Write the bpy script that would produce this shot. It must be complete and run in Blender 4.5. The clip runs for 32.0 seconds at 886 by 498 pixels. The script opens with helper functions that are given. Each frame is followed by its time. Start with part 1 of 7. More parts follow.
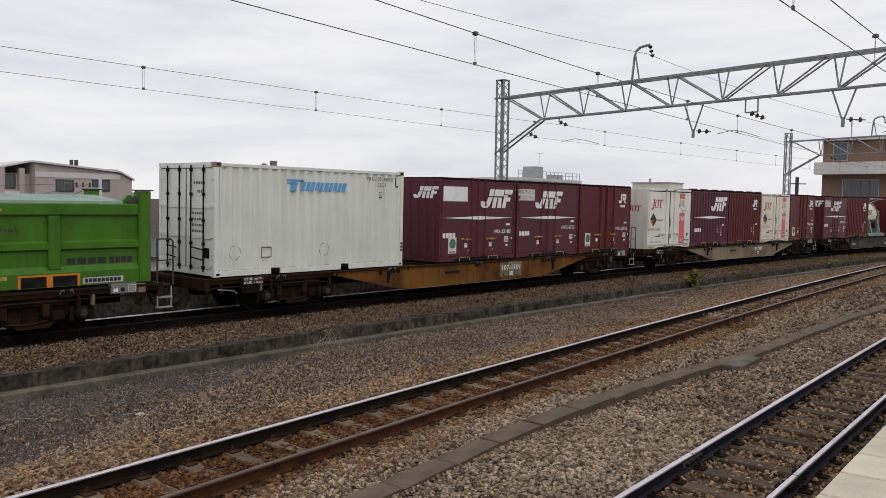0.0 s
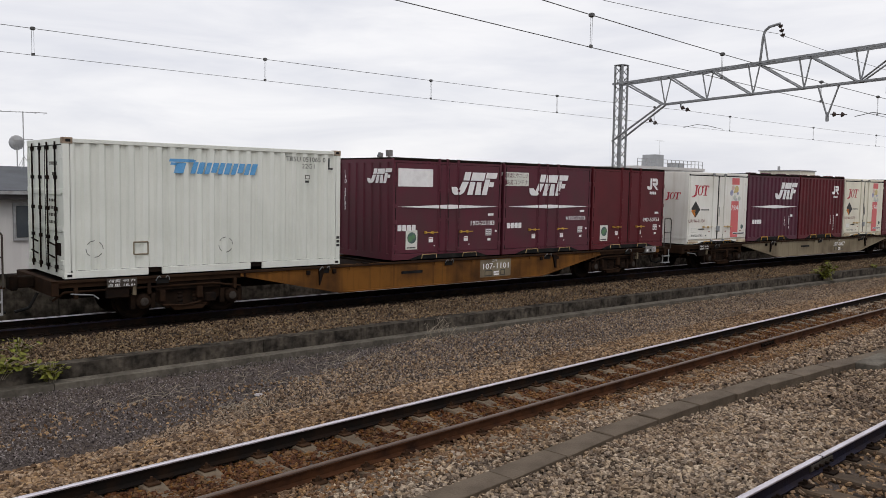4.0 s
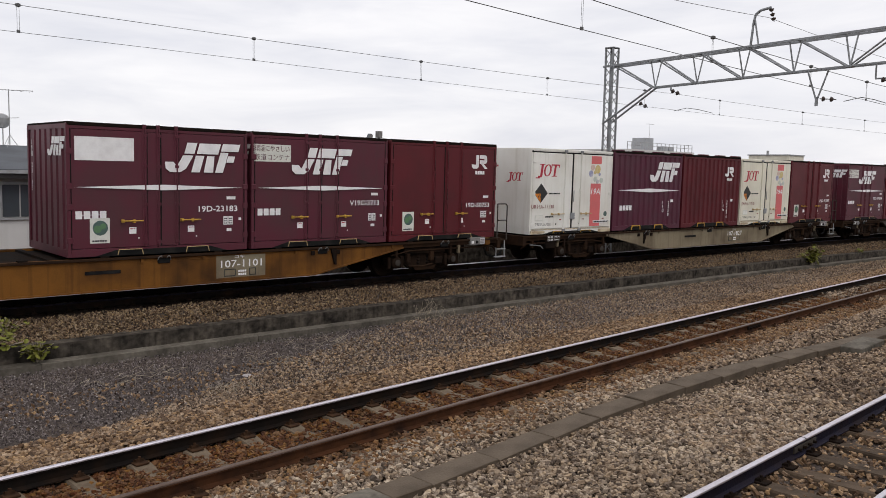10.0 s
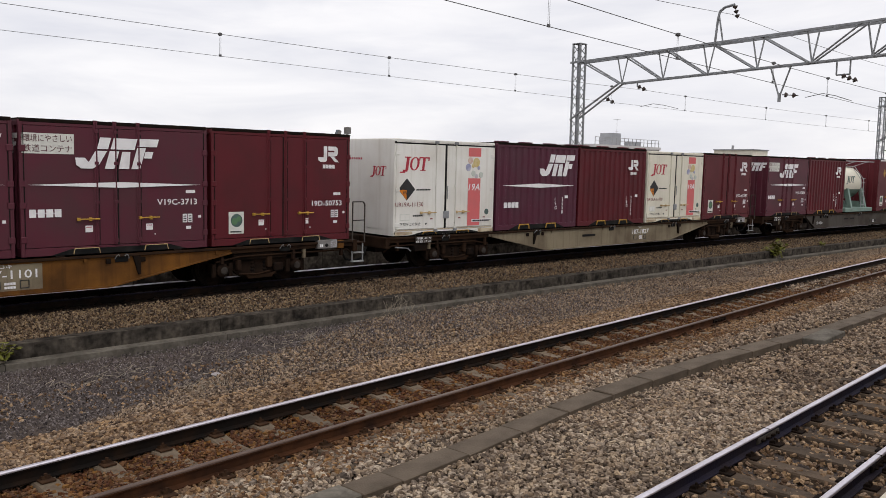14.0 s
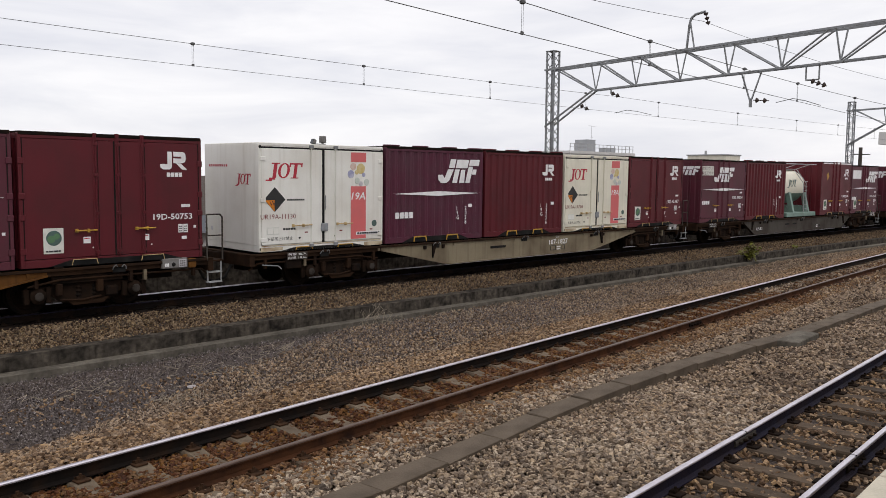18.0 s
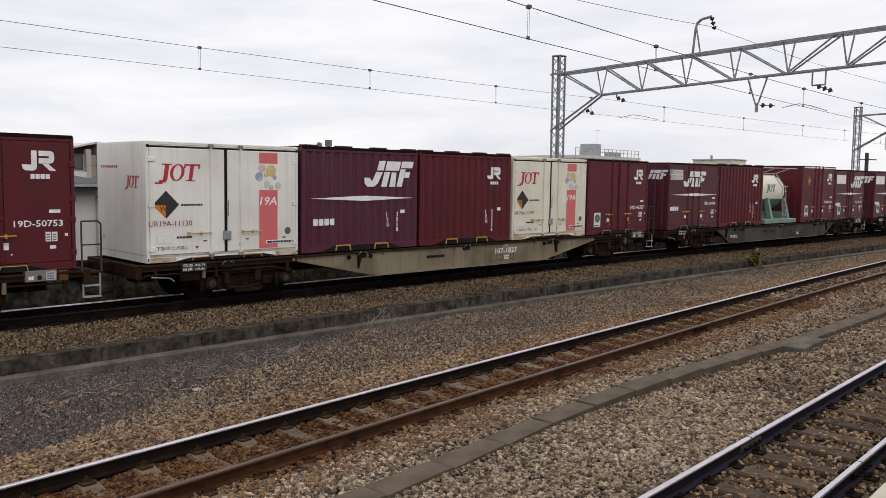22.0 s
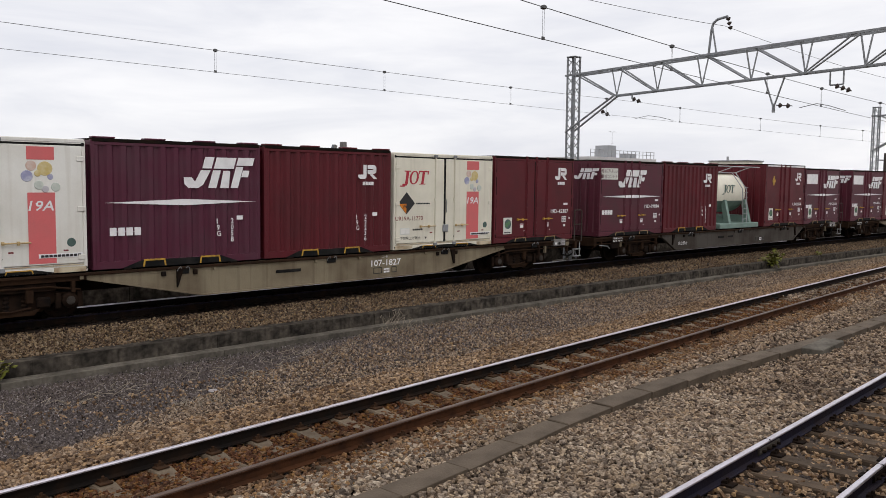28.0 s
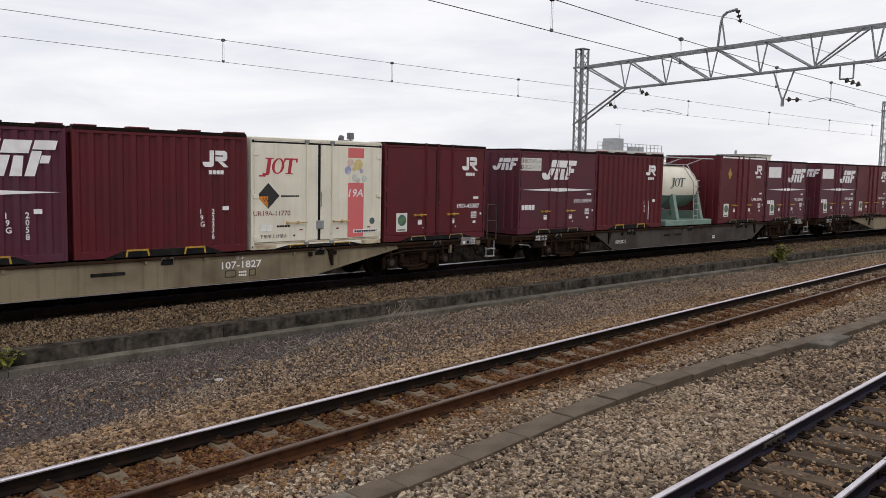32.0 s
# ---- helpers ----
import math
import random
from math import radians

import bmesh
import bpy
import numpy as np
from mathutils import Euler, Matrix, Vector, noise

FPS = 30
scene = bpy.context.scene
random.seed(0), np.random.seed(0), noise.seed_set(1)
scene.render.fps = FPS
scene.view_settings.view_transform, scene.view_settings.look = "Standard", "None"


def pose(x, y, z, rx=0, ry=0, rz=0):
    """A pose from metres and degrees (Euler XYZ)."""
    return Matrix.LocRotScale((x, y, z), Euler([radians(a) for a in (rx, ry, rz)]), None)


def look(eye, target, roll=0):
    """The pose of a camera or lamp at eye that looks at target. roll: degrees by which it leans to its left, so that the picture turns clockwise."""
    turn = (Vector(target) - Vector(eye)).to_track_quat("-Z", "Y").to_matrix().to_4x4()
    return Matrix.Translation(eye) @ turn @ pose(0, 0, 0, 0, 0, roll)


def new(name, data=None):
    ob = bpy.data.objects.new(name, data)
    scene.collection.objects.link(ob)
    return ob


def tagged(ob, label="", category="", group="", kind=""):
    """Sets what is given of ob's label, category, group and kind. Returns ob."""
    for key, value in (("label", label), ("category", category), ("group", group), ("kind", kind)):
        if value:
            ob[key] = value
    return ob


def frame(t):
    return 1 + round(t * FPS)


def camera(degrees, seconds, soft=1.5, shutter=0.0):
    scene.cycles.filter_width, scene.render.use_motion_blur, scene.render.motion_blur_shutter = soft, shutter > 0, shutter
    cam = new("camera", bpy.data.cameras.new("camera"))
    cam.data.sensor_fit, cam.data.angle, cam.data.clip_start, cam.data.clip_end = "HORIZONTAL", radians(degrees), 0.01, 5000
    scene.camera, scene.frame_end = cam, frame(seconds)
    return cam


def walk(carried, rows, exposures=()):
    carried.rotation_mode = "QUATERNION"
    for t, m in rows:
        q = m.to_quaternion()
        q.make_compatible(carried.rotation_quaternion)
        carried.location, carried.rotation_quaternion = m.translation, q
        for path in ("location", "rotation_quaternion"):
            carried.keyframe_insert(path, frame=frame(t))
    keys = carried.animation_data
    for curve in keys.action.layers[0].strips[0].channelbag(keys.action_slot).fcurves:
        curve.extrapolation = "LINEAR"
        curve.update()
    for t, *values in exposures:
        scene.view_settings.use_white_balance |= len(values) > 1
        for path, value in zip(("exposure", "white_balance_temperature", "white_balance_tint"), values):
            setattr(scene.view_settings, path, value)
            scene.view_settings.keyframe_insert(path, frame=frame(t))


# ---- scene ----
# camera ---------------------------------------------------------------------
cam = camera(56.66, 32.0, soft=0.75)
EYES = [
    (0.0, -0.117, -0.035, 2.745, 40.82, -3.24, 0.93),
    (0.5, -0.115, -0.042, 2.747, 40.94, -3.27, 0.97),
    (1.0, -0.123, -0.039, 2.741, 41.15, -3.33, 0.98),
    (1.5, -0.123, -0.031, 2.737, 41.77, -3.37, 1.01),
    (2.0, -0.120, -0.007, 2.731, 42.65, -3.40, 1.23),
    (2.5, -0.112, 0.035, 2.721, 43.56, -3.49, 1.14),
    (3.0, -0.053, 0.039, 2.717, 45.11, -3.99, 0.90),
    (3.5, 0.022, 0.023, 2.704, 47.24, -4.12, 0.83),
    (5.5, -0.001, 0.019, 2.720, 50.55, -3.94, 1.08),
    (6.0, -0.008, 0.014, 2.725, 50.56, -3.96, 1.20),
    (6.5, -0.006, 0.012, 2.722, 50.51, -4.15, 1.18),
    (7.0, -0.014, 0.002, 2.719, 50.43, -4.63, 1.05),
    (7.5, -0.004, 0.008, 2.715, 50.07, -4.81, 1.06),
    (8.0, -0.002, 0.000, 2.713, 49.71, -4.87, 1.05),
    (8.5, 0.013, 0.005, 2.713, 49.23, -5.02, 0.99),
    (9.0, 0.012, 0.001, 2.717, 48.51, -5.17, 1.07),
    (9.5, 0.013, 0.011, 2.707, 48.19, -5.24, 1.22),
    (10.0, 0.023, 0.016, 2.703, 48.10, -5.32, 1.25),
    (10.5, 0.020, 0.017, 2.712, 47.94, -5.45, 1.46),
    (11.0, 0.019, 0.015, 2.711, 47.81, -5.50, 1.47),
    (11.5, 0.019, 0.012, 2.706, 47.68, -5.51, 1.53),
    (12.0, 0.014, 0.017, 2.705, 47.55, -5.54, 1.60),
    (12.5, 0.012, 0.012, 2.712, 47.43, -5.57, 1.73),
    (13.0, 0.010, 0.004, 2.713, 47.33, -5.57, 1.74),
    (13.5, 0.004, -0.006, 2.719, 47.07, -5.58, 1.31),
    (14.0, 0.009, -0.013, 2.723, 45.98, -5.60, 1.07),
    (14.5, 0.011, -0.012, 2.725, 45.41, -5.47, 1.05),
    (16.5, 0.028, -0.009, 2.723, 44.51, -5.09, 0.49),
    (17.0, 0.019, -0.019, 2.734, 44.47, -5.10, 0.51),
    (17.5, 0.024, -0.014, 2.725, 44.38, -5.04, 0.46),
    (18.0, 0.026, -0.003, 2.721, 44.39, -5.03, 0.46),
    (18.5, 0.025, -0.008, 2.723, 44.63, -5.04, 0.50),
    (19.0, 0.025, -0.004, 2.718, 44.62, -5.01, 0.40),
    (19.5, 0.020, -0.010, 2.719, 44.63, -4.99, 0.39),
    (20.0, 0.010, -0.016, 2.727, 44.63, -4.98, 0.44),
    (20.5, 0.015, -0.012, 2.730, 44.63, -4.95, 0.52),
    (21.0, 0.018, -0.007, 2.729, 44.67, -4.89, 0.60),
    (21.5, 0.013, -0.010, 2.731, 44.72, -4.86, 0.66),
    (22.0, 0.014, -0.007, 2.728, 44.74, -4.77, 0.65),
    (22.5, 0.011, -0.007, 2.725, 44.87, -4.67, 0.66),
    (23.0, 0.011, -0.011, 2.728, 45.01, -4.63, 0.58),
    (23.5, 0.013, -0.015, 2.730, 45.19, -4.59, 0.51),
    (24.0, 0.014, -0.009, 2.731, 45.22, -4.55, 0.52),
    (24.5, 0.016, -0.009, 2.726, 45.29, -4.52, 0.46),
    (25.0, 0.017, -0.007, 2.723, 45.36, -4.49, 0.51),
    (25.5, 0.023, -0.000, 2.721, 45.34, -4.46, 0.59),
    (27.5, 0.024, 0.005, 2.716, 45.66, -4.58, 0.47),
    (28.0, 0.027, 0.011, 2.711, 45.77, -4.63, 0.49),
    (28.5, 0.028, 0.014, 2.712, 45.81, -4.75, 0.56),
    (29.0, 0.022, 0.009, 2.717, 45.87, -4.82, 0.70),
    (29.5, 0.028, 0.012, 2.712, 45.93, -4.86, 0.72),
    (30.0, 0.029, 0.009, 2.715, 45.96, -4.93, 0.74),
    (30.5, 0.026, 0.010, 2.710, 46.05, -5.04, 0.77),
    (31.0, 0.025, 0.009, 2.715, 46.08, -5.15, 0.80),
    (31.5, 0.022, 0.013, 2.713, 46.13, -5.18, 0.87),
    (32.0, 0.020, 0.009, 2.711, 46.19, -5.21, 0.93),
]


def aim(x, y, z, yaw, pitch, roll):
    """Camera pose from an eye and from yaw, pitch and roll in degrees."""
    a, b = radians(yaw), radians(pitch)
    to = (x + math.cos(a) * math.cos(b), y + math.sin(a) * math.cos(b), z + math.sin(b))
    return look((x, y, z), to, roll)


walk(cam, [(t, aim(*row)) for t, *row in EYES], exposures=[(0.0, -0.02, 6560, 10.4), (2.0, 0.01, 6560, 10.4), (6.0, 0.11, 6560, 10.4), (9.0, 0.12, 6590, 10.8), (14.0, 0.12, 6610, 11.2), (19.0, 0.13, 6590, 10.8), (32.0, 0.12, 6560, 10.4)])

# overcast sky and a wide soft sun --------------------------------------------
world = bpy.data.worlds.new("overcast")
scene.world = world
world.use_nodes = True
wn, wl = world.node_tree.nodes, world.node_tree.links
wn.clear()


def wnode(kind, **inputs):
    n = wn.new(kind)
    for k, v in inputs.items():
        n.inputs[k].default_value = v
    return n


co = wn.new("ShaderNodeTexCoord")
sep = wn.new("ShaderNodeSeparateXYZ")
wl.new(co.outputs["Generated"], sep.inputs[0])
squash = wn.new("ShaderNodeMapping")
squash.inputs["Scale"].default_value = (1.6, 1.6, 9.0)
wl.new(co.outputs["Generated"], squash.inputs[0])
clouds = wnode("ShaderNodeTexNoise", Scale=2.2, Detail=5.0, Roughness=0.55, Distortion=0.4)
wl.new(squash.outputs[0], clouds.inputs["Vector"])
cramp = wn.new("ShaderNodeValToRGB")
cramp.color_ramp.elements[0].position, cramp.color_ramp.elements[0].color = 0.3, (0.70, 0.715, 0.78, 1)
cramp.color_ramp.elements[1].position, cramp.color_ramp.elements[1].color = 0.66, (0.90, 0.90, 0.925, 1)
wl.new(clouds.outputs["Fac"], cramp.inputs[0])
rise = wn.new("ShaderNodeMapRange")
for k, v in (("From Min", 0.22), ("From Max", 1.0), ("To Min", 1.0), ("To Max", 1.35)):
    rise.inputs[k].default_value = v
wl.new(sep.outputs["Z"], rise.inputs["Value"])
lift = wn.new("ShaderNodeVectorMath")
lift.operation = "SCALE"
wl.new(cramp.outputs[0], lift.inputs[0])
wl.new(rise.outputs[0], lift.inputs["Scale"])
bg = wn.new("ShaderNodeBackground")
bg.inputs["Strength"].default_value = 1.02
wl.new(lift.outputs[0], bg.inputs[0])
sky = wn.new("ShaderNodeTexSky")
sky.sky_type, sky.sun_disc = "NISHITA", False
sky.sun_elevation, sky.sun_rotation = radians(52), radians(200)
bg2 = wn.new("ShaderNodeBackground")
bg2.inputs["Strength"].default_value = 0.1
wl.new(sky.outputs[0], bg2.inputs[0])
wmix = wn.new("ShaderNodeMixShader")
wmix.inputs[0].default_value = 0.06
wl.new(bg.outputs[0], wmix.inputs[1])
wl.new(bg2.outputs[0], wmix.inputs[2])
wout = wn.new("ShaderNodeOutputWorld")
wl.new(wmix.outputs[0], wout.inputs[0])

sun = new("sun", bpy.data.lights.new("sun", "SUN"))
sun.data.energy, sun.data.angle, sun.data.color = 0.6, radians(25), (1.0, 0.97, 0.93)
sun.matrix_world = look((-6, -16, 24), (0, 0, 0))


# materials --------------------------------------------------------------------
def material(name, color, rough=0.6, metal=0.0, stain=(0.05, 0.045, 0.04), amount=0.35, scale=3.0, grain=40.0,
             bump=0.15, streaks=0.0, island=0.0, shift=0.0, spec=0.22, grit=0.18, fade=0.0):
    """Painted or bare surface: base colour, stains at two scales, rain streaks, grain relief."""
    m = bpy.data.materials.new(name)
    m.use_nodes = True
    n, l = m.node_tree.nodes, m.node_tree.links
    p = n["Principled BSDF"]
    p.inputs["Metallic"].default_value = metal
    p.inputs["Specular IOR Level"].default_value = spec
    tc = n.new("ShaderNodeTexCoord")
    big = n.new("ShaderNodeTexNoise")
    big.inputs["Scale"].default_value, big.inputs["Detail"].default_value = scale, 6.0
    l.new(tc.outputs["Object"], big.inputs["Vector"])
    small = n.new("ShaderNodeTexNoise")
    small.inputs["Scale"].default_value, small.inputs["Detail"].default_value = grain, 4.0
    l.new(tc.outputs["Object"], small.inputs["Vector"])
    r1 = n.new("ShaderNodeMapRange")
    r1.inputs["From Min"].default_value, r1.inputs["From Max"].default_value = 0.42, 0.72
    r1.inputs["To Max"].default_value = amount
    l.new(big.outputs["Fac"], r1.inputs["Value"])
    mix = n.new("ShaderNodeMix")
    mix.data_type = "RGBA"
    mix.inputs["A"].default_value, mix.inputs["B"].default_value = (*color, 1), (*stain, 1)
    l.new(r1.outputs[0], mix.inputs["Factor"])
    out = mix.outputs["Result"]
    if streaks:
        mp = n.new("ShaderNodeMapping")
        mp.inputs["Scale"].default_value = (9.0, 9.0, 0.35)
        l.new(tc.outputs["Object"], mp.inputs[0])
        st = n.new("ShaderNodeTexNoise")
        st.inputs["Scale"].default_value, st.inputs["Detail"].default_value = 1.0, 5.0
        l.new(mp.outputs[0], st.inputs["Vector"])
        r2 = n.new("ShaderNodeMapRange")
        r2.inputs["From Min"].default_value, r2.inputs["From Max"].default_value = 0.5, 0.8
        r2.inputs["To Max"].default_value = streaks
        l.new(st.outputs["Fac"], r2.inputs["Value"])
        mix2 = n.new("ShaderNodeMix")
        mix2.data_type = "RGBA"
        mix2.inputs["B"].default_value = (*stain, 1)
        l.new(out, mix2.inputs["A"])
        l.new(r2.outputs[0], mix2.inputs["Factor"])
        out = mix2.outputs["Result"]
    hsv = n.new("ShaderNodeHueSaturation")
    val = n.new("ShaderNodeMapRange")
    val.inputs["From Min"].default_value, val.inputs["From Max"].default_value = (0.0, 1.0) if grit < 0.2 else (0.3, 0.7)
    val.inputs["To Min"].default_value, val.inputs["To Max"].default_value = 1 - grit, 1 + grit
    l.new(small.outputs["Fac"], val.inputs["Value"])
    l.new(out, hsv.inputs["Color"])
    if island:
        geo = n.new("ShaderNodeNewGeometry")
        obi = n.new("ShaderNodeObjectInfo")
        iv = n.new("ShaderNodeMath")
        iv.operation = "ADD"
        l.new(geo.outputs["Random Per Island"], iv.inputs[0])
        l.new(obi.outputs["Random"], iv.inputs[1])
        fr = n.new("ShaderNodeMath")
        fr.operation = "FRACT"
        l.new(iv.outputs[0], fr.inputs[0])
        im = n.new("ShaderNodeMapRange")
        im.inputs["To Min"].default_value, im.inputs["To Max"].default_value = 1 - island, 1 + island
        l.new(fr.outputs[0], im.inputs["Value"])
        mul = n.new("ShaderNodeMath")
        mul.operation = "MULTIPLY"
        l.new(im.outputs[0], mul.inputs[0])
        l.new(val.outputs[0], mul.inputs[1])
        l.new(mul.outputs[0], hsv.inputs["Value"])
        if shift:
            hm = n.new("ShaderNodeMapRange")
            hm.inputs["To Min"].default_value, hm.inputs["To Max"].default_value = 0.5 - shift, 0.5 + shift
            l.new(fr.outputs[0], hm.inputs["Value"])
            l.new(hm.outputs[0], hsv.inputs["Hue"])
        if fade:
            seven = n.new("ShaderNodeMath")
            seven.operation = "MULTIPLY"
            seven.inputs[1].default_value = 7.31
            l.new(fr.outputs[0], seven.inputs[0])
            again = n.new("ShaderNodeMath")
            again.operation = "FRACT"
            l.new(seven.outputs[0], again.inputs[0])
            sm = n.new("ShaderNodeMapRange")
            sm.inputs["To Min"].default_value, sm.inputs["To Max"].default_value = 1 - fade, 1 + 0.7 * fade
            l.new(again.outputs[0], sm.inputs["Value"])
            l.new(sm.outputs[0], hsv.inputs["Saturation"])
    else:
        l.new(val.outputs[0], hsv.inputs["Value"])
    l.new(hsv.outputs[0], p.inputs["Base Color"])
    rr = n.new("ShaderNodeMapRange")
    rr.inputs["To Min"].default_value, rr.inputs["To Max"].default_value = max(0.05, rough - 0.12), min(1, rough + 0.12)
    l.new(big.outputs["Fac"], rr.inputs["Value"])
    l.new(rr.outputs[0], p.inputs["Roughness"])
    if bump:
        bp = n.new("ShaderNodeBump")
        bp.inputs["Strength"].default_value, bp.inputs["Distance"].default_value = bump, 0.02
        l.new(small.outputs["Fac"], bp.inputs["Height"])
        l.new(bp.outputs[0], p.inputs["Normal"])
    return m


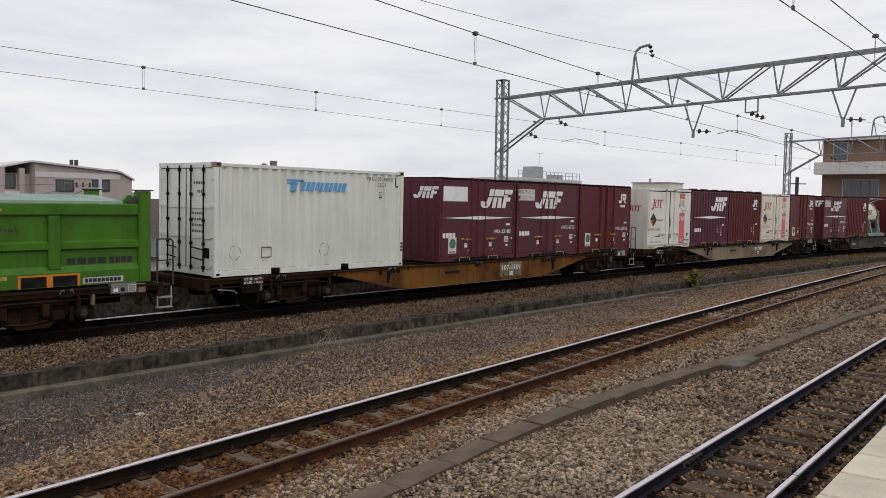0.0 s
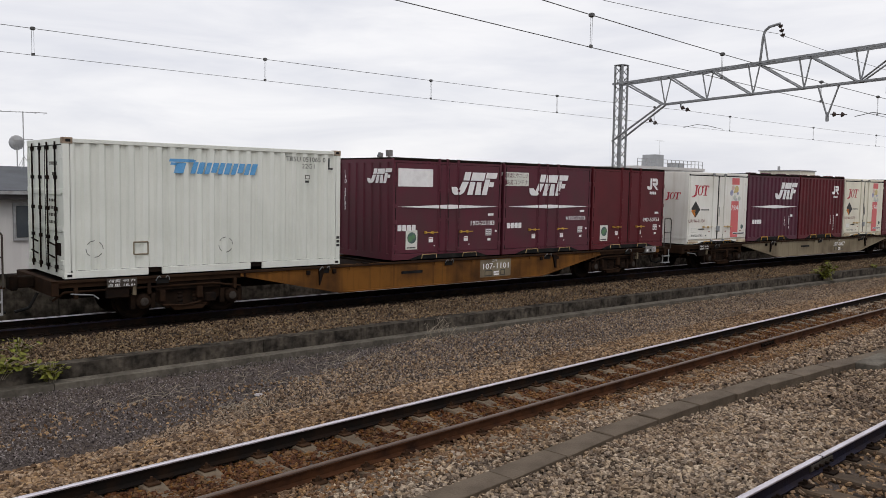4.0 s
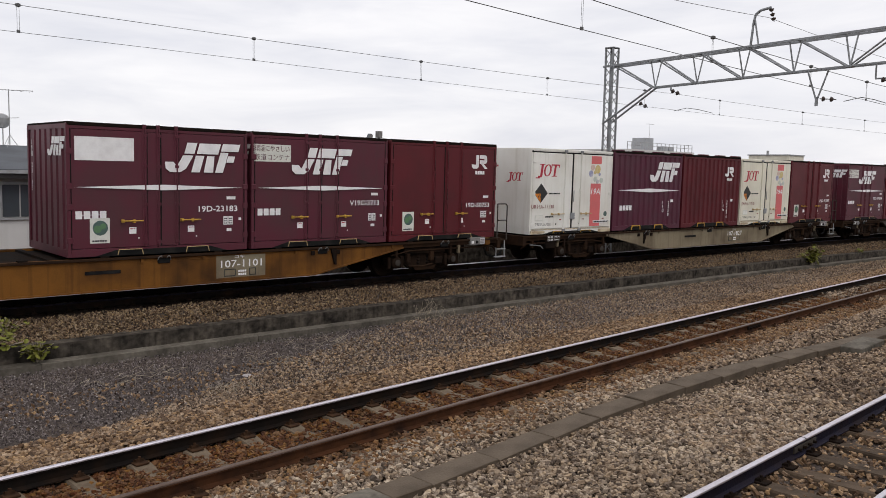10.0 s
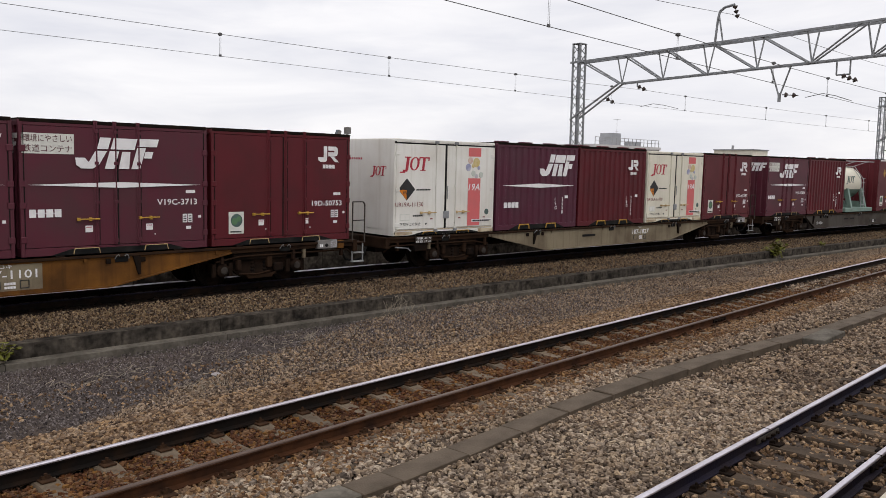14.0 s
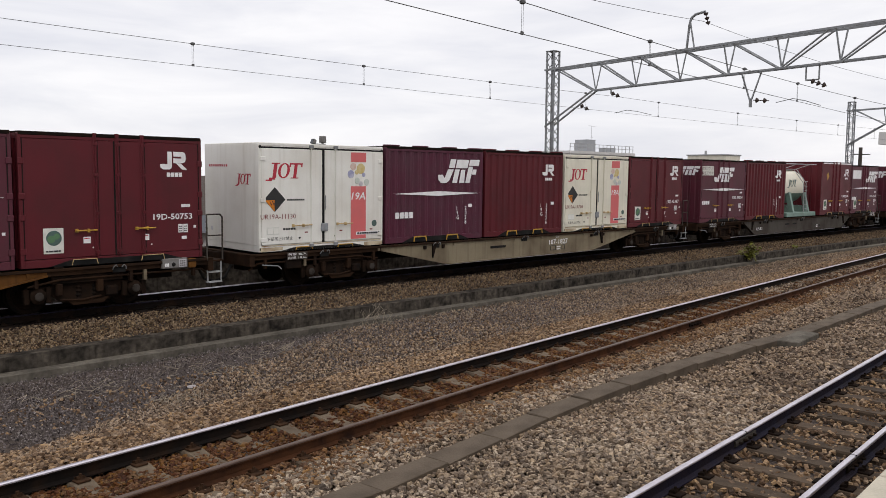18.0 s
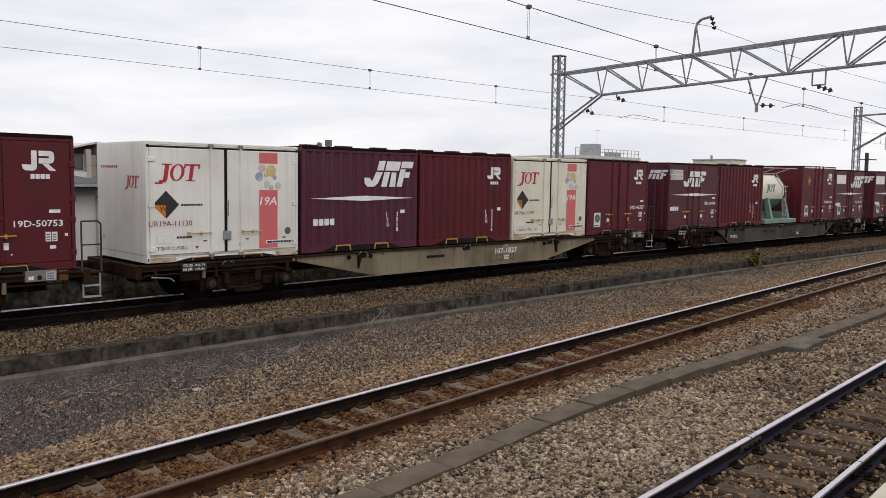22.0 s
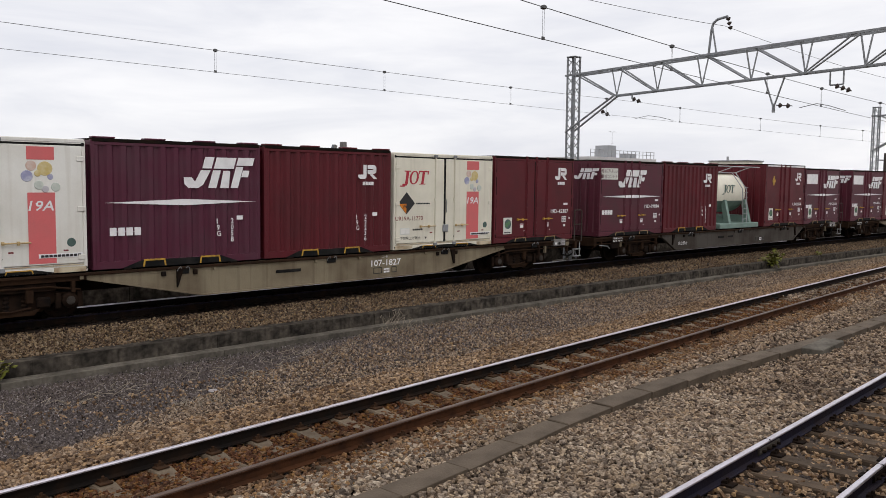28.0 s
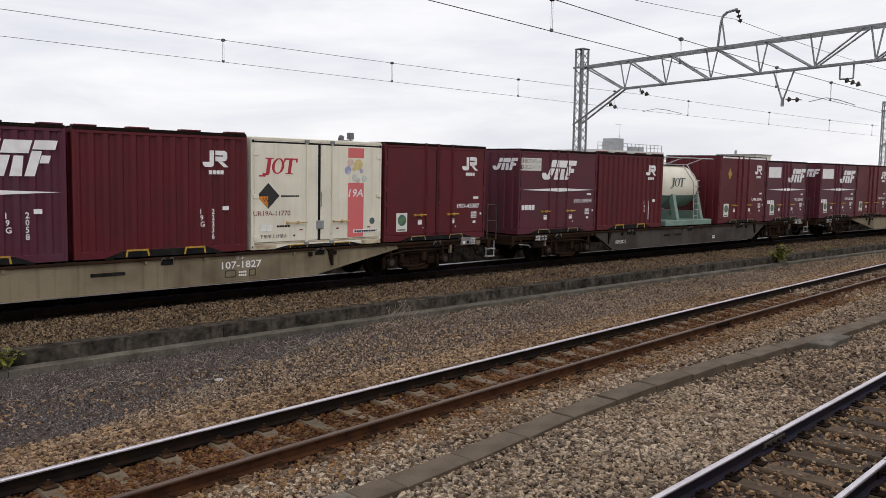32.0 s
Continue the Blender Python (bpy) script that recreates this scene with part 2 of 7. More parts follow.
M = dict(
    wine=material("wine paint", (0.095, 0.020, 0.032), 0.45, stain=(0.06, 0.035, 0.035), amount=0.5, scale=1.3, streaks=0.3, bump=0.04, grit=0.05),
    plum=material("plum paint", (0.085, 0.018, 0.035), 0.4, stain=(0.078, 0.040, 0.050), amount=0.5, scale=1.6, streaks=0.3, bump=0.04, grit=0.05),
    brick=material("brick red paint", (0.100, 0.012, 0.017), 0.45, stain=(0.05, 0.016, 0.016), amount=0.4, scale=1.4, streaks=0.25, bump=0.04, grit=0.05),
    white=material("white paint", (0.76, 0.745, 0.69), 0.42, stain=(0.44, 0.385, 0.30), amount=0.35, scale=0.9, streaks=0.35, bump=0.02, grit=0.05),
    cream=material("cream paint", (0.73, 0.69, 0.57), 0.45, stain=(0.40, 0.36, 0.28), amount=0.3, scale=1.2, streaks=0.3, bump=0.03, grit=0.05),
    pale=material("pale green white paint", (0.70, 0.71, 0.65), 0.45, stain=(0.42, 0.44, 0.38), amount=0.3, scale=0.8, streaks=0.3, bump=0.03, grit=0.05),
    green=material("green paint", (0.055, 0.160, 0.010), 0.42, stain=(0.026, 0.068, 0.010), amount=0.5, scale=1.5, streaks=0.4, bump=0.03, grit=0.05),
    mark=material("white lettering", (0.80, 0.79, 0.78), 0.5, stain=(0.4, 0.36, 0.36), amount=0.25, scale=6, bump=0, grit=0.05),
    sticker=material("grey sticker", (0.52, 0.50, 0.52), 0.5, stain=(0.3, 0.25, 0.26), amount=0.3, scale=8, bump=0, grit=0.05),
    ink=material("dark lettering", (0.03, 0.03, 0.03), 0.5, bump=0),
    red=material("red lettering", (0.42, 0.03, 0.05), 0.5, stain=(0.3, 0.1, 0.1), amount=0.2, bump=0),
    darkred=material("brown red lettering", (0.20, 0.03, 0.03), 0.5, bump=0),
    pink=material("salmon paint", (0.62, 0.14, 0.14), 0.5, stain=(0.4, 0.15, 0.14), amount=0.25, bump=0, grit=0.05),
    blue=material("blue lettering", (0.10, 0.32, 0.60), 0.5, stain=(0.25, 0.4, 0.55), amount=0.4, scale=8, bump=0),
    teal=material("teal emblem", (0.08, 0.13, 0.115), 0.5, bump=0),
    rustpatch=material("rusted pale paint", (0.34, 0.27, 0.20), 0.7, stain=(0.10, 0.05, 0.025), amount=1.0, scale=9, bump=0.1),
    stained=material("rust stained cream paint", (0.55, 0.47, 0.33), 0.6, stain=(0.20, 0.11, 0.05), amount=1.0, scale=5, bump=0.05),
    brass=material("worn tan handle paint", (0.50, 0.36, 0.16), 0.5, stain=(0.3, 0.22, 0.14), amount=0.5, scale=12, bump=0.05),
    paper=material("pale sticker paper", (0.66, 0.66, 0.60), 0.6, stain=(0.45, 0.43, 0.38), amount=0.4, scale=9, bump=0, grit=0.05),
    leafprint=material("printed green", (0.10, 0.20, 0.10), 0.6, bump=0),
    peach=material("printed pale peach", (0.58, 0.40, 0.32), 0.6, stain=(0.66, 0.6, 0.55), amount=0.7, scale=9, bump=0, grit=0.05),
    straw2=material("printed pale yellow", (0.55, 0.42, 0.16), 0.6, stain=(0.66, 0.6, 0.42), amount=0.7, scale=9, bump=0, grit=0.05),
    mauve=material("printed grey mauve", (0.30, 0.30, 0.44), 0.6, stain=(0.6, 0.6, 0.64), amount=0.7, scale=9, bump=0, grit=0.05),
    sage=material("printed pale sage", (0.48, 0.52, 0.46), 0.6, stain=(0.66, 0.66, 0.6), amount=0.7, scale=9, bump=0, grit=0.05),
    yellow=material("yellow paint", (0.50, 0.29, 0.04), 0.5, stain=(0.12, 0.08, 0.04), amount=0.7, scale=12, bump=0.05),
    orange=material("orange paint", (0.62, 0.20, 0.02), 0.5, bump=0),
    ochre=material("ochre brown underframe", (0.180, 0.074, 0.014), 0.75, stain=(0.040, 0.018, 0.008), amount=0.95, scale=1.1, streaks=0.65, bump=0.1, spec=0.12),
    khaki=material("khaki grey underframe", (0.235, 0.195, 0.130), 0.75, stain=(0.09, 0.062, 0.040), amount=0.75, scale=1.1, streaks=0.6, bump=0.1, spec=0.12),
    slate=material("dark grey underframe", (0.075, 0.066, 0.057), 0.8, stain=(0.035, 0.025, 0.018), amount=0.8, scale=1.1, streaks=0.5, bump=0.1, spec=0.1),
    grime=material("grimy cast steel", (0.010, 0.008, 0.007), 0.95, stain=(0.026, 0.014, 0.008), amount=0.7, scale=4, bump=0.3, spec=0.04),
    black=material("black rubber", (0.008, 0.008, 0.008), 0.7, bump=0.05, spec=0.08),
    bogie=material("brown grimy bogie casting", (0.020, 0.012, 0.008), 0.95, stain=(0.006, 0.005, 0.004), amount=0.9, scale=4, bump=0.3, spec=0.04),
    edgestone=material("rust tinted ballast stone", (0.200, 0.122, 0.069), 0.9, stain=(0.120, 0.057, 0.027), amount=0.95, scale=0.8, grain=45, bump=0.5, island=0.5, shift=0.008, spec=0.05, grit=0.25, fade=0.16),
    rust=material("rusty brown steel", (0.034, 0.018, 0.010), 0.9, stain=(0.014, 0.009, 0.007), amount=0.9, scale=2.2, streaks=0.4, bump=0.3, spec=0.06),
    steel=material("galvanised steel", (0.27, 0.28, 0.29), 0.6, 0.2, stain=(0.12, 0.11, 0.10), amount=0.6, scale=5, bump=0.05),
    pipe=material("galvanised pipe", (0.36, 0.365, 0.37), 0.5, 0.2, stain=(0.2, 0.17, 0.14), amount=0.5, scale=6, bump=0.05),
    wire=material("weathered copper wire", (0.12, 0.12, 0.12), 0.6, 0.3, bump=0),
    porcelain=material("brown glazed insulator", (0.05, 0.035, 0.03), 0.3, bump=0),
    railtop=material("polished rail head", (0.66, 0.62, 0.66), 0.34, 0.9, stain=(0.42, 0.36, 0.36), amount=0.5, scale=2, bump=0.02),
    railworn=material("dull rail head", (0.125, 0.085, 0.066), 0.42, 0.6, stain=(0.06, 0.036, 0.026), amount=0.6, scale=2, bump=0.03),
    # Oil stain plus the shade under the train, both put into the colour.
    oilshade=material("ballast stone dark with oil and painted shade", (0.022, 0.016, 0.013), 0.95, stain=(0.012, 0.009, 0.008), amount=0.7, scale=1.5, grain=30, bump=0.4, island=0.5, spec=0.03),
    darksleeper=material("oil stained sleeper", (0.070, 0.048, 0.031), 0.9, stain=(0.03, 0.021, 0.014), amount=0.8, scale=6, bump=0.3, island=0.35),
    railside=material("rusty rail web", (0.062, 0.025, 0.011), 0.9, stain=(0.014, 0.008, 0.006), amount=0.85, scale=5, bump=0.3, spec=0.08),
    axlecap=material("worn axle cap", (0.05, 0.042, 0.036), 0.8, stain=(0.015, 0.012, 0.010), amount=0.8, scale=9, bump=0.2, spec=0.08),
    railclip=material("brown rail fastening", (0.050, 0.026, 0.014), 0.9, stain=(0.02, 0.012, 0.008), amount=0.8, scale=6, bump=0.3, spec=0.06),
    raildark=material("blue black rail web", (0.012, 0.010, 0.020), 0.7, stain=(0.022, 0.013, 0.010), amount=0.6, scale=4, bump=0.3, spec=0.12),
    sleeper=material("weathered concrete sleeper", (0.132, 0.100, 0.068), 0.9, stain=(0.066, 0.040, 0.024), amount=0.8, scale=6, bump=0.3, island=0.2),
    concrete=material("weathered concrete", (0.132, 0.116, 0.094), 0.9, stain=(0.046, 0.040, 0.032), amount=0.85, scale=1.9, streaks=0.5, bump=0.35, island=0.12, spec=0.08, grain=14, grit=0.22),
    dampwall=material("dark mossy concrete", (0.078, 0.066, 0.053), 0.95, stain=(0.010, 0.009, 0.008), amount=1.0, scale=2.6, streaks=0.75, bump=0.5, island=0.1, spec=0.06, grain=9, grit=0.5),
    darklid=material("dirty concrete lid", (0.108, 0.082, 0.058), 0.9, stain=(0.05, 0.037, 0.026), amount=0.7, scale=2.5, bump=0.3, island=0.1),
    slab=material("platform slab", (0.52, 0.47, 0.37), 0.9, stain=(0.34, 0.31, 0.25), amount=0.5, scale=2.5, bump=0.2, island=0.1),
    cinder=material("dark cinder ground", (0.074, 0.060, 0.053), 0.95, stain=(0.10, 0.074, 0.056), amount=0.7, scale=0.9, grain=38, bump=1.0, spec=0.05, grit=0.55),
    brownstone=material("brown ballast stone", (0.222, 0.146, 0.090), 0.9, stain=(0.110, 0.064, 0.036), amount=0.6, scale=0.5, grain=45, bump=0.5, island=0.72, shift=0.008, spec=0.05, grit=0.25, fade=0.16),
    greystone=material("grey ballast stone", (0.258, 0.197, 0.143), 0.9, stain=(0.140, 0.092, 0.058), amount=0.6, scale=0.5, grain=45, bump=0.5, island=0.7, shift=0.008, spec=0.05, grit=0.25, fade=0.16),
    ruststone=material("rust stained ballast stone", (0.120, 0.056, 0.026), 0.9, stain=(0.060, 0.028, 0.014), amount=0.7, scale=0.7, grain=45, bump=0.5, island=0.5, shift=0.015, spec=0.05, grit=0.25, fade=0.15),
    darkstone=material("cinder chips", (0.115, 0.096, 0.092), 0.9, stain=(0.19, 0.158, 0.15), amount=0.5, scale=2, grain=30, bump=0.4, island=0.8, shift=0.02, spec=0.06),
    bankstone=material("weathered bank stone", (0.162, 0.110, 0.068), 0.9, stain=(0.070, 0.046, 0.028), amount=0.7, scale=0.7, grain=45, bump=0.5, island=0.75, shift=0.012, spec=0.06, grit=0.25, fade=0.15),
    mixstone=material("dusty brown grey stone", (0.225, 0.162, 0.113), 0.9, stain=(0.115, 0.082, 0.060), amount=0.6, scale=0.7, grain=45, bump=0.5, island=0.72, shift=0.008, spec=0.05, grit=0.25, fade=0.16),
    palegrit=material("pale grit", (0.33, 0.30, 0.29), 0.9, stain=(0.2, 0.18, 0.17), amount=0.5, scale=3, grain=30, bump=0.2, island=0.4, spec=0.06),
    leaf=material("yellow green leaf", (0.125, 0.125, 0.018), 0.6, stain=(0.05, 0.055, 0.010), amount=0.6, scale=5, bump=0.1, island=0.5, shift=0.02),
    straw=material("dry stalk", (0.30, 0.25, 0.19), 0.9, bump=0.1, island=0.3),
    plaster=material("beige plaster", (0.43, 0.37, 0.34), 0.9, stain=(0.30, 0.26, 0.24), amount=0.4, scale=0.4, streaks=0.2, bump=0.05),
    plaster2=material("light plaster", (0.62, 0.60, 0.58), 0.9, stain=(0.42, 0.40, 0.38), amount=0.4, scale=0.4, streaks=0.3, bump=0.05),
    brown=material("brown wall tile", (0.20, 0.125, 0.09), 0.8, stain=(0.12, 0.08, 0.06), amount=0.4, scale=0.5, bump=0.05),
    roofing=material("dark roof sheet", (0.075, 0.08, 0.09), 0.7, stain=(0.05, 0.05, 0.05), amount=0.5, scale=1, bump=0.05),
    redroof=material("red roof tile", (0.25, 0.09, 0.06), 0.8, bump=0.1),
    frame=material("dark window frame", (0.05, 0.045, 0.045), 0.5, 0.4, bump=0),
    glass=material("window glass", (0.06, 0.07, 0.08), 0.08, 0.0, amount=0.2, bump=0, spec=0.6),
    greybox=material("faded grey paint", (0.20, 0.19, 0.18), 0.7, stain=(0.09, 0.075, 0.06), amount=0.5, scale=5, bump=0.05, grit=0.05),
    grey=material("grey fence sheet", (0.33, 0.34, 0.35), 0.7, stain=(0.22, 0.22, 0.22), amount=0.4, scale=1, streaks=0.3, bump=0.05),
    tankshell=material("dark green tank paint", (0.13, 0.19, 0.155), 0.5, stain=(0.07, 0.09, 0.07), amount=0.5, bump=0.03),
    tankgreen=material("pale green frame paint", (0.18, 0.26, 0.22), 0.5, stain=(0.12, 0.14, 0.12), amount=0.5, bump=0.03),
)


# mesh helpers -----------------------------------------------------------------
def box(bm, x0, x1, y0, y1, z0, z1, bevel=0.0):
    vs = [bm.verts.new((x, y, z)) for x in (x0, x1) for y in (y0, y1) for z in (z0, z1)]
    fs = [bm.faces.new([vs[i] for i in f]) for f in
          ((0, 1, 3, 2), (4, 6, 7, 5), (0, 4, 5, 1), (2, 3, 7, 6), (0, 2, 6, 4), (1, 5, 7, 3))]
    if bevel:
        es = {e for f in fs for e in f.edges}
        bmesh.ops.bevel(bm, geom=list(es), offset=bevel, segments=1, affect="EDGES")
    return bm


def extrude(bm, pts, axis, a, b):
    """A closed outline of (u, v) pairs, carried along axis 0, 1 or 2 from a to b."""
    def at(u, v, w):
        return ((w, u, v), (u, w, v), (u, v, w))[axis]
    lo = [bm.verts.new(at(u, v, a)) for u, v in pts]
    hi = [bm.verts.new(at(u, v, b)) for u, v in pts]
    n = len(pts)
    for i in range(n):
        j = (i + 1) % n
        bm.faces.new((lo[i], lo[j], hi[j], hi[i]))
    bm.faces.new(lo[::-1])
    bm.faces.new(hi)
    return bm


def rod(bm, p, q, r, sides=6, r2=None):
    """A round bar from p to q."""
    p, q = Vector(p), Vector(q)
    d = (q - p).normalized()
    side = d.cross(Vector((0, 0, 1)) if abs(d.z) < 0.9 else Vector((1, 0, 0))).normalized()
    up = d.cross(side)
    rings = []
    for c, rr in ((p, r), (q, r if r2 is None else r2)):
        rings.append([bm.verts.new(c + rr * (math.cos(2 * math.pi * k / sides) * side + math.sin(2 * math.pi * k / sides) * up)) for k in range(sides)])
    for k in range(sides):
        j = (k + 1) % sides
        bm.faces.new((rings[0][k], rings[0][j], rings[1][j], rings[1][k]))
    bm.faces.new(rings[0][::-1])
    bm.faces.new(rings[1])
    return bm


def rods(bm, pts, r, sides=6):
    for p, q in zip(pts, pts[1:]):
        rod(bm, p, q, r, sides)
    return bm


def lathe(bm, prof, axis=0, sides=16, center=(0, 0, 0)):
    """Rings of (along, radius) round an axis."""
    rings = []
    for a, r in prof:
        ring = []
        for k in range(sides):
            c, s = r * math.cos(2 * math.pi * k / sides), r * math.sin(2 * math.pi * k / sides)
            v = ((a, c, s), (c, a, s), (c, s, a))[axis]
            ring.append(bm.verts.new(Vector(v) + Vector(center)))
        rings.append(ring)
    for r0, r1 in zip(rings, rings[1:]):
        for k in range(sides):
            j = (k + 1) % sides
            bm.faces.new((r0[k], r0[j], r1[j], r1[k]))
    bm.faces.new(rings[0][::-1])
    bm.faces.new(rings[-1])
    return bm


def mesh_of(name, bm, mat, smooth=False):
    bmesh.ops.recalc_face_normals(bm, faces=bm.faces)
    me = bpy.data.meshes.new(name)
    bm.to_mesh(me)
    bm.free()
    me.materials.append(M[mat])
    if smooth:
        for p in me.polygons:
            p.use_smooth = True
    return me


def part(name, bm, mat, parent, label="", smooth=False):
    """One mesh object under a thing or a part."""
    ob = new(name, mesh_of(name, bm, mat, smooth))
    ob.parent = parent
    return tagged(ob, label)


def piece(name, me, parent, at):
    """One more object on shared mesh data."""
    ob = new(name, me)
    ob.parent = parent
    ob.matrix_basis = at
    return ob


def thing(name, label, category, group="", kind="", at=None):
    ob = new(name)
    ob.empty_display_size = 0.2
    if at is not None:
        ob.matrix_basis = at
    return tagged(ob, label, category, group, kind)


def mesh_thing(name, bm, mat, label, category, group="", kind="", at=None, smooth=False):
    ob = new(name, mesh_of(name, bm, mat, smooth))
    if at is not None:
        ob.matrix_basis = at
    return tagged(ob, label, category, group, kind)


def B():
    return bmesh.new()


def flat(bm, pts, y, depth=0.004):
    """A thin plate of outline (x, z) on a wall that faces -y."""
    return extrude(bm, pts, 1, y - depth, y)


def words(parent, text, x, z, h, mat, y, width=None, name="lettering", shear=0.0, spin=None, bold=0.0):
    """Lettering on a wall that faces -y, its lower left corner at x, z, of height h."""
    cu = bpy.data.curves.new("lettering", "FONT")
    cu.body, cu.size, cu.shear, cu.resolution_u = text, 1.0, shear, 2
    cu.offset = bold
    ob = bpy.data.objects.new("lettering", cu)
    me = bpy.data.meshes.new_from_object(ob)
    bpy.data.objects.remove(ob)
    me.materials.clear()
    me.materials.append(M[mat])
    if len(me.vertices) == 0:
        return None
    co = np.empty(len(me.vertices) * 3)
    me.vertices.foreach_get("co", co)
    co = co.reshape(-1, 3)
    lo, hi = co.min(0), co.max(0)
    k = h / (hi[1] - lo[1])
    kx = k if width is None else width / (hi[0] - lo[0])
    out = np.stack([(co[:, 0] - lo[0]) * kx, np.zeros(len(co)), (co[:, 1] - lo[1]) * k], 1)
    me.vertices.foreach_set("co", out.ravel())
    me.update()
    ob = new(name, me)
    ob.parent = parent
    ob.matrix_basis = Matrix.Translation((x, y - 0.005, z)) if spin is None else Matrix.Translation((x, y, z)) @ spin
    return ob


def bars(parent, x, z, w, h, mat, y, n=4, name="lettering"):
    """Lettering that cannot be read: plain short bars, strung on a thin line."""
    step = w / n
    under, over = [], []
    for i in range(n):
        a, b = x + i * step, x + (i + 0.8) * step
        if i:
            under.append((a, z + 0.46 * h))
            over.append((a, z + 0.54 * h))
        under += [(a, z), (b, z)]
        over += [(a, z + h), (b, z + h)]
        if i < n - 1:
            under.append((b, z + 0.46 * h))
            over.append((b, z + 0.54 * h))
    return part(name, flat(B(), under + over[::-1], y), mat, parent)


def plate(parent, x0, x1, z0, z1, mat, y, name="sticker", label="", depth=0.004):
    return part(name, flat(B(), [(x0, z0), (x1, z0), (x1, z1), (x0, z1)], y, depth), mat, parent, label)


END_TURN = Matrix.Rotation(radians(-90), 4, "Z")


# plan: the tracks run along x, the camera looks across them ---------------------
BEND = -0.00146


def y_train(x):
    return 17.33 + 0.5 * BEND * (x - 8) ** 2


def y_wall(x):
    u = x - 8
    return 14.55 + 0.004 * u + 0.5 * BEND * u * u


def y_two(x):
    u = max(-40.0, min(140.0, x - 8))
    return 7.98 + 0.074 * u - 0.0006 * u * u


def y_one(x):
    return 3.22 + 0.046 * (x - 8) - 0.0003 * (x - 8) ** 2


TROUGH_X = (-2.0, 4.1, 5.5, 6.5, 8.1, 10.0, 12.0, 13.5, 15.0, 16.2, 20.0, 24.0, 28.0, 62.0)
TROUGH_Y = (5.75, 5.84, 5.92, 6.02, 6.19, 6.25, 6.26, 6.20, 6.11, 6.05, 6.12, 6.17, 6.05, 4.7)


def y_trough(x):
    return float(np.interp(x, TROUGH_X, TROUGH_Y))


def z_trough(x):
    """Top of the trough lids: sunk in the ballast at first, clear of it further on."""
    return -0.262 + 0.065 * smooth(6.5, 10.5, x)


Z_ONE, Z_TWO, Z_TRAIN = -0.05, -0.15, 0.0


def smooth(a, b, v):
    k = max(0.0, min(1.0, (v - a) / (b - a)))
    return k * k * (3 - 2 * k)


def z_ground(x, y):
    """Height of the ballast and soil."""
    d1, d2, w, dt = y - y_one(x), y - y_two(x), y_wall(x), y - y_train(x)
    if w - 0.36 < y < w + 0.2:
        return -1.0
    if y > w:
        return -0.33 + 0.13 * smooth(w + 0.3, w + 1.5, y) - 0.35 * smooth(1.6, 3.2, dt)
    k = max(0.0, min(1.0, (d2 - 1.15) / max(1.0, w - 0.4 - y_two(x) - 1.15)))
    z = (Z_TWO - 0.185) - 0.325 * k ** 0.8
    if d2 < 0:
        z = Z_TWO - 0.185
        mid = smooth(1.2, 2.6, d1)
        z = (Z_ONE - 0.185) * (1 - mid) + z * mid
        dy = y - y_trough(x)
        z += 0.085 * smooth(6.0, 9.0, x) * smooth(0.1, 0.3, dy) * (1 - smooth(-1.75, -1.2, d2))
    return z


# ground -------------------------------------------------------------------------
def strip_ground():
    xs = [-600, -200, -80, -40, -20] + [-12 + 0.5 * i for i in range(145)] + [62 + 3 * i for i in range(20)] + [150, 300, 900, 2500]
    offs = [-2500, -400, -60, -12] + [-4 + 0.25 * i for i in range(112)] + [26, 32, 60, 150, 500, 2500]
    vs, fs = [], []
    for x in xs:
        xb = max(-30.0, min(120.0, x))
        for o in offs:
            y = o + (y_two(xb) - 7.98) * 0.5
            z = z_ground(xb, y) if -5 < o < 25 else -0.7
            vs.append((x, y, z - 0.034 + 0.008 * noise.noise((x * 0.9, y * 0.9, 0))))
    n = len(offs)
    for i in range(len(xs) - 1):
        for j in range(n - 1):
            fs.append((i * n + j, (i + 1) * n + j, (i + 1) * n + j + 1, i * n + j + 1))
    me = bpy.data.meshes.new("ground")
    me.from_pydata(vs, [], fs)
    me.materials.append(M["cinder"])
    return tagged(new("ground", me), "dark cinder and gravel ground between the tracks", "ground", kind="structure")


strip_ground()


OCTA = (np.array([(1, 0.1, 0.1), (0.05, 0.95, -0.1), (-0.95, -0.1, 0.1), (-0.05, -0.9, 0), (0.15, 0.1, 0.85), (-0.1, 0, -0.8)]),
        np.array([(0, 1, 4), (1, 2, 4), (2, 3, 4), (3, 0, 4), (1, 0, 5), (2, 1, 5), (3, 2, 5), (0, 3, 5)]))
BLOCK = (np.array([(x, y, z) for x in (-0.82, 0.82) for y in (-0.66, 0.66) for z in (-0.5, 0.5)]),
         np.array([(0, 1, 3), (0, 3, 2), (4, 6, 7), (4, 7, 5), (0, 4, 5), (0, 5, 1), (2, 3, 7), (2, 7, 6), (0, 2, 6), (0, 6, 4), (1, 5, 7), (1, 7, 3)]))


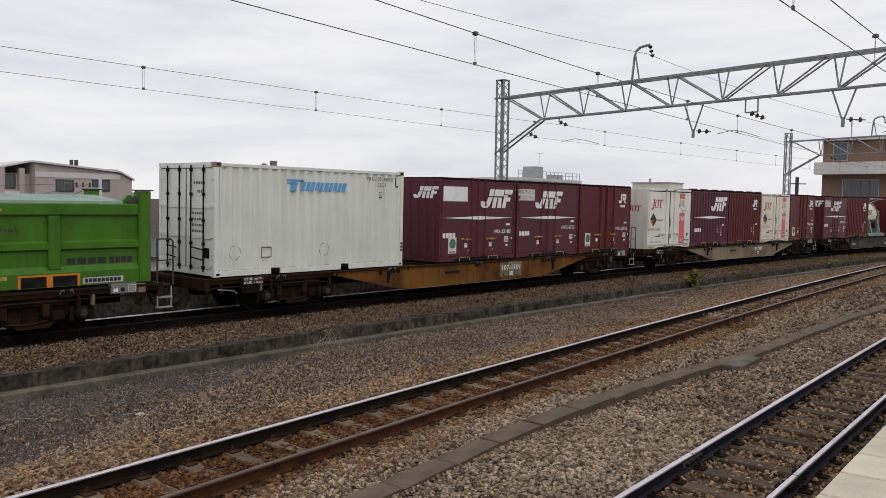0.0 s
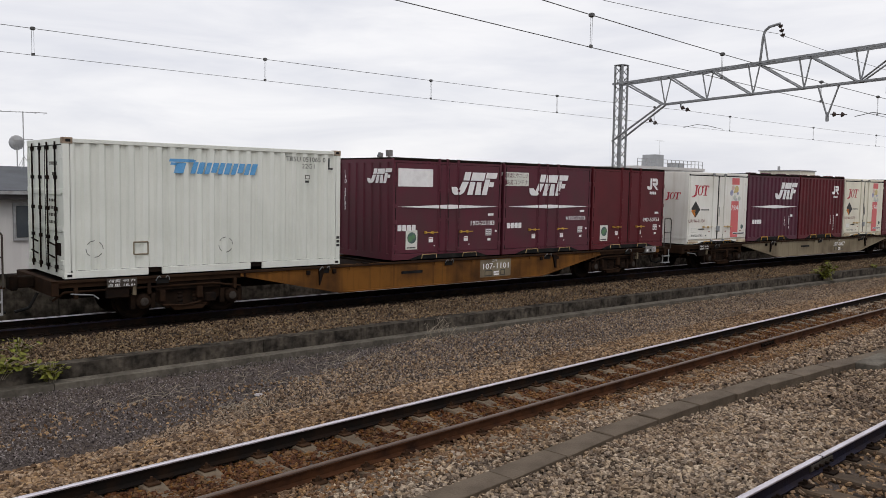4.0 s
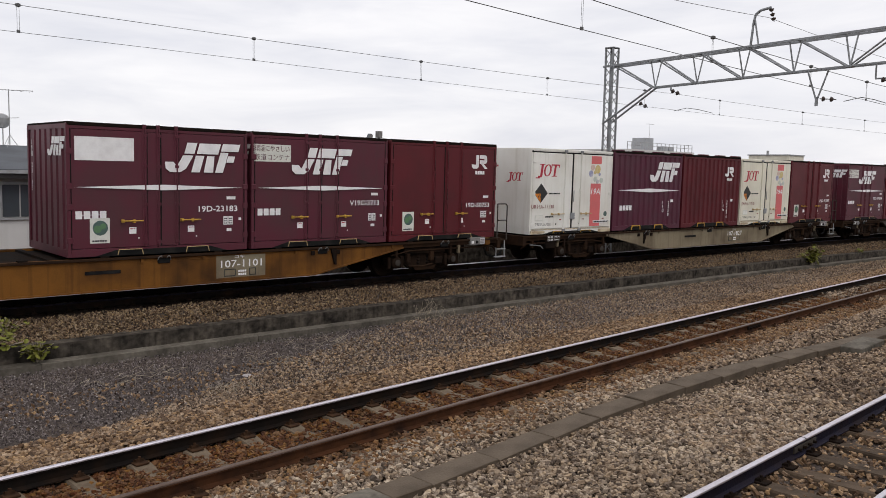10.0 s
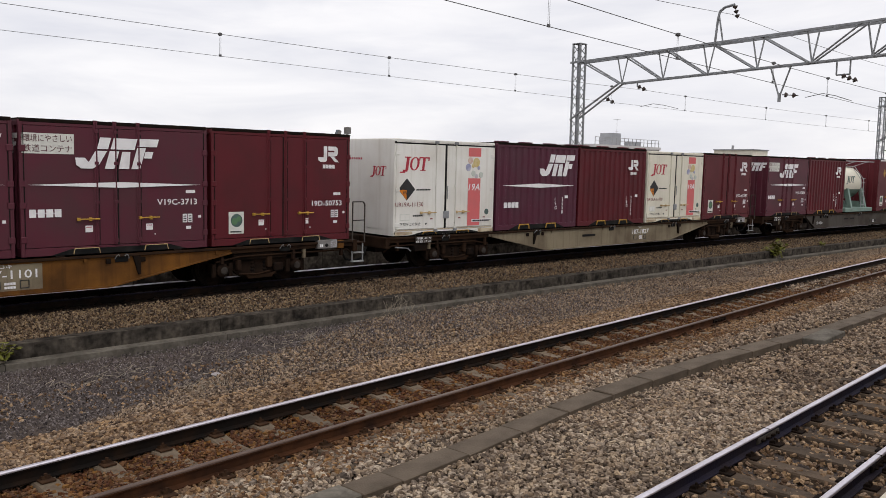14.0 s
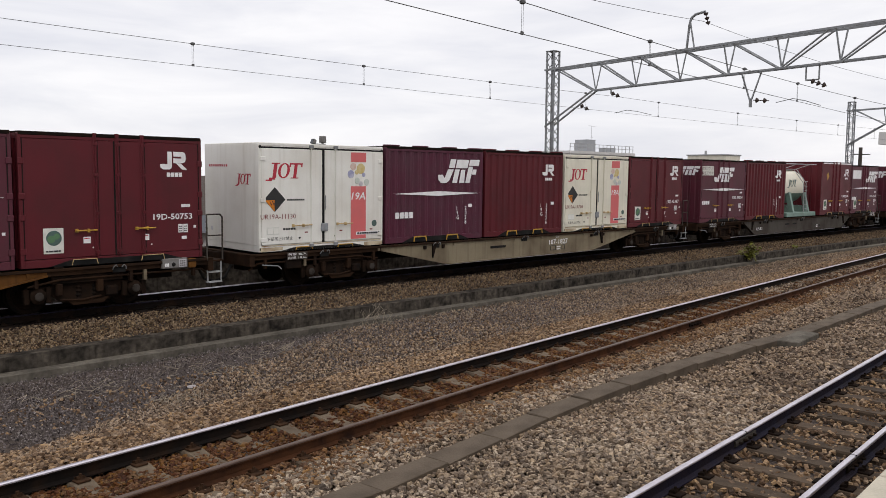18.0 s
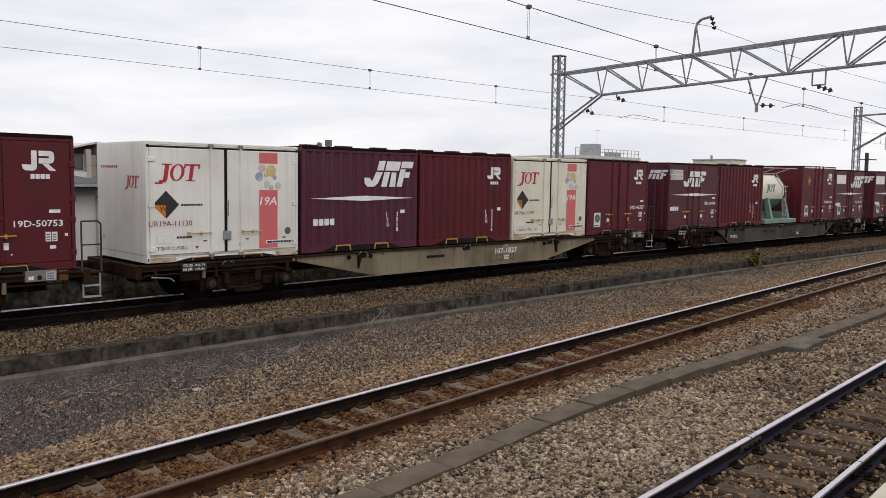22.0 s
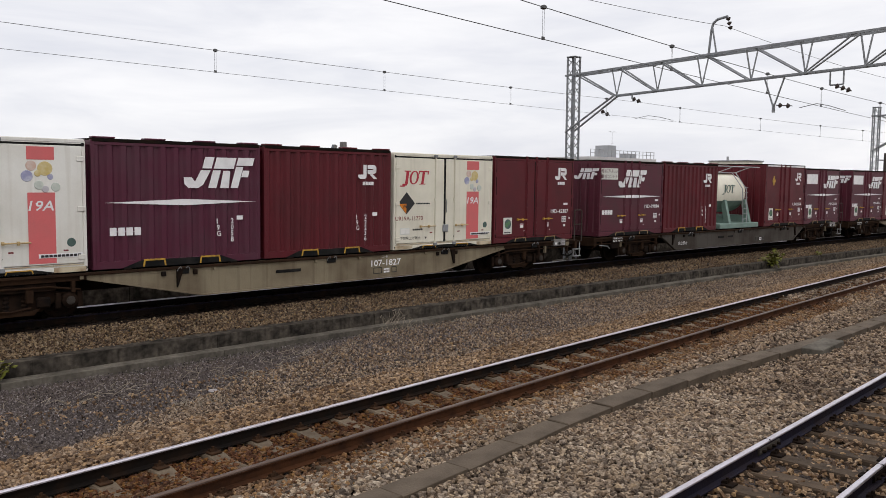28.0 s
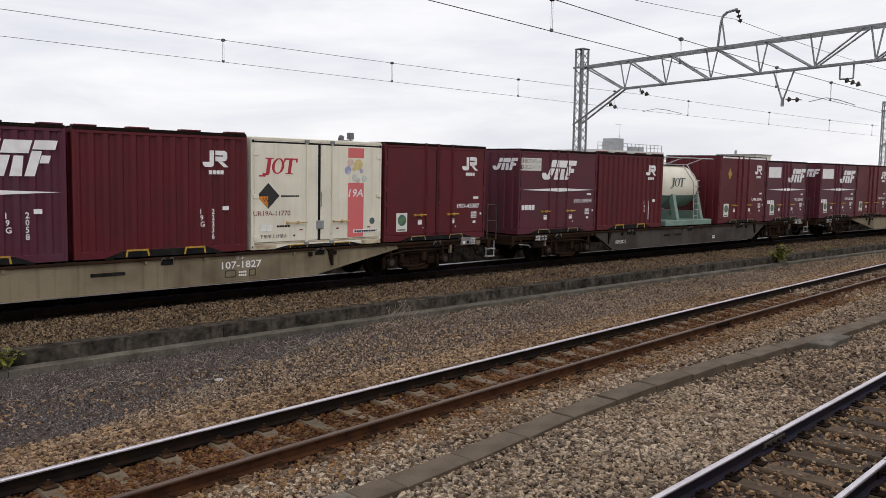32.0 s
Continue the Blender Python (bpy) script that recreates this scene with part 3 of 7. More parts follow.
def scatter(name, label, mat, n, xr, y_at, width, size, seed, lift=0.0, thin=1.0, form=OCTA):
    """Loose stones: n uneven lumps in a band of given width about y_at(x); thin > 1 crowds them towards small x."""
    rng = np.random.default_rng(seed)
    x = xr[0] + (xr[1] - xr[0]) * rng.random(n) ** thin
    fades = callable(width)
    lo, hi = (np.array([width(a) for a in x]).T if fades else width)
    y = np.array([y_at(a) for a in x]) + lo + (hi - lo) * rng.random(n) ** (1.35 if fades else 1.0)
    z = np.array([z_ground(a, b) for a, b in zip(x, y)]) + lift
    base, tri = form
    nv, block = len(base), form is BLOCK
    s = size * (0.6 + 0.6 * rng.random((n, 1, 1)) ** 1.4)
    p = base[None] * np.array([1.0, 0.95, 0.85]) * (1 + 0.7 * (rng.random((n, nv, 3)) - 0.5)) * s
    p[:, :, 0] *= (0.85 + 0.6 * rng.random((n, 1)))
    if block:
        p[:, 1::2, :2] *= (0.55 + 0.45 * rng.random((n, 1, 2)))
    a, b = rng.random(n) * 6.283, (rng.random(n) - 0.5) * (1.3 if block else 2.4)
    cb, sb = np.cos(b)[:, None], np.sin(b)[:, None]
    px, pz = p[:, :, 0] * cb - p[:, :, 2] * sb, p[:, :, 0] * sb + p[:, :, 2] * cb
    ca, sa = np.cos(a)[:, None], np.sin(a)[:, None]
    qx, qy = px * ca - p[:, :, 1] * sa, px * sa + p[:, :, 1] * ca
    v = np.stack([qx + x[:, None], qy + y[:, None], pz + (z + size * (1.6 * rng.random(n) - 0.65))[:, None]], 2).reshape(-1, 3)
    f = (tri[None] + nv * np.arange(n)[:, None, None]).reshape(-1, 3)
    me = bpy.data.meshes.new(name)
    me.vertices.add(len(v))
    me.vertices.foreach_set("co", v.ravel())
    me.loops.add(f.size)
    me.loops.foreach_set("vertex_index", f.ravel().astype(np.int32))
    me.polygons.add(len(f))
    me.polygons.foreach_set("loop_start", np.arange(0, f.size, 3, dtype=np.int32))
    me.polygons.foreach_set("loop_total", np.full(len(f), 3, dtype=np.int32))
    me.update(calc_edges=True)
    me.validate()
    me.shade_flat()
    me.materials.append(M[mat])
    return tagged(new(name, me), label, "ballast", kind="stuff")


scatter("ballast", "grey crushed stone ballast between two tracks", "greystone", 36000, (0.4, 11), y_one, (0.66, 3.8), 0.031, 1, 0.004, 1.2, BLOCK)
scatter("ballast", "brown grey crushed stone ballast between two tracks", "mixstone", 25000, (8, 26), y_one, (0.66, 3.8), 0.033, 18, 0.004, 1.2, BLOCK)
scatter("ballast", "rust stained ballast between the rails", "ruststone", 27000, (0.9, 46), y_two, (-0.55, 0.55), 0.029, 2, -0.022, 1.6, BLOCK)
scatter("ballast", "rust tinted ballast outside the rail", "edgestone", 17000, (0.8, 48), y_two, (-1.35, -0.6), 0.030, 12, 0.008, 1.6, BLOCK)
scatter("ballast", "brown ballast shoulder beside the track", "brownstone", 42000, (1.0, 46), y_two, (0.62, 2.1), 0.032, 3, 0.006, 1.6, BLOCK)
scatter("ballast", "brown ballast bank below the freight train", "bankstone", 40000, (2.2, 60), y_wall, (0.3, 1.85), 0.030, 4, 0.01, 1.5)
scatter("ballast", "ballast between the rails beside the platform", "brownstone", 15000, (0.4, 30), y_one, (-1.3, 0.66), 0.031, 5, -0.004, 1.5, BLOCK)
scatter("gravel", "scattered dark chippings on the cinder ground", "darkstone", 30000, (1.6, 18), y_wall, (-4.6, -0.27), 0.016, 6, -0.006, 1.4)
scatter("gravel", "scattered brown stones on the cinder ground", "mixstone", 52000, (3, 62), y_two, lambda x: (1.7, min(y_wall(x) - 0.3 - y_two(x), 2.1 + 0.48 * (x - 3.4))), 0.027, 7, 0.0, 1.25)
scatter("ballast", "grey brown ballast further along between two tracks", "mixstone", 11000, (22, 75), y_one, (0.7, 5.6), 0.05, 9, 0.01, 1.3)
scatter("ballast", "brown ballast further along the track", "brownstone", 9000, (40, 90), y_two, (-1.5, 2.2), 0.06, 10, 0.01, 1.2)
scatter("gravel", "sparse brown stones on the cinder ground", "brownstone", 1300, (1, 14), y_wall, (-4.2, -2.2), 0.03, 8, 0.004, 1.0)
scatter("gravel", "pale grit strewn over the cinder ground", "palegrit", 1800, (1.6, 30), y_wall, (-4.2, -0.3), 0.013, 16, 0.004, 1.4)
# Stones painted near black where the train shades the ground.
scatter("ballast", "ballast under the freight train, black with oil and painted shade", "oilshade", 13000, (1.0, 60), y_train, (-1.4, 1.7), 0.03, 11, 0.006, 1.3)
scatter("ballast", "grey brown ballast behind the viewpoint between two tracks", "greystone", 8000, (-14, 0.5), y_one, (0.66, 3.8), 0.04, 13, 0.006)
scatter("ballast", "brown ballast between the rails by the platform end", "brownstone", 4000, (-14, 0.5), y_one, (-1.3, 0.66), 0.038, 14, 0.002)
scatter("ballast", "rust stained ballast further back along the track", "edgestone", 4500, (-14, 1.0), y_two, (-1.35, 0.6), 0.038, 15, 0.004)
scatter("ballast", "brown ballast further back beside the track", "brownstone", 4500, (-14, 1.1), y_two, (0.62, 2.1), 0.04, 17, 0.006)


# rails and sleepers ---------------------------------------------------------------
HEAD = [(-0.015, 0.0), (0.015, 0.0), (0.025, -0.003), (0.031, -0.010), (0.0325, -0.022), (-0.0325, -0.022), (-0.031, -0.010), (-0.025, -0.003)]
WEB = [(-0.0325, -0.0225), (0.0325, -0.0225), (0.033, -0.034), (0.009, -0.045), (0.009, -0.125), (0.064, -0.142), (0.064, -0.153), (-0.064, -0.153), (-0.064, -0.142), (-0.009, -0.125), (-0.009, -0.045), (-0.033, -0.034)]


def sweep(bm, outline, line, z, xs):
    """An outline of (across, up) carried along the curve y = line(x)."""
    prev = None
    for x in xs:
        g = (line(x + 0.5) - line(x - 0.5))
        k = math.hypot(1, g)
        ring = [bm.verts.new((x - g / k * u, line(x) + u / k, z + v)) for u, v in outline]
        if prev:
            n = len(ring)
            for i in range(n):
                j = (i + 1) % n
                bm.faces.new((prev[i], prev[j], ring[j], ring[i]))
        else:
            bm.faces.new(ring[::-1])
        prev = ring
    bm.faces.new(prev)
    return bm


def steps(a, b, d):
    return [a + d * i for i in range(int((b - a) / d) + 1)]


def sleeper_mesh_of(mat, dished):
    """A tapered sleeper; the concrete kind dips between the rail seats."""
    bm = B()
    rings = []
    for y, z in ((-1.05, -0.02), (-0.86, 0.0), (-0.40, 0.0), (-0.22, -0.03), (0.22, -0.03), (0.40, 0.0), (0.86, 0.0), (1.05, -0.02)):
        z = z if dished else 0.0
        t = 0.085 if dished and abs(y) < 0.3 else 0.10
        rings.append([bm.verts.new(v) for v in ((-0.13, y, -0.18), (-t - 0.012, y, z - 0.02), (-t, y, z), (t, y, z), (t + 0.012, y, z - 0.02), (0.13, y, -0.18))])
    for p, q in zip(rings, rings[1:]):
        for i in range(6):
            j = (i + 1) % 6
            bm.faces.new((p[i], p[j], q[j], q[i]))
    bm.faces.new(rings[0][::-1])
    bm.faces.new(rings[-1])
    return mesh_of("sleeper", bm, mat)


SLEEPER_MESH = sleeper_mesh_of("sleeper", True)
DARK_SLEEPER_MESH = sleeper_mesh_of("darksleeper", False)
# For the freight track: the train's shade is painted into the sleeper colour.
OILSHADE_SLEEPER_MESH = sleeper_mesh_of("oilshade", False)
bm = B()
for sgn in (-1, 1):
    box(bm, -0.07, 0.07, sgn * 0.125 - 0.06, sgn * 0.125 + 0.06, 0.0, 0.022, 0.005)
    extrude(bm, [(sgn * 0.055, 0.015), (sgn * 0.12, 0.02), (sgn * 0.115, 0.055), (sgn * 0.06, 0.04)][::sgn], 0, -0.04, 0.04)
    rod(bm, (0, sgn * 0.105, 0.02), (0, sgn * 0.105, 0.075), 0.017)
CLIP_MESH = mesh_of("rail_clip", bm, "railclip")
DARK_CLIP_MESH = CLIP_MESH.copy()
DARK_CLIP_MESH.materials[0] = M["grime"]


def rail_joint(line, z, x, side, mat):
    """A bolted fishplate over a gap between two rail ends."""
    j = thing("rail_joint", "bolted steel fishplate joining two rail ends", "rail joint", "rail joints")
    j.matrix_basis = pose(x, line(x) + side * 0.566, z, 0, 0, math.degrees(math.atan(line(x + 0.5) - line(x - 0.5))))
    for s in (-1, 1):
        plate_ = extrude(B(), [(s * 0.011, -0.046), (s * 0.034, -0.052), (s * 0.034, -0.108), (s * 0.011, -0.122)][::s], 0, -0.28, 0.28)
        fp = part("fishplate", plate_, mat, j, "dark steel fishplate")
        for k in (-0.2, -0.07, 0.07, 0.2):
            part("bolt", lathe(B(), [(-0.025, 0.016), (0.025, 0.016)], 1, 6, (k, s * 0.045, -0.08)), "grime", fp)
    part("joint_gap", box(B(), -0.006, 0.006, -0.033, 0.033, -0.03, 0.0012), "black", j, "dark gap between rail ends")
    return j


def track(name, label, line, z, xr, sleepers, pitch=0.62, near_head="railtop", sleeper_mesh=None, webs=("railside", "railside")):
    t = thing(name, label, "railway track", kind="structure")
    for side in (-1, 1):
        rail_line = (lambda x, s=side: line(x) + s * 0.566)
        top = near_head if side < 0 else "railtop"
        rail = part("rail", sweep(B(), WEB, rail_line, z, steps(*xr, 1.5)), webs[0] if side < 0 else webs[1], t, "rusty steel rail")
        part("rail_head", sweep(B(), HEAD, rail_line, z, steps(*xr, 1.5)), top, rail, "polished rail head" if top == "railtop" else "dark rail head")
    x, i = sleepers[0], 0
    while x < sleepers[1]:
        turn = math.degrees(math.atan(line(x + 0.5) - line(x - 0.5)))
        m = pose(x, line(x), z - 0.158, 0, 0, turn + random.uniform(-1.2, 1.2))
        s = piece("sleeper", sleeper_mesh or SLEEPER_MESH, t, m)
        if x < 22:
            for side in (-1, 1):
                piece("rail_clip", DARK_CLIP_MESH if sleeper_mesh else CLIP_MESH, s, Matrix.Translation((0, side * 0.566, 0.0)))
        x += pitch * random.uniform(0.97, 1.03)
        i += 1
    return t


# The far rail's web is drawn darker than the near one's.
track("track_2", "rusty railway track on worn sleepers", y_two, Z_TWO, (-14, 200), (-8, 60), near_head="railworn", webs=("railside", "grime"))
# Both webs of the platform track are near black with a blue cast.
track("track_1", "railway track beside the platform edge", y_one, Z_ONE, (-14, 200), (-8, 40), sleeper_mesh=DARK_SLEEPER_MESH, webs=("raildark", "raildark"))
rail_joint(y_one, Z_ONE, 8.7, 1, "slate")
rail_joint(y_one, Z_ONE, 8.74, -1, "grime")
rail_joint(y_two, Z_TWO, 15.5, -1, "grime")
# Rails, sleepers and bed under the train carry its shade in their colours.
track("track_3", "railway track under the freight train", y_train, Z_TRAIN, (-40, 150), (-6, 60), near_head="raildark", sleeper_mesh=OILSHADE_SLEEPER_MESH, webs=("grime", "grime"))
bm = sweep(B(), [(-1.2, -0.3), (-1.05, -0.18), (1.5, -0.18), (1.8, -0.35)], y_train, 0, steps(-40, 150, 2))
mesh_thing("track_bed", bm, "oilshade", "track bed under the freight train, dark with oil and painted shade", "track bed", kind="structure")

# retaining wall with ledge -----------------------------------------------------------
wall = thing("retaining_wall", "low dark concrete retaining wall with a pale ledge", "wall", kind="structure")
x = -12.0
while x < 100:
    xe = x + 4.0
    line = y_wall
    xs = [x + 0.006, x + 2, xe - 0.006]
    part("wall_block", sweep(B(), [(0, -0.32), (0.40, -0.32), (0.40, -1.1), (0, -1.1)], line, 0, xs), "dampwall", wall)
    part("ledge", sweep(B(), [(-0.26, -0.585), (-0.004, -0.57), (-0.004, -1.1), (-0.26, -1.1)], line, 0, xs), "concrete", wall, "pale concrete ledge")
    x = xe

# cable trough ---------------------------------------------------------------------------
trough = thing("cable_trough", "line of grey concrete cable trough lids", "cable trough", kind="structure")
def lid(length, seed, mat):
    """A worn concrete lid with chipped edges."""
    rng = random.Random(seed)
    bm = box(B(), -length / 2 + 0.003, length / 2 - 0.003, -0.175, 0.155, -0.2, 0.0, 0.010)
    for v in bm.verts:
        v.co += Vector((0, rng.uniform(-0.008, 0.008), 0))
    return mesh_of("lid", bm, mat)


LIDS = {(n, m): lid(n, k, m) for k, (n, m) in enumerate(((0.5, "concrete"), (0.5, "darklid"), (1.0, "darklid")))}
x, k = 0.05, 0
while x < 62:
    n = 0.5 if x < 5.0 else 1.0
    xm = x + n / 2
    g = math.degrees(math.atan((y_trough(xm + 0.4) - y_trough(xm - 0.4)) / 0.8))
    mat = ("concrete", "darklid")[k % 2] if n < 0.7 else "darklid"
    piece("lid", LIDS[n, mat], trough, pose(xm, y_trough(xm) + random.uniform(-0.012, 0.012), z_trough(xm) + random.uniform(-0.006, 0.006), random.uniform(-1, 1), random.uniform(-0.5, 0.5), g + random.uniform(-0.8, 0.8)))
    x += n
    k += 1
pit = mesh_of("lid", box(B(), -0.63, 0.63, -0.2, 0.19, -0.22, 0.0, 0.015), "concrete")
piece("lid", pit, trough, pose(15.45, 5.83, -0.185, 0, 0, 4))

# platform -------------------------------------------------------------------------------------
Z_PLAT = 0.79


def y_plat(x):
    return y_one(x) - 1.5


platform = thing("platform", "station platform of pale concrete slabs", "platform", kind="structure")
part("platform_body", sweep(B(), [(-8, Z_PLAT - 0.08), (-0.12, Z_PLAT - 0.08), (-0.12, -0.4), (-8, -0.4)], y_plat, 0, steps(-30, 120, 3)), "concrete", platform)
slab_mesh = mesh_of("slab", box(B(), -0.289, 0.289, -0.90, 0.0, -0.08, 0.0, 0.008), "slab")
x = -9.6375
while x < 46:
    g = math.degrees(math.atan(y_plat(x + 0.5) - y_plat(x - 0.5)))
    piece("slab", slab_mesh, platform, pose(x, y_plat(x), Z_PLAT + random.uniform(0, 0.004), 0, 0, g))
    x += 0.605
part("paving", sweep(B(), [(-8, Z_PLAT - 0.004), (-0.905, Z_PLAT - 0.004), (-0.905, Z_PLAT - 0.08), (-8, Z_PLAT - 0.08)], y_plat, 0, steps(-30, 120, 3)), "slab", platform)


# the freight train ---------------------------------------------------------------------------------
HALF = 1.225
DECK = 0.96
DROP = 0.06
LOAD = 3.715
PITCH = 3.82
WAGON = 20.45
CARRIED = []   # (thing, wagon centre, place along the wagon, height)
WHEELS = []


def on_train(ob, wagon, along, z=0.0):
    CARRIED.append((ob, wagon, along, z))
    return ob


def emblem_of(shapes, y, mat, parent, label):
    """An emblem of flat plates: the first carries the others."""
    main = part("emblem", flat(B(), shapes[0], y), mat, parent, label)
    for pts in shapes[1:]:
        part("emblem_block", flat(B(), pts, y), mat, main)
    return main


def end_emblem_of(shapes, x, mat, parent, label):
    """The same on an end wall that faces -x; the outlines run from the middle of the wall towards the platform."""
    main = None
    for pts in shapes:
        bm = extrude(B(), [(-u, v) for u, v in pts], 0, x - 0.005, x - 0.001)
        ob = part("emblem_block" if main else "end_emblem", bm, mat, main or parent, "" if main else label)
        main = main or ob
    return main


def slanted_blocks(x, z, w, h):
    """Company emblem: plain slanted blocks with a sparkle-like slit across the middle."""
    k = 0.30 * h

    def quad(a, b, c, d):
        return [(x + a * w + c * k, z + c * h), (x + b * w + c * k, z + c * h), (x + b * w + d * k, z + d * h), (x + a * w + d * k, z + d * h)]
    w = w - k
    hook = [(x, z + 0.34 * h), (x + 0.01 * w, z + 0.12 * h), (x + 0.07 * w, z), (x + 0.22 * w, z), (x + 0.30 * w, z + 0.12 * h), (x + 0.36 * w + 0.4 * k, z + 0.57 * h), (x + 0.21 * w + 0.4 * k, z + 0.57 * h), (x + 0.17 * w, z + 0.2 * h), (x + 0.12 * w, z + 0.34 * h)]
    leg = [(x + 0.56 * w, z), (x + 0.70 * w, z), (x + 0.66 * w + 0.5 * k, z + 0.56 * h), (x + 0.55 * w + 0.5 * k, z + 0.56 * h)]
    return [hook, quad(0.20, 0.345, 0.63, 1.0), quad(0.38, 0.70, 0.63, 0.99), quad(0.73, 1.0, 0.74, 1.0), quad(0.375, 0.50, 0.0, 0.57), leg, quad(0.73, 0.85, 0.0, 0.70), quad(0.86, 0.97, 0.36, 0.58)]


def logo_block(parent, x, z, w, h, y, mat="mark"):
    return emblem_of(slanted_blocks(x, z, w, h), y, mat, parent, "white slanted block emblem")


def round_mark(parent, x, z, w, h, y, mat="mark"):
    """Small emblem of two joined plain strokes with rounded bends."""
    t, a = 0.17 * w, 0.46 * w
    hook = [(x, z + 0.30 * h), (x + 0.03 * w, z + 0.1 * h), (x + 0.12 * w, z), (x + a - 0.1 * w, z), (x + a - 0.02 * w, z + 0.08 * h), (x + a, z + 0.22 * h), (x + a, z + h), (x + a - t, z + h), (x + a - t, z + t * 1.1), (x + t, z + t * 1.1), (x + t * 0.95, z + 0.30 * h)]
    q = x + 0.52 * w
    ring = [(q, z + h - t), (q, z + h), (x + 0.88 * w, z + h), (x + 0.97 * w, z + 0.93 * h), (x + w, z + 0.8 * h), (x + w, z + 0.55 * h), (x + 0.96 * w, z + 0.42 * h), (x + 0.85 * w, z + 0.36 * h), (q, z + 0.36 * h), (q, z + 0.36 * h + t), (x + w - t, z + 0.36 * h + t), (x + w - t, z + h - t)]
    leg = [(x + 0.62 * w, z + 0.35 * h), (x + 0.80 * w, z + 0.35 * h), (x + 1.06 * w, z), (x + 0.86 * w, z)]
    return emblem_of([hook, ring, leg], y, mat, parent, "white square emblem")


def red_strokes(x, z, w, h):
    """Emblem of a slanted hook, a ring and a barred stroke."""
    k = 0.16 * h

    def quad(a, b, c, d):
        return [(x + a * w + c * k, z + c * h), (x + b * w + c * k, z + c * h), (x + b * w + d * k, z + d * h), (x + a * w + d * k, z + d * h)]
    out = [quad(0.17, 0.27, 0.02, 0.95), quad(0.10, 0.33, 0.92, 1.0), quad(0.08, 0.25, -0.08, 0.05), quad(-0.01, 0.17, -0.17, -0.08), quad(0.78, 0.87, 0.0, 0.95), quad(0.71, 0.94, 0.0, 0.06), quad(0.63, 1.02, 0.9, 1.0), quad(0.63, 0.67, 0.74, 0.92), quad(0.98, 1.02, 0.74, 0.92)]
    for i in range(14):
        pts = []
        for t, r in ((i, 1), (i + 1, 1), (i + 1, 0.66), (i, 0.66)):
            c, d = math.cos(2 * math.pi * t / 14), math.sin(2 * math.pi * t / 14)
            rx = 0.175 * w * (r if abs(r - 1) < 0.1 else 0.56)
            zz = 0.5 + 0.5 * d * (1 if r > 0.9 else 0.86)
            pts.append((x + 0.485 * w + rx * c + k * zz, z + zz * h))
        out.append(pts)
    return out


def spindle(parent, x0, x1, z, h, y):
    bm = B()
    flat(bm, [(x0, z), (0.5 * (x0 + x1), z - h / 2), (x1, z), (0.5 * (x0 + x1), z + h / 2)], y)
    return part("stripe", bm, "mark", parent, "white tapering stripe")


def box_shell(c, mat, L, Wd, Ht, ribs=6, roof=True):
    """Corner posts, rails, ribbed ends and roof of a box container; base at z = 0."""
    h = Wd / 2
    bm = B()
    for sx in (-1, 1):
        for sy in (-1, 1):
            box(bm, sx * L / 2 - 0.07 * (sx > 0), sx * L / 2 + 0.07 * (sx < 0), sy * h - 0.09 * (sy > 0), sy * h + 0.09 * (sy < 0), 0.0, Ht - 0.03, 0.008)
    for sy in (-1, 1):
        box(bm, -L / 2 + 0.07, L / 2 - 0.07, sy * h - 0.08 * (sy > 0) - 0.004 * sy, sy * h + 0.08 * (sy < 0) - 0.004 * sy, Ht - 0.13, Ht - 0.04, 0.006)
        box(bm, -L / 2 + 0.07, L / 2 - 0.07, sy * h - 0.08 * (sy > 0) - 0.004 * sy, sy * h + 0.08 * (sy < 0) - 0.004 * sy, 0.0, 0.15, 0.006)
    for sx in (-1, 1):
        box(bm, sx * (L / 2 - 0.004) - 0.07 * (sx > 0), sx * (L / 2 - 0.004) + 0.07 * (sx < 0), -h + 0.09, h - 0.09, 0.0, 0.15)
        box(bm, sx * (L / 2 - 0.004) - 0.07 * (sx > 0), sx * (L / 2 - 0.004) + 0.07 * (sx < 0), -h + 0.09, h - 0.09, Ht - 0.13, Ht - 0.04)
    part("frame", bm, mat, c)
    for sx in (-1, 1):
        bm = B()
        out, back_x = sx * (L / 2 - 0.004), sx * (L / 2 - 0.06)
        prof, n = [(back_x, -h + 0.09), (sx * (L / 2 - 0.035), -h + 0.09)], ribs
        for i in range(n):
            y = -h + 0.2 + (Wd - 0.4) * (i + 0.5) / n
            prof += [(sx * (L / 2 - 0.035), y - 0.13), (out, y - 0.10), (out, y + 0.10), (sx * (L / 2 - 0.035), y + 0.13)]
        prof += [(sx * (L / 2 - 0.035), h - 0.09), (back_x, h - 0.09)]
        extrude(bm, prof, 2, 0.14, Ht - 0.12)
        part("end_wall", bm, mat, c)
    bm = B()
    box(bm, -L / 2 + 0.01, L / 2 - 0.01, -h - 0.004, h + 0.004, Ht - 0.075, Ht, 0.012)
    part("roof", bm, "grime" if ribs and mat != "cream" and mat != "white" else mat, c, "weathered roof")
    bm = B()
    box(bm, -L / 2 + 0.05, L / 2 - 0.05, -h + 0.08, h - 0.08, 0.02, 0.1)
    part("floor", bm, mat, c)


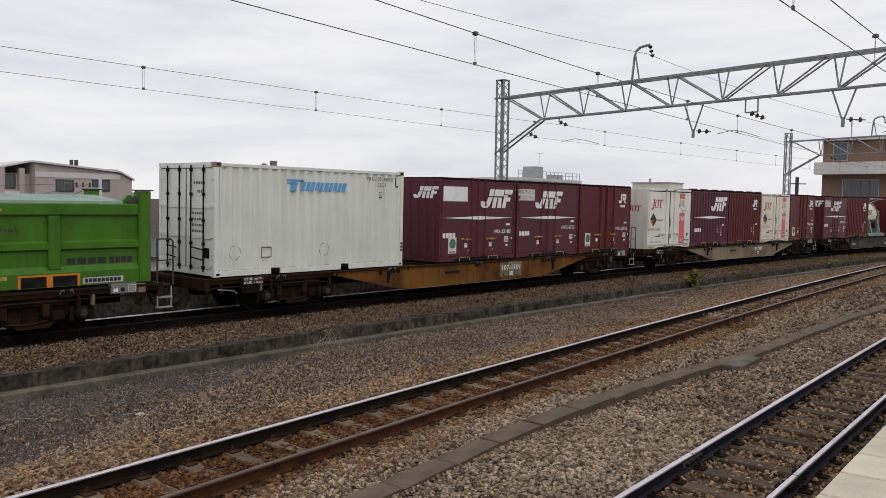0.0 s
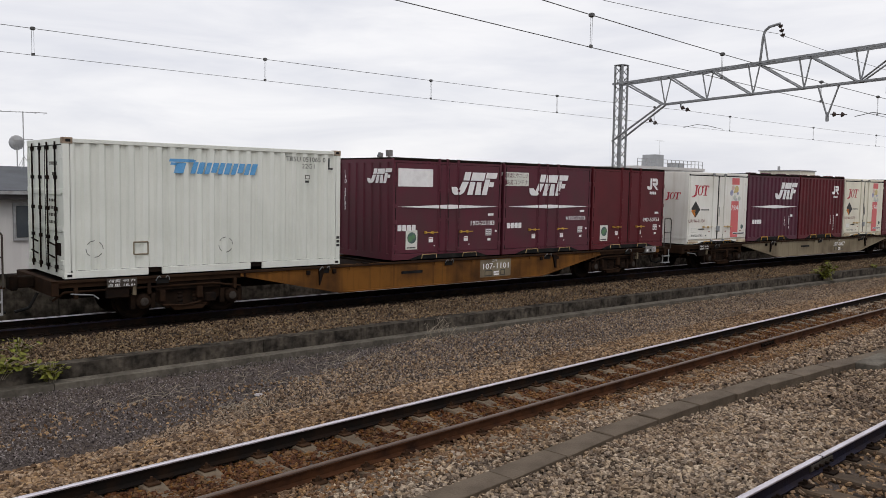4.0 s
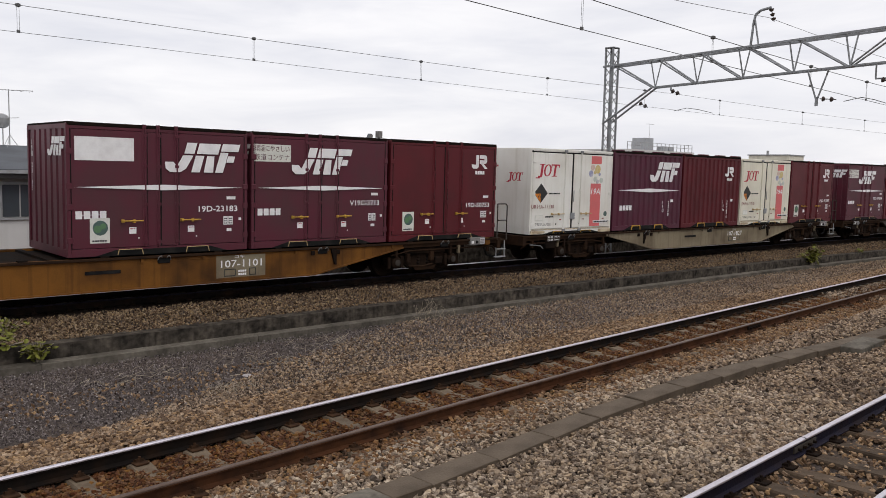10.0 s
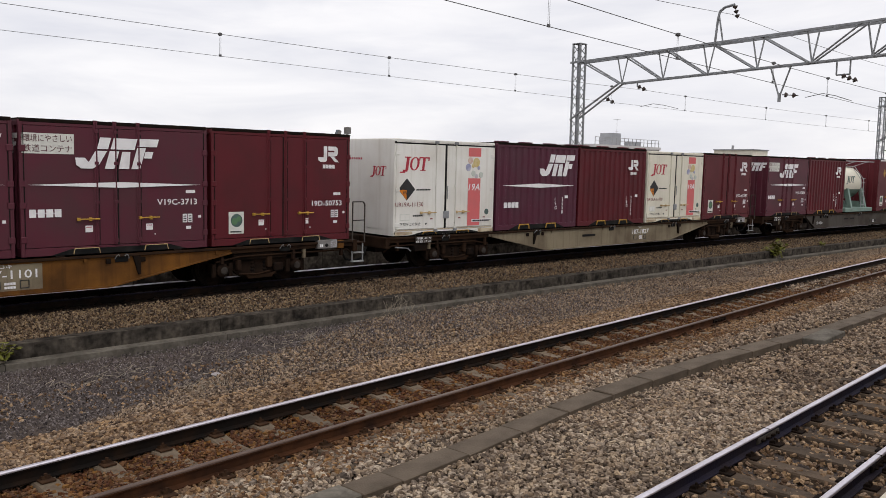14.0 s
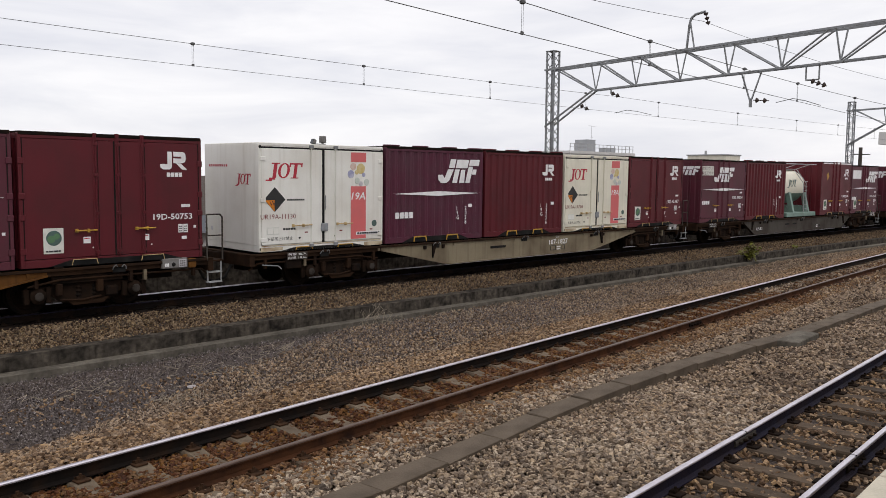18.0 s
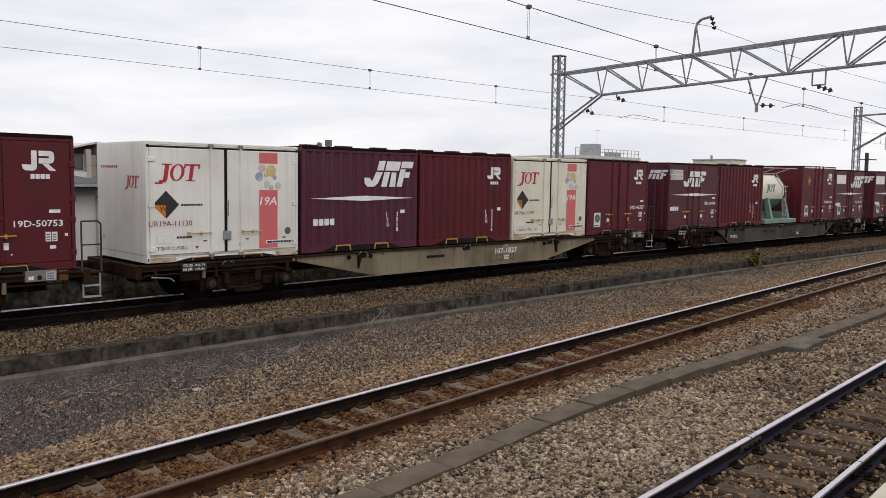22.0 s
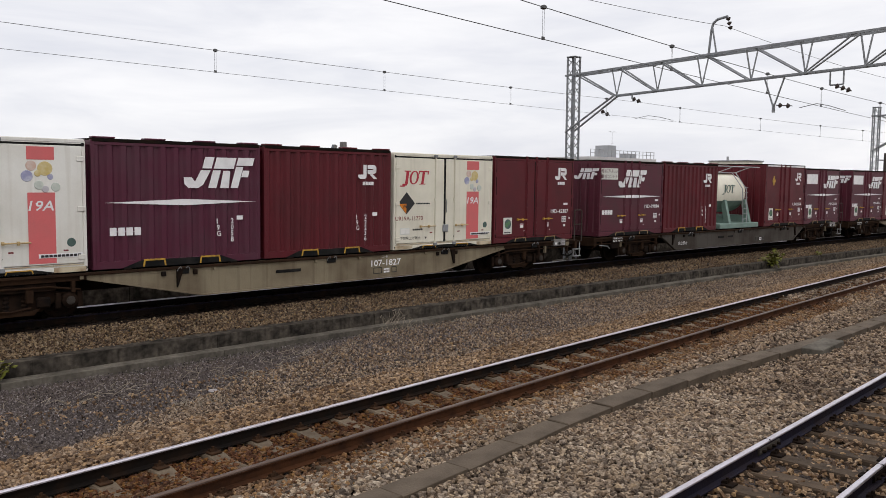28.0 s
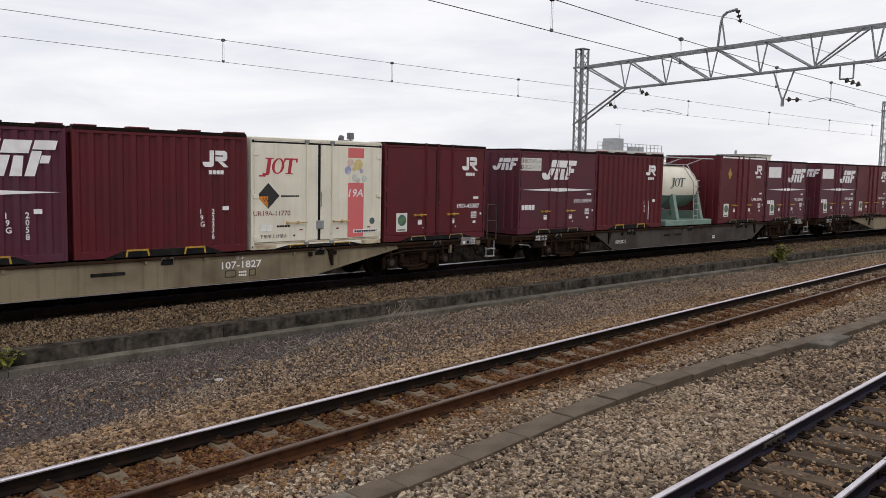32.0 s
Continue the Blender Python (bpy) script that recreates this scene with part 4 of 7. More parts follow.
def pockets(c, h, xs, w=0.46, hh=0.085, t=0.02, mat="yellow"):
    """Fork pockets with worn yellow rims; black plates paint the shade inside."""
    a, b = xs[0] - w / 2, xs[1] + w / 2
    # Flat black plate in place of the shaded cut-out below the base.
    part("base_recess", extrude(B(), [(a - 0.42, 0.002), (a - 0.02, hh * 0.9), (b + 0.02, hh * 0.9), (b + 0.42, 0.002)], 1, -h - 0.003, -h + 0.01), "black", c, "black plate painting the shade of the recess under the base")
    for x in xs:
        bm = B()
        a, b = x - w / 2, x + w / 2
        extrude(bm, [(a, 0.01), (a + 0.03, hh), (b - 0.03, hh), (b, 0.01), (b - t, 0.01), (b - 0.03 - t * 0.7, hh - t), (a + 0.03 + t * 0.7, hh - t), (a + t, 0.01)], 1, -h - 0.014, -h - 0.002)
        pk = part("fork_pocket", bm, mat, c, "worn yellow fork pocket rim")
        part("pocket_hole", flat(B(), [(a + t, 0.012), (b - t, 0.012), (b - 0.04 - t, hh - t), (a + 0.04 + t, hh - t)], -h - 0.0025), "black", pk)


def lock_bar(c, x, h, z0, z1, mat, r=0.018):
    bm = B()
    rod(bm, (x, -h - 0.022, z0), (x, -h - 0.022, z1), r)
    for z in (z0 + 0.06, z1 - 0.06, 0.5 * (z0 + z1)):
        box(bm, x - 0.04, x + 0.04, -h - 0.03, -h + 0.002, z - 0.03, z + 0.03)
    return part("locking_bar", bm, mat, c)


def handle(c, x, z, h, mat="yellow", w=0.42):
    bm = B()
    rod(bm, (x - w / 2, -h - 0.05, z), (x + w / 2, -h - 0.05, z), 0.015)
    box(bm, x - w / 2, x - w / 2 + 0.05, -h - 0.055, -h, z - 0.03, z + 0.03)
    box(bm, x + 0.02, x + 0.06, -h - 0.055, -h, z - 0.04, z + 0.03)
    return part("handle", bm, mat, c, "worn yellow door handle")


def side_doors(c, mat, L, h, Ht, split, bar_xs, groove=True):
    """Two hinged side doors on the side that faces the platform, and a plain far side."""
    x0, x1, xs = -L / 2 + 0.08, L / 2 - 0.08, -L / 2 + split * L
    for a, b in ((x0, xs - 0.008), (xs + 0.008, x1)):
        bm = B()
        box(bm, a, b, -h + 0.006, -h + 0.05, 0.16, Ht - 0.135, 0.006)
        part("door", bm, mat, c)
    part("far_side", box(B(), x0, x1, h - 0.05, h - 0.006, 0.155, Ht - 0.13), mat, c)
    for xx, hw in ((xs, 0.014), (x0 - 0.004, 0.008), (x1 + 0.004, 0.008)):
        part("door_seal", box(B(), xx - hw, xx + hw, -h - 0.001, -h + 0.03, 0.16, Ht - 0.135), "black", c, "black rubber door seal")
    for bx in bar_xs:
        x = -L / 2 + bx * L
        bm = B()
        extrude(bm, [(x - 0.045, -h + 0.006), (x - 0.025, -h - 0.018), (x + 0.025, -h - 0.018), (x + 0.045, -h + 0.006)], 2, 0.165, Ht - 0.05)
        box(bm, x - 0.035, x + 0.035, -h - 0.022, -h + 0.02, Ht - 0.06, Ht + 0.01)
        post = part("locking_post", bm, mat, c)
        part("locking_rod", rod(B(), (x + 0.012, -h - 0.026, 0.13), (x + 0.012, -h - 0.026, Ht - 0.03), 0.014, 6), mat, post)
        part("seam", box(B(), x + 0.057, x + 0.069, -h + 0.002, -h + 0.0045, 0.17, Ht - 0.14), "black", post)
        for z in (0.24, 1.0, 1.75, Ht - 0.2):
            part("rod_guide", box(B(), x - 0.03, x + 0.05, -h - 0.04, -h - 0.016, z - 0.03, z + 0.03, 0.006), mat, post)
    for x in (-L / 2 + 0.05, L / 2 - 0.05):
        for z in (0.32, 0.95, 1.35, 2.0):
            bm = B()
            box(bm, x - 0.06, x + 0.06, -h - 0.014, -h + 0.004, z - 0.06, z + 0.06, 0.01)
            part("hinge", bm, mat, c)


def door_container(mat, label, number, plate_kind, split=0.485, bar_xs=(0.37, 0.47, 0.595), emblem="block", Ht=2.55):
    """Twelve-foot box with side doors."""
    c = thing("freight_container", label, "container", "containers on the train")
    L, h = LOAD, HALF
    box_shell(c, mat, L, 2 * h, Ht)
    side_doors(c, mat, L, h, Ht, split, bar_xs)
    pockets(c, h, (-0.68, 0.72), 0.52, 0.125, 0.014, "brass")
    y = -h + 0.004
    X = lambda f: -L / 2 + f * L
    Z = lambda f: Ht * (1 - f)
    for f in (0.325, 0.65):
        handle(c, X(f), Z(0.735), h)
        st = plate(c, X(f) - 0.05, X(f) + 0.09, Z(0.835), Z(0.785), "mark", y, "sticker", "small white notice")
        bars(st, X(f) - 0.035, Z(0.80), 0.11, 0.016, "red", y - 0.004, 3)
        part("bolt", lathe(B(), [(-0.006, 0.012), (0.0, 0.018)], 1, 8, (X(f) + 0.14, -h + 0.005, Z(0.87))), "mark", c)
    if emblem == "block":
        logo_block(c, X(0.505 if plate_kind == "box" else 0.265), Z(0.355), 1.66, 0.6, -h - 0.020)
        spindle(c, X(0.03), X(0.965), Z(0.478), 0.11, -h - 0.019)
        bars(c, X(0.04), Z(0.715), 0.60, 0.15, "mark", y)
        if plate_kind == "box":
            plate(c, X(0.04), X(0.34), Z(0.28), Z(0.105), "mark", y, "name_plate", "blank white board")
        else:
            plate(c, X(0.012), X(0.262), Z(0.252), Z(0.105), "paper", y, "slogan_board", "pale grey slogan board")
            words(c, "\u74b0\u5883\u306b\u3084\u3055\u3057\u3044", X(0.02), Z(0.167), 0.14, "wine", y - 0.004, 0.86)
            words(c, "\u9244\u9053\u30b3\u30f3\u30c6\u30ca", X(0.02), Z(0.240), 0.14, "wine", y - 0.004, 0.86)
        # the end wall towards the rear of the train
        end_emblem_of(slanted_blocks(0.12, Z(0.25), 1.05, 0.36), -L / 2, "mark", c, "white slanted block emblem")
        for k, ch in enumerate(number):
            if ch != "-":
                words(c, ch, -L / 2 - 0.009, Z(0.165 + 0.046 * k), 0.105, "mark", 0.90, spin=END_TURN, bold=0.02)
    else:
        round_mark(c, X(0.745), Z(0.265), 0.58, 0.37, y)
        bars(c, X(0.785), Z(0.325), 0.36, 0.09, "mark", y)
    words(c, number, X(0.70), Z(0.64 if plate_kind == "slogan" else 0.675), 0.125, "mark", y, 0.88, bold=0.016)
    plate(c, X(0.87), X(0.925), Z(0.575 if plate_kind != "slogan" else 0.545), Z(0.55 if plate_kind != "slogan" else 0.52), "mark", y)
    sx = 0.88 if plate_kind != "box" and emblem == "block" else 0.11
    if sx < 0.5:
        st = plate(c, X(sx), X(sx + 0.10), Z(0.90), Z(0.71), "paper", y, "sticker", "pale sticker with a teal round emblem")
        globe = part("emblem", lathe(B(), [(-0.003, 0.135), (0.0, 0.145)], 1, 16, (X(sx + 0.052), y - 0.0045, Z(0.785))), "teal", st, "teal round emblem")
        for dx, dz, r in ((-0.05, -0.02, 0.075), (0.05, 0.03, 0.06)):
            part("emblem_blob", lathe(B(), [(-0.002, r * 0.9), (0.0, r)], 1, 10, (X(sx + 0.052) + dx, y - 0.008, Z(0.785) + dz)), "leafprint", globe)
        bars(st, X(sx) + 0.04, Z(0.888), 0.28, 0.03, "ink", y - 0.004, 6)
    for k in (0.0, 0.115):
        st = plate(c, X(0.85) + k, X(0.85) + k + 0.10, Z(0.785), Z(0.715), "mark", y, "sticker", "small white lettered sticker")
        for g in (0.738, 0.757, 0.776):
            bars(st, X(0.85) + k + 0.015, Z(g), 0.07, 0.022, "ink", y - 0.004, 2)
    plate(c, X(0.945), X(0.945) + 0.06, Z(0.75), Z(0.728), "mark", y)
    plate(c, X(0.87), X(0.90), Z(0.84), Z(0.815), "mark", y)
    return c


def corrugated(bm, L, y, z0, z1, depth, pitch, sgn=-1):
    """A corrugated side sheet that faces sgn * y."""
    n = int(round(L / pitch))
    p = L / n
    prof = []
    for i in range(n):
        a = -L / 2 + i * p
        prof += [(a, y), (a + 0.22 * p, y), (a + 0.40 * p, y - sgn * depth), (a + 0.70 * p, y - sgn * depth), (a + 0.88 * p, y)]
    prof.append((L / 2, y))
    lo = [bm.verts.new((u, v, z0)) for u, v in prof]
    hi = [bm.verts.new((u, v, z1)) for u, v in prof]
    for i in range(len(prof) - 1):
        bm.faces.new((lo[i], lo[i + 1], hi[i + 1], hi[i]))
    back = y - sgn * (depth + 0.03)
    box(bm, -L / 2, L / 2, min(back, back - 0.01 * sgn), max(back, back - 0.01 * sgn), z0, z1)
    return bm


def rib_container(mat, label, number, emblem, Ht=2.56):
    """Twelve-foot box with corrugated sides and roof castings."""
    c = thing("freight_container", label, "container", "containers on the train")
    L, h = LOAD, HALF
    box_shell(c, mat, L, 2 * h, Ht)
    for sgn in (-1, 1):
        part("side_wall", corrugated(B(), L - 0.14, sgn * (h - 0.006), 0.15, Ht - 0.13, 0.045, 0.27, sgn), mat, c)
    for f in (-0.86, -0.3, 0.3, 0.86):
        part("roof_casting", box(B(), f * L / 2 - 0.22, f * L / 2 + 0.22, -h + 0.0, -h + 0.2, Ht + 0.001, Ht + 0.035, 0.01), mat, c)
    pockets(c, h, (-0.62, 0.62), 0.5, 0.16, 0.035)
    y = -h + 0.003
    X = lambda f: -L / 2 + f * L
    Z = lambda f: Ht * (1 - f)
    if emblem == "block":
        logo_block(c, X(0.51), Z(0.375), 1.68, 0.66, y)
        spindle(c, X(0.06), X(0.97), Z(0.49), 0.13, y)
        bars(c, X(0.09), Z(0.745), 0.66, 0.16, "mark", y)
    else:
        round_mark(c, X(0.715), Z(0.285), 0.58, 0.35, y)
        bars(c, X(0.755), Z(0.345), 0.36, 0.085, "mark", y)
    a, b = number
    for i, ch in enumerate(a):
        words(c, ch, X(0.71 if emblem == "block" else 0.70), Z(0.675 + 0.052 * i), 0.112, "mark", y, bold=0.012)
    for i, ch in enumerate(b):
        words(c, ch, X(0.80 if emblem == "block" else 0.77), Z(0.675 + 0.052 * i), 0.112, "mark", y, bold=0.012)
    plate(c, X(0.84), X(0.88), Z(0.645), Z(0.61), "mark", y)
    return c


def reefer_container(number, mat, label, Ht=2.52):
    """White insulated twelve-foot box with two doors and a salmon band."""
    c = thing("freight_container", label, "container", "containers on the train")
    L, h = LOAD, HALF
    box_shell(c, mat, L, 2 * h, Ht, ribs=0)
    part("far_side", box(B(), -L / 2 + 0.08, L / 2 - 0.08, h - 0.05, h - 0.006, 0.155, Ht - 0.13), mat, c)
    X = lambda f: -L / 2 + f * L
    Z = lambda f: Ht * (1 - f)
    for a, b in ((0.02, 0.48), (0.50, 0.98)):
        part("door", box(B(), X(a), X(b), -h - 0.012, -h + 0.05, 0.16, Ht - 0.13, 0.012), mat, c)
    part("door_seal", box(B(), X(0.482), X(0.498), -h - 0.004, -h + 0.04, 0.155, Ht - 0.12), "black", c, "black rubber door seal")
    part("top_seal", box(B(), X(0.02), X(0.98), -h - 0.006, -h + 0.02, Ht - 0.128, Ht - 0.09), "black", c, "black rubber door seal")
    for f, g, w in ((0.39, 0.315, 0.55), (0.585, 0.655, 0.5)):
        lock_bar(c, X(f), h + 0.01, 0.1, Ht - 0.02, mat)
        handle(c, X(g), Z(0.765), h + 0.012, "brass", w)
        for z in (0.1, Ht - 0.06):
            part("bar_keeper", box(B(), X(f) - 0.06, X(f) + 0.06, -h - 0.06, -h - 0.012, z - 0.04, z + 0.04, 0.01), "steel", c, "steel bar keeper")
    part("door_latch", box(B(), X(0.465), X(0.52), -h - 0.05, -h - 0.012, 0.42, 0.62, 0.012), "steel", c, "steel door latch")
    part("hasp", rods(B(), [(X(0.50), -h - 0.04, 0.95), (X(0.50), -h - 0.04, 1.3)], 0.012, 5), "steel", c)
    for f in (0.03, 0.97):
        for z in (0.28, 1.2, 2.15):
            part("hinge", box(B(), X(f) - 0.07, X(f) + 0.07, -h - 0.03, -h - 0.012, z - 0.05, z + 0.05, 0.008), mat, c)
    part("rub_rail", box(B(), X(0.01), X(0.99), -h - 0.02, -h - 0.004, 0.0, 0.10, 0.01), mat, c)
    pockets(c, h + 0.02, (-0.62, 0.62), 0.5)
    y = -h - 0.0125
    emblem_of(red_strokes(X(0.055), Z(0.325), 0.93, 0.36), y, "red", c, "dark red slanted emblem")
    # hazard diamond
    cx, cz, r = X(0.115), Z(0.52), 0.29
    d = part("diamond", flat(B(), [(cx - r, cz), (cx, cz - r), (cx + r, cz), (cx, cz + r)], y), "ink", c, "black and orange diamond placard")
    part("diamond_quarter", flat(B(), [(cx - r * 0.94, cz - 0.012), (cx - 0.01, cz - r * 0.94), (cx - 0.01, cz - 0.012)], y - 0.004), "orange", d)
    words(d, "W", cx - 0.15, cz - 0.14, 0.11, "ink", y - 0.008)
    bars(c, X(0.205), cz - 0.03, 0.5, 0.04, "ink", y, 9)
    words(c, number, X(0.012), Z(0.70), 0.115, "darkred", y, 0.96)
    card = plate(c, X(0.055), X(0.145), Z(0.845), Z(0.775), "paper", y, "sticker", "pale outlined card")
    for k in range(2):
        plate(card, X(0.062) + 0.16 * k, X(0.062) + 0.14 + 0.16 * k, Z(0.835), Z(0.785), "white", y - 0.004, "card_field")
    bars(c, X(0.175), Z(0.805), 0.36, 0.045, "ink", y, 5)
    for f in (0.34, 0.62, 0.88):
        plate(c, X(f), X(f) + 0.09, Z(0.84), Z(0.828), "darkred", y, "mark", "", 0.003)
    for f in (0.30, 0.585):
        part("triangle_mark", flat(B(), [(X(f), Z(0.90)), (X(f) - 0.04, Z(0.877)), (X(f) + 0.04, Z(0.877))], y), "ink", c)
    words(c, "\u4e0b\u90e8\u540a\u4e0a\u3052\u7981\u6b62", X(0.055), Z(0.90), 0.085, "ink", y, 0.72)
    part("band", flat(B(), [(X(0.715), 0.19), (X(0.845), 0.19), (X(0.845), Z(0.40)), (X(0.715), Z(0.40))], y), "pink", c, "salmon pink band")
    part("band", flat(B(), [(X(0.715), Z(0.16)), (X(0.845), Z(0.16)), (X(0.845), Z(0.065)), (X(0.715), Z(0.065))], y), "pink", c, "salmon pink band")
    words(c, "19A", X(0.717), Z(0.535), 0.19, "mark", y - 0.004, 0.45, shear=0.2, bold=0.012)
    for k, (fx, fz, rr, mt) in enumerate(((0.735, 0.205, 0.095, "peach"), (0.80, 0.225, 0.135, "straw2"), (0.715, 0.28, 0.105, "mauve"), (0.765, 0.26, 0.06, "straw2"), (0.825, 0.285, 0.055, "mauve"), (0.77, 0.345, 0.085, "sage"), (0.80, 0.375, 0.065, "sticker"), (0.85, 0.36, 0.085, "sage"))):
        bm = B()
        lathe(bm, [(-0.004 - 0.001 * k, rr * 0.92), (0.0, rr)], 1, 14, (X(fx), y - 0.001, Z(fz)))
        part("bubble", bm, mt, c)
    part("emblem", lathe(B(), [(-0.003, 0.08), (0.0, 0.085)], 1, 12, (X(0.92), y, Z(0.775))), "teal", c, "small teal round emblem")
    sg = plate(c, X(0.76), X(0.975), Z(0.885), Z(0.855), "mark", y - 0.004, "sign", "white lettered strip")
    bars(sg, X(0.77), Z(0.88), 0.74, 0.045, "ink", y - 0.008, 10)
    # the end wall towards the rear
    xe = -L / 2 - 0.001
    end_emblem_of(red_strokes(0.24, Z(0.385), 0.62, 0.25), xe, "red", c, "dark red slanted emblem")
    bm = B()
    for k in range(9):
        box(bm, xe - 0.004, xe, 1.0 - 0.1 * k - 0.06, 1.0 - 0.1 * k, Z(0.222), Z(0.20))
    part("end_number", bm, "red", c)
    for f in (0.012, 0.988):
        for z in (0.07, Ht - 0.1):
            part("corner_hole", lathe(B(), [(-0.004, 0.035), (0.0, 0.035)], 1, 10, (X(f), -h - 0.021 if z < 1 else -h - 0.001, z)), "black", c, "dark corner hole")
    for f0, f1 in ((0.01, 0.17), (0.83, 0.99)):
        part("skirt", extrude(B(), [(X(f0), 0.0), (X(f1) if f0 < 0.5 else X(f1), 0.0 if f0 > 0.5 else 0.03), (X(f1), 0.10), (X(f0), 0.10)], 1, -h - 0.026, -h - 0.0205), "stained", c, "rust-stained lower edge")
    part("sill_line", box(B(), X(0.02), X(0.98), -h - 0.016, -h - 0.006, 0.125, 0.145), "stained", c, "yellowed lower seal")
    part("end_label", lathe(B(), [(-0.003, 0.05), (0.0, 0.055)], 0, 10, (-L / 2 - 0.002, 0.9, 0.45)), "sticker", c)
    part("end_sheet", box(B(), -L / 2 - 0.001, -L / 2 + 0.03, -h + 0.06, h - 0.06, 0.16, Ht - 0.05), mat, c)
    return c


def long_container():
    """Twenty-foot corrugated box with double end doors."""
    c = thing("freight_container", "pale green white corrugated twenty-foot container with end doors", "container", "containers on the train")
    L, h, Ht = 6.10, 1.235, 2.645
    bm = B()
    for sx in (-1, 1):
        for sy in (-1, 1):
            box(bm, sx * L / 2 - 0.12 * (sx > 0), sx * L / 2 + 0.12 * (sx < 0), sy * h - 0.1 * (sy > 0), sy * h + 0.1 * (sy < 0), 0.118, Ht - 0.12, 0.01)
    for sy in (-1, 1):
        box(bm, -L / 2 + 0.12, L / 2 - 0.12, sy * h - 0.06 * (sy > 0) - 0.003 * sy, sy * h + 0.06 * (sy < 0) - 0.003 * sy, Ht - 0.1, Ht - 0.02, 0.008)
    for sx in (-1, 1):
        box(bm, sx * L / 2 - 0.1 * (sx > 0) - 0.003 * sx, sx * L / 2 + 0.1 * (sx < 0) - 0.003 * sx, -h + 0.1, h - 0.1, Ht - 0.13, Ht - 0.01)
        box(bm, sx * L / 2 - 0.1 * (sx > 0) - 0.003 * sx, sx * L / 2 + 0.1 * (sx < 0) - 0.003 * sx, -h + 0.1, h - 0.1, 0.02, 0.16)
    part("frame", bm, "pale", c)
    for sx in (-1, 1):
        for sy in (-1, 1):
            for z in (0.0, Ht - 0.118):
                ob = part("corner_casting", box(B(), sx * L / 2 - 0.178 * (sx > 0) - 0.004 * (sx < 0), sx * L / 2 + 0.178 * (sx < 0) + 0.004 * (sx > 0), sy * h - 0.162 * (sy > 0) - 0.004 * (sy < 0), sy * h + 0.162 * (sy < 0) + 0.004 * (sy > 0), z, z + 0.118, 0.01), "rustpatch" if z > 1 and sy < 0 else "pale", c, "rusty corner casting" if z > 1 and sy < 0 else "")
                if sy < 0:
                    part("casting_slot", box(B(), sx * (L / 2 - 0.09) - 0.045, sx * (L / 2 - 0.09) + 0.045, -h - 0.006, -h - 0.003, z + 0.035, z + 0.085), "black", ob)
    for sgn in (-1, 1):
        part("side_wall", corrugated(B(), L - 0.26, sgn * (h - 0.012), 0.15, Ht - 0.1, 0.05, 0.278, sgn), "pale", c)
    part("end_wall", box(B(), L / 2 - 0.07, L / 2 - 0.03, -h + 0.1, h - 0.1, 0.16, Ht - 0.13), "pale", c)
    part("roof", box(B(), -L / 2 + 0.11, L / 2 - 0.11, -h + 0.06, h - 0.06, Ht - 0.05, Ht - 0.025), "pale", c)
    for k, (a, b) in enumerate(((-2.9, -1.47), (-1.19, 0.76), (1.04, 2.9))):
        part("bottom_rail", box(B(), a, b, -h + 0.002, -h + 0.05, 0.005, 0.145, 0.006), "pale", c)
    part("floor", box(B(), -L / 2 + 0.13, L / 2 - 0.13, -h + 0.055, h - 0.03, 0.05, 0.14), "grime", c)
    # end doors
    for a, b in ((-h + 0.11, -0.012), (0.012, h - 0.11)):
        bm = B()
        box(bm, -L / 2 + 0.012, -L / 2 + 0.05, a, b, 0.17, Ht - 0.14, 0.006)
        for z in (0.92, 1.62):
            box(bm, -L / 2 - 0.004, -L / 2 + 0.015, a + 0.03, b - 0.03, z - 0.05, z + 0.05, 0.006)
        d = part("end_door", bm, "pale", c)
        w = b - a
        for f in (0.3, 0.78) if a < 0 else (0.22, 0.70):
            y = a + f * w
            bm = B()
            rod(bm, (-L / 2 - 0.02, y, 0.1), (-L / 2 - 0.02, y, Ht - 0.07), 0.017)
            for z in (0.2, 0.75, 1.3, 1.9, Ht - 0.18):
                box(bm, -L / 2 - 0.045, -L / 2 + 0.013, y - 0.03, y + 0.03, z - 0.035, z + 0.035)
            part("locking_bar", bm, "grime", d, "dark steel locking bar")
        bm = B()
        rod(bm, (-L / 2 - 0.05, a + 0.3 * w, 0.62), (-L / 2 - 0.05, a + 0.7 * w, 0.66), 0.016)
        rod(bm, (-L / 2 - 0.05, a + 0.3 * w, 0.38), (-L / 2 - 0.05, a + 0.7 * w, 0.42), 0.016)
        part("door_handle", bm, "grime", d)
        for z in (0.3, 0.95, 1.65, 2.3):
            yy = a if a < -0.5 else b
            part("hinge", box(B(), -L / 2 - 0.012, -L / 2 + 0.02, yy - 0.08, yy + 0.08, z - 0.05, z + 0.05, 0.008), "pale", d)
    part("door_seal", box(B(), -L / 2 + 0.005, -L / 2 + 0.04, -0.012, 0.012, 0.17, Ht - 0.14), "black", c)
    part("door_seal", box(B(), -L / 2 + 0.002, -L / 2 + 0.03, -h + 0.1, h - 0.1, Ht - 0.142, Ht - 0.128), "black", c)
    for k, (y0, z0, w, hh, n) in enumerate(((-0.35, 2.12, 0.5, 0.09, 7), (-0.5, 1.92, 0.3, 0.09, 4), (-0.28, 1.42, 0.5, 0.08, 5), (-0.28, 1.28, 0.5, 0.08, 5), (-0.28, 1.14, 0.5, 0.08, 5), (-0.28, 1.0, 0.5, 0.08, 5))):
        bm = B()
        for i in range(n):
            yy = y0 - w * i / n
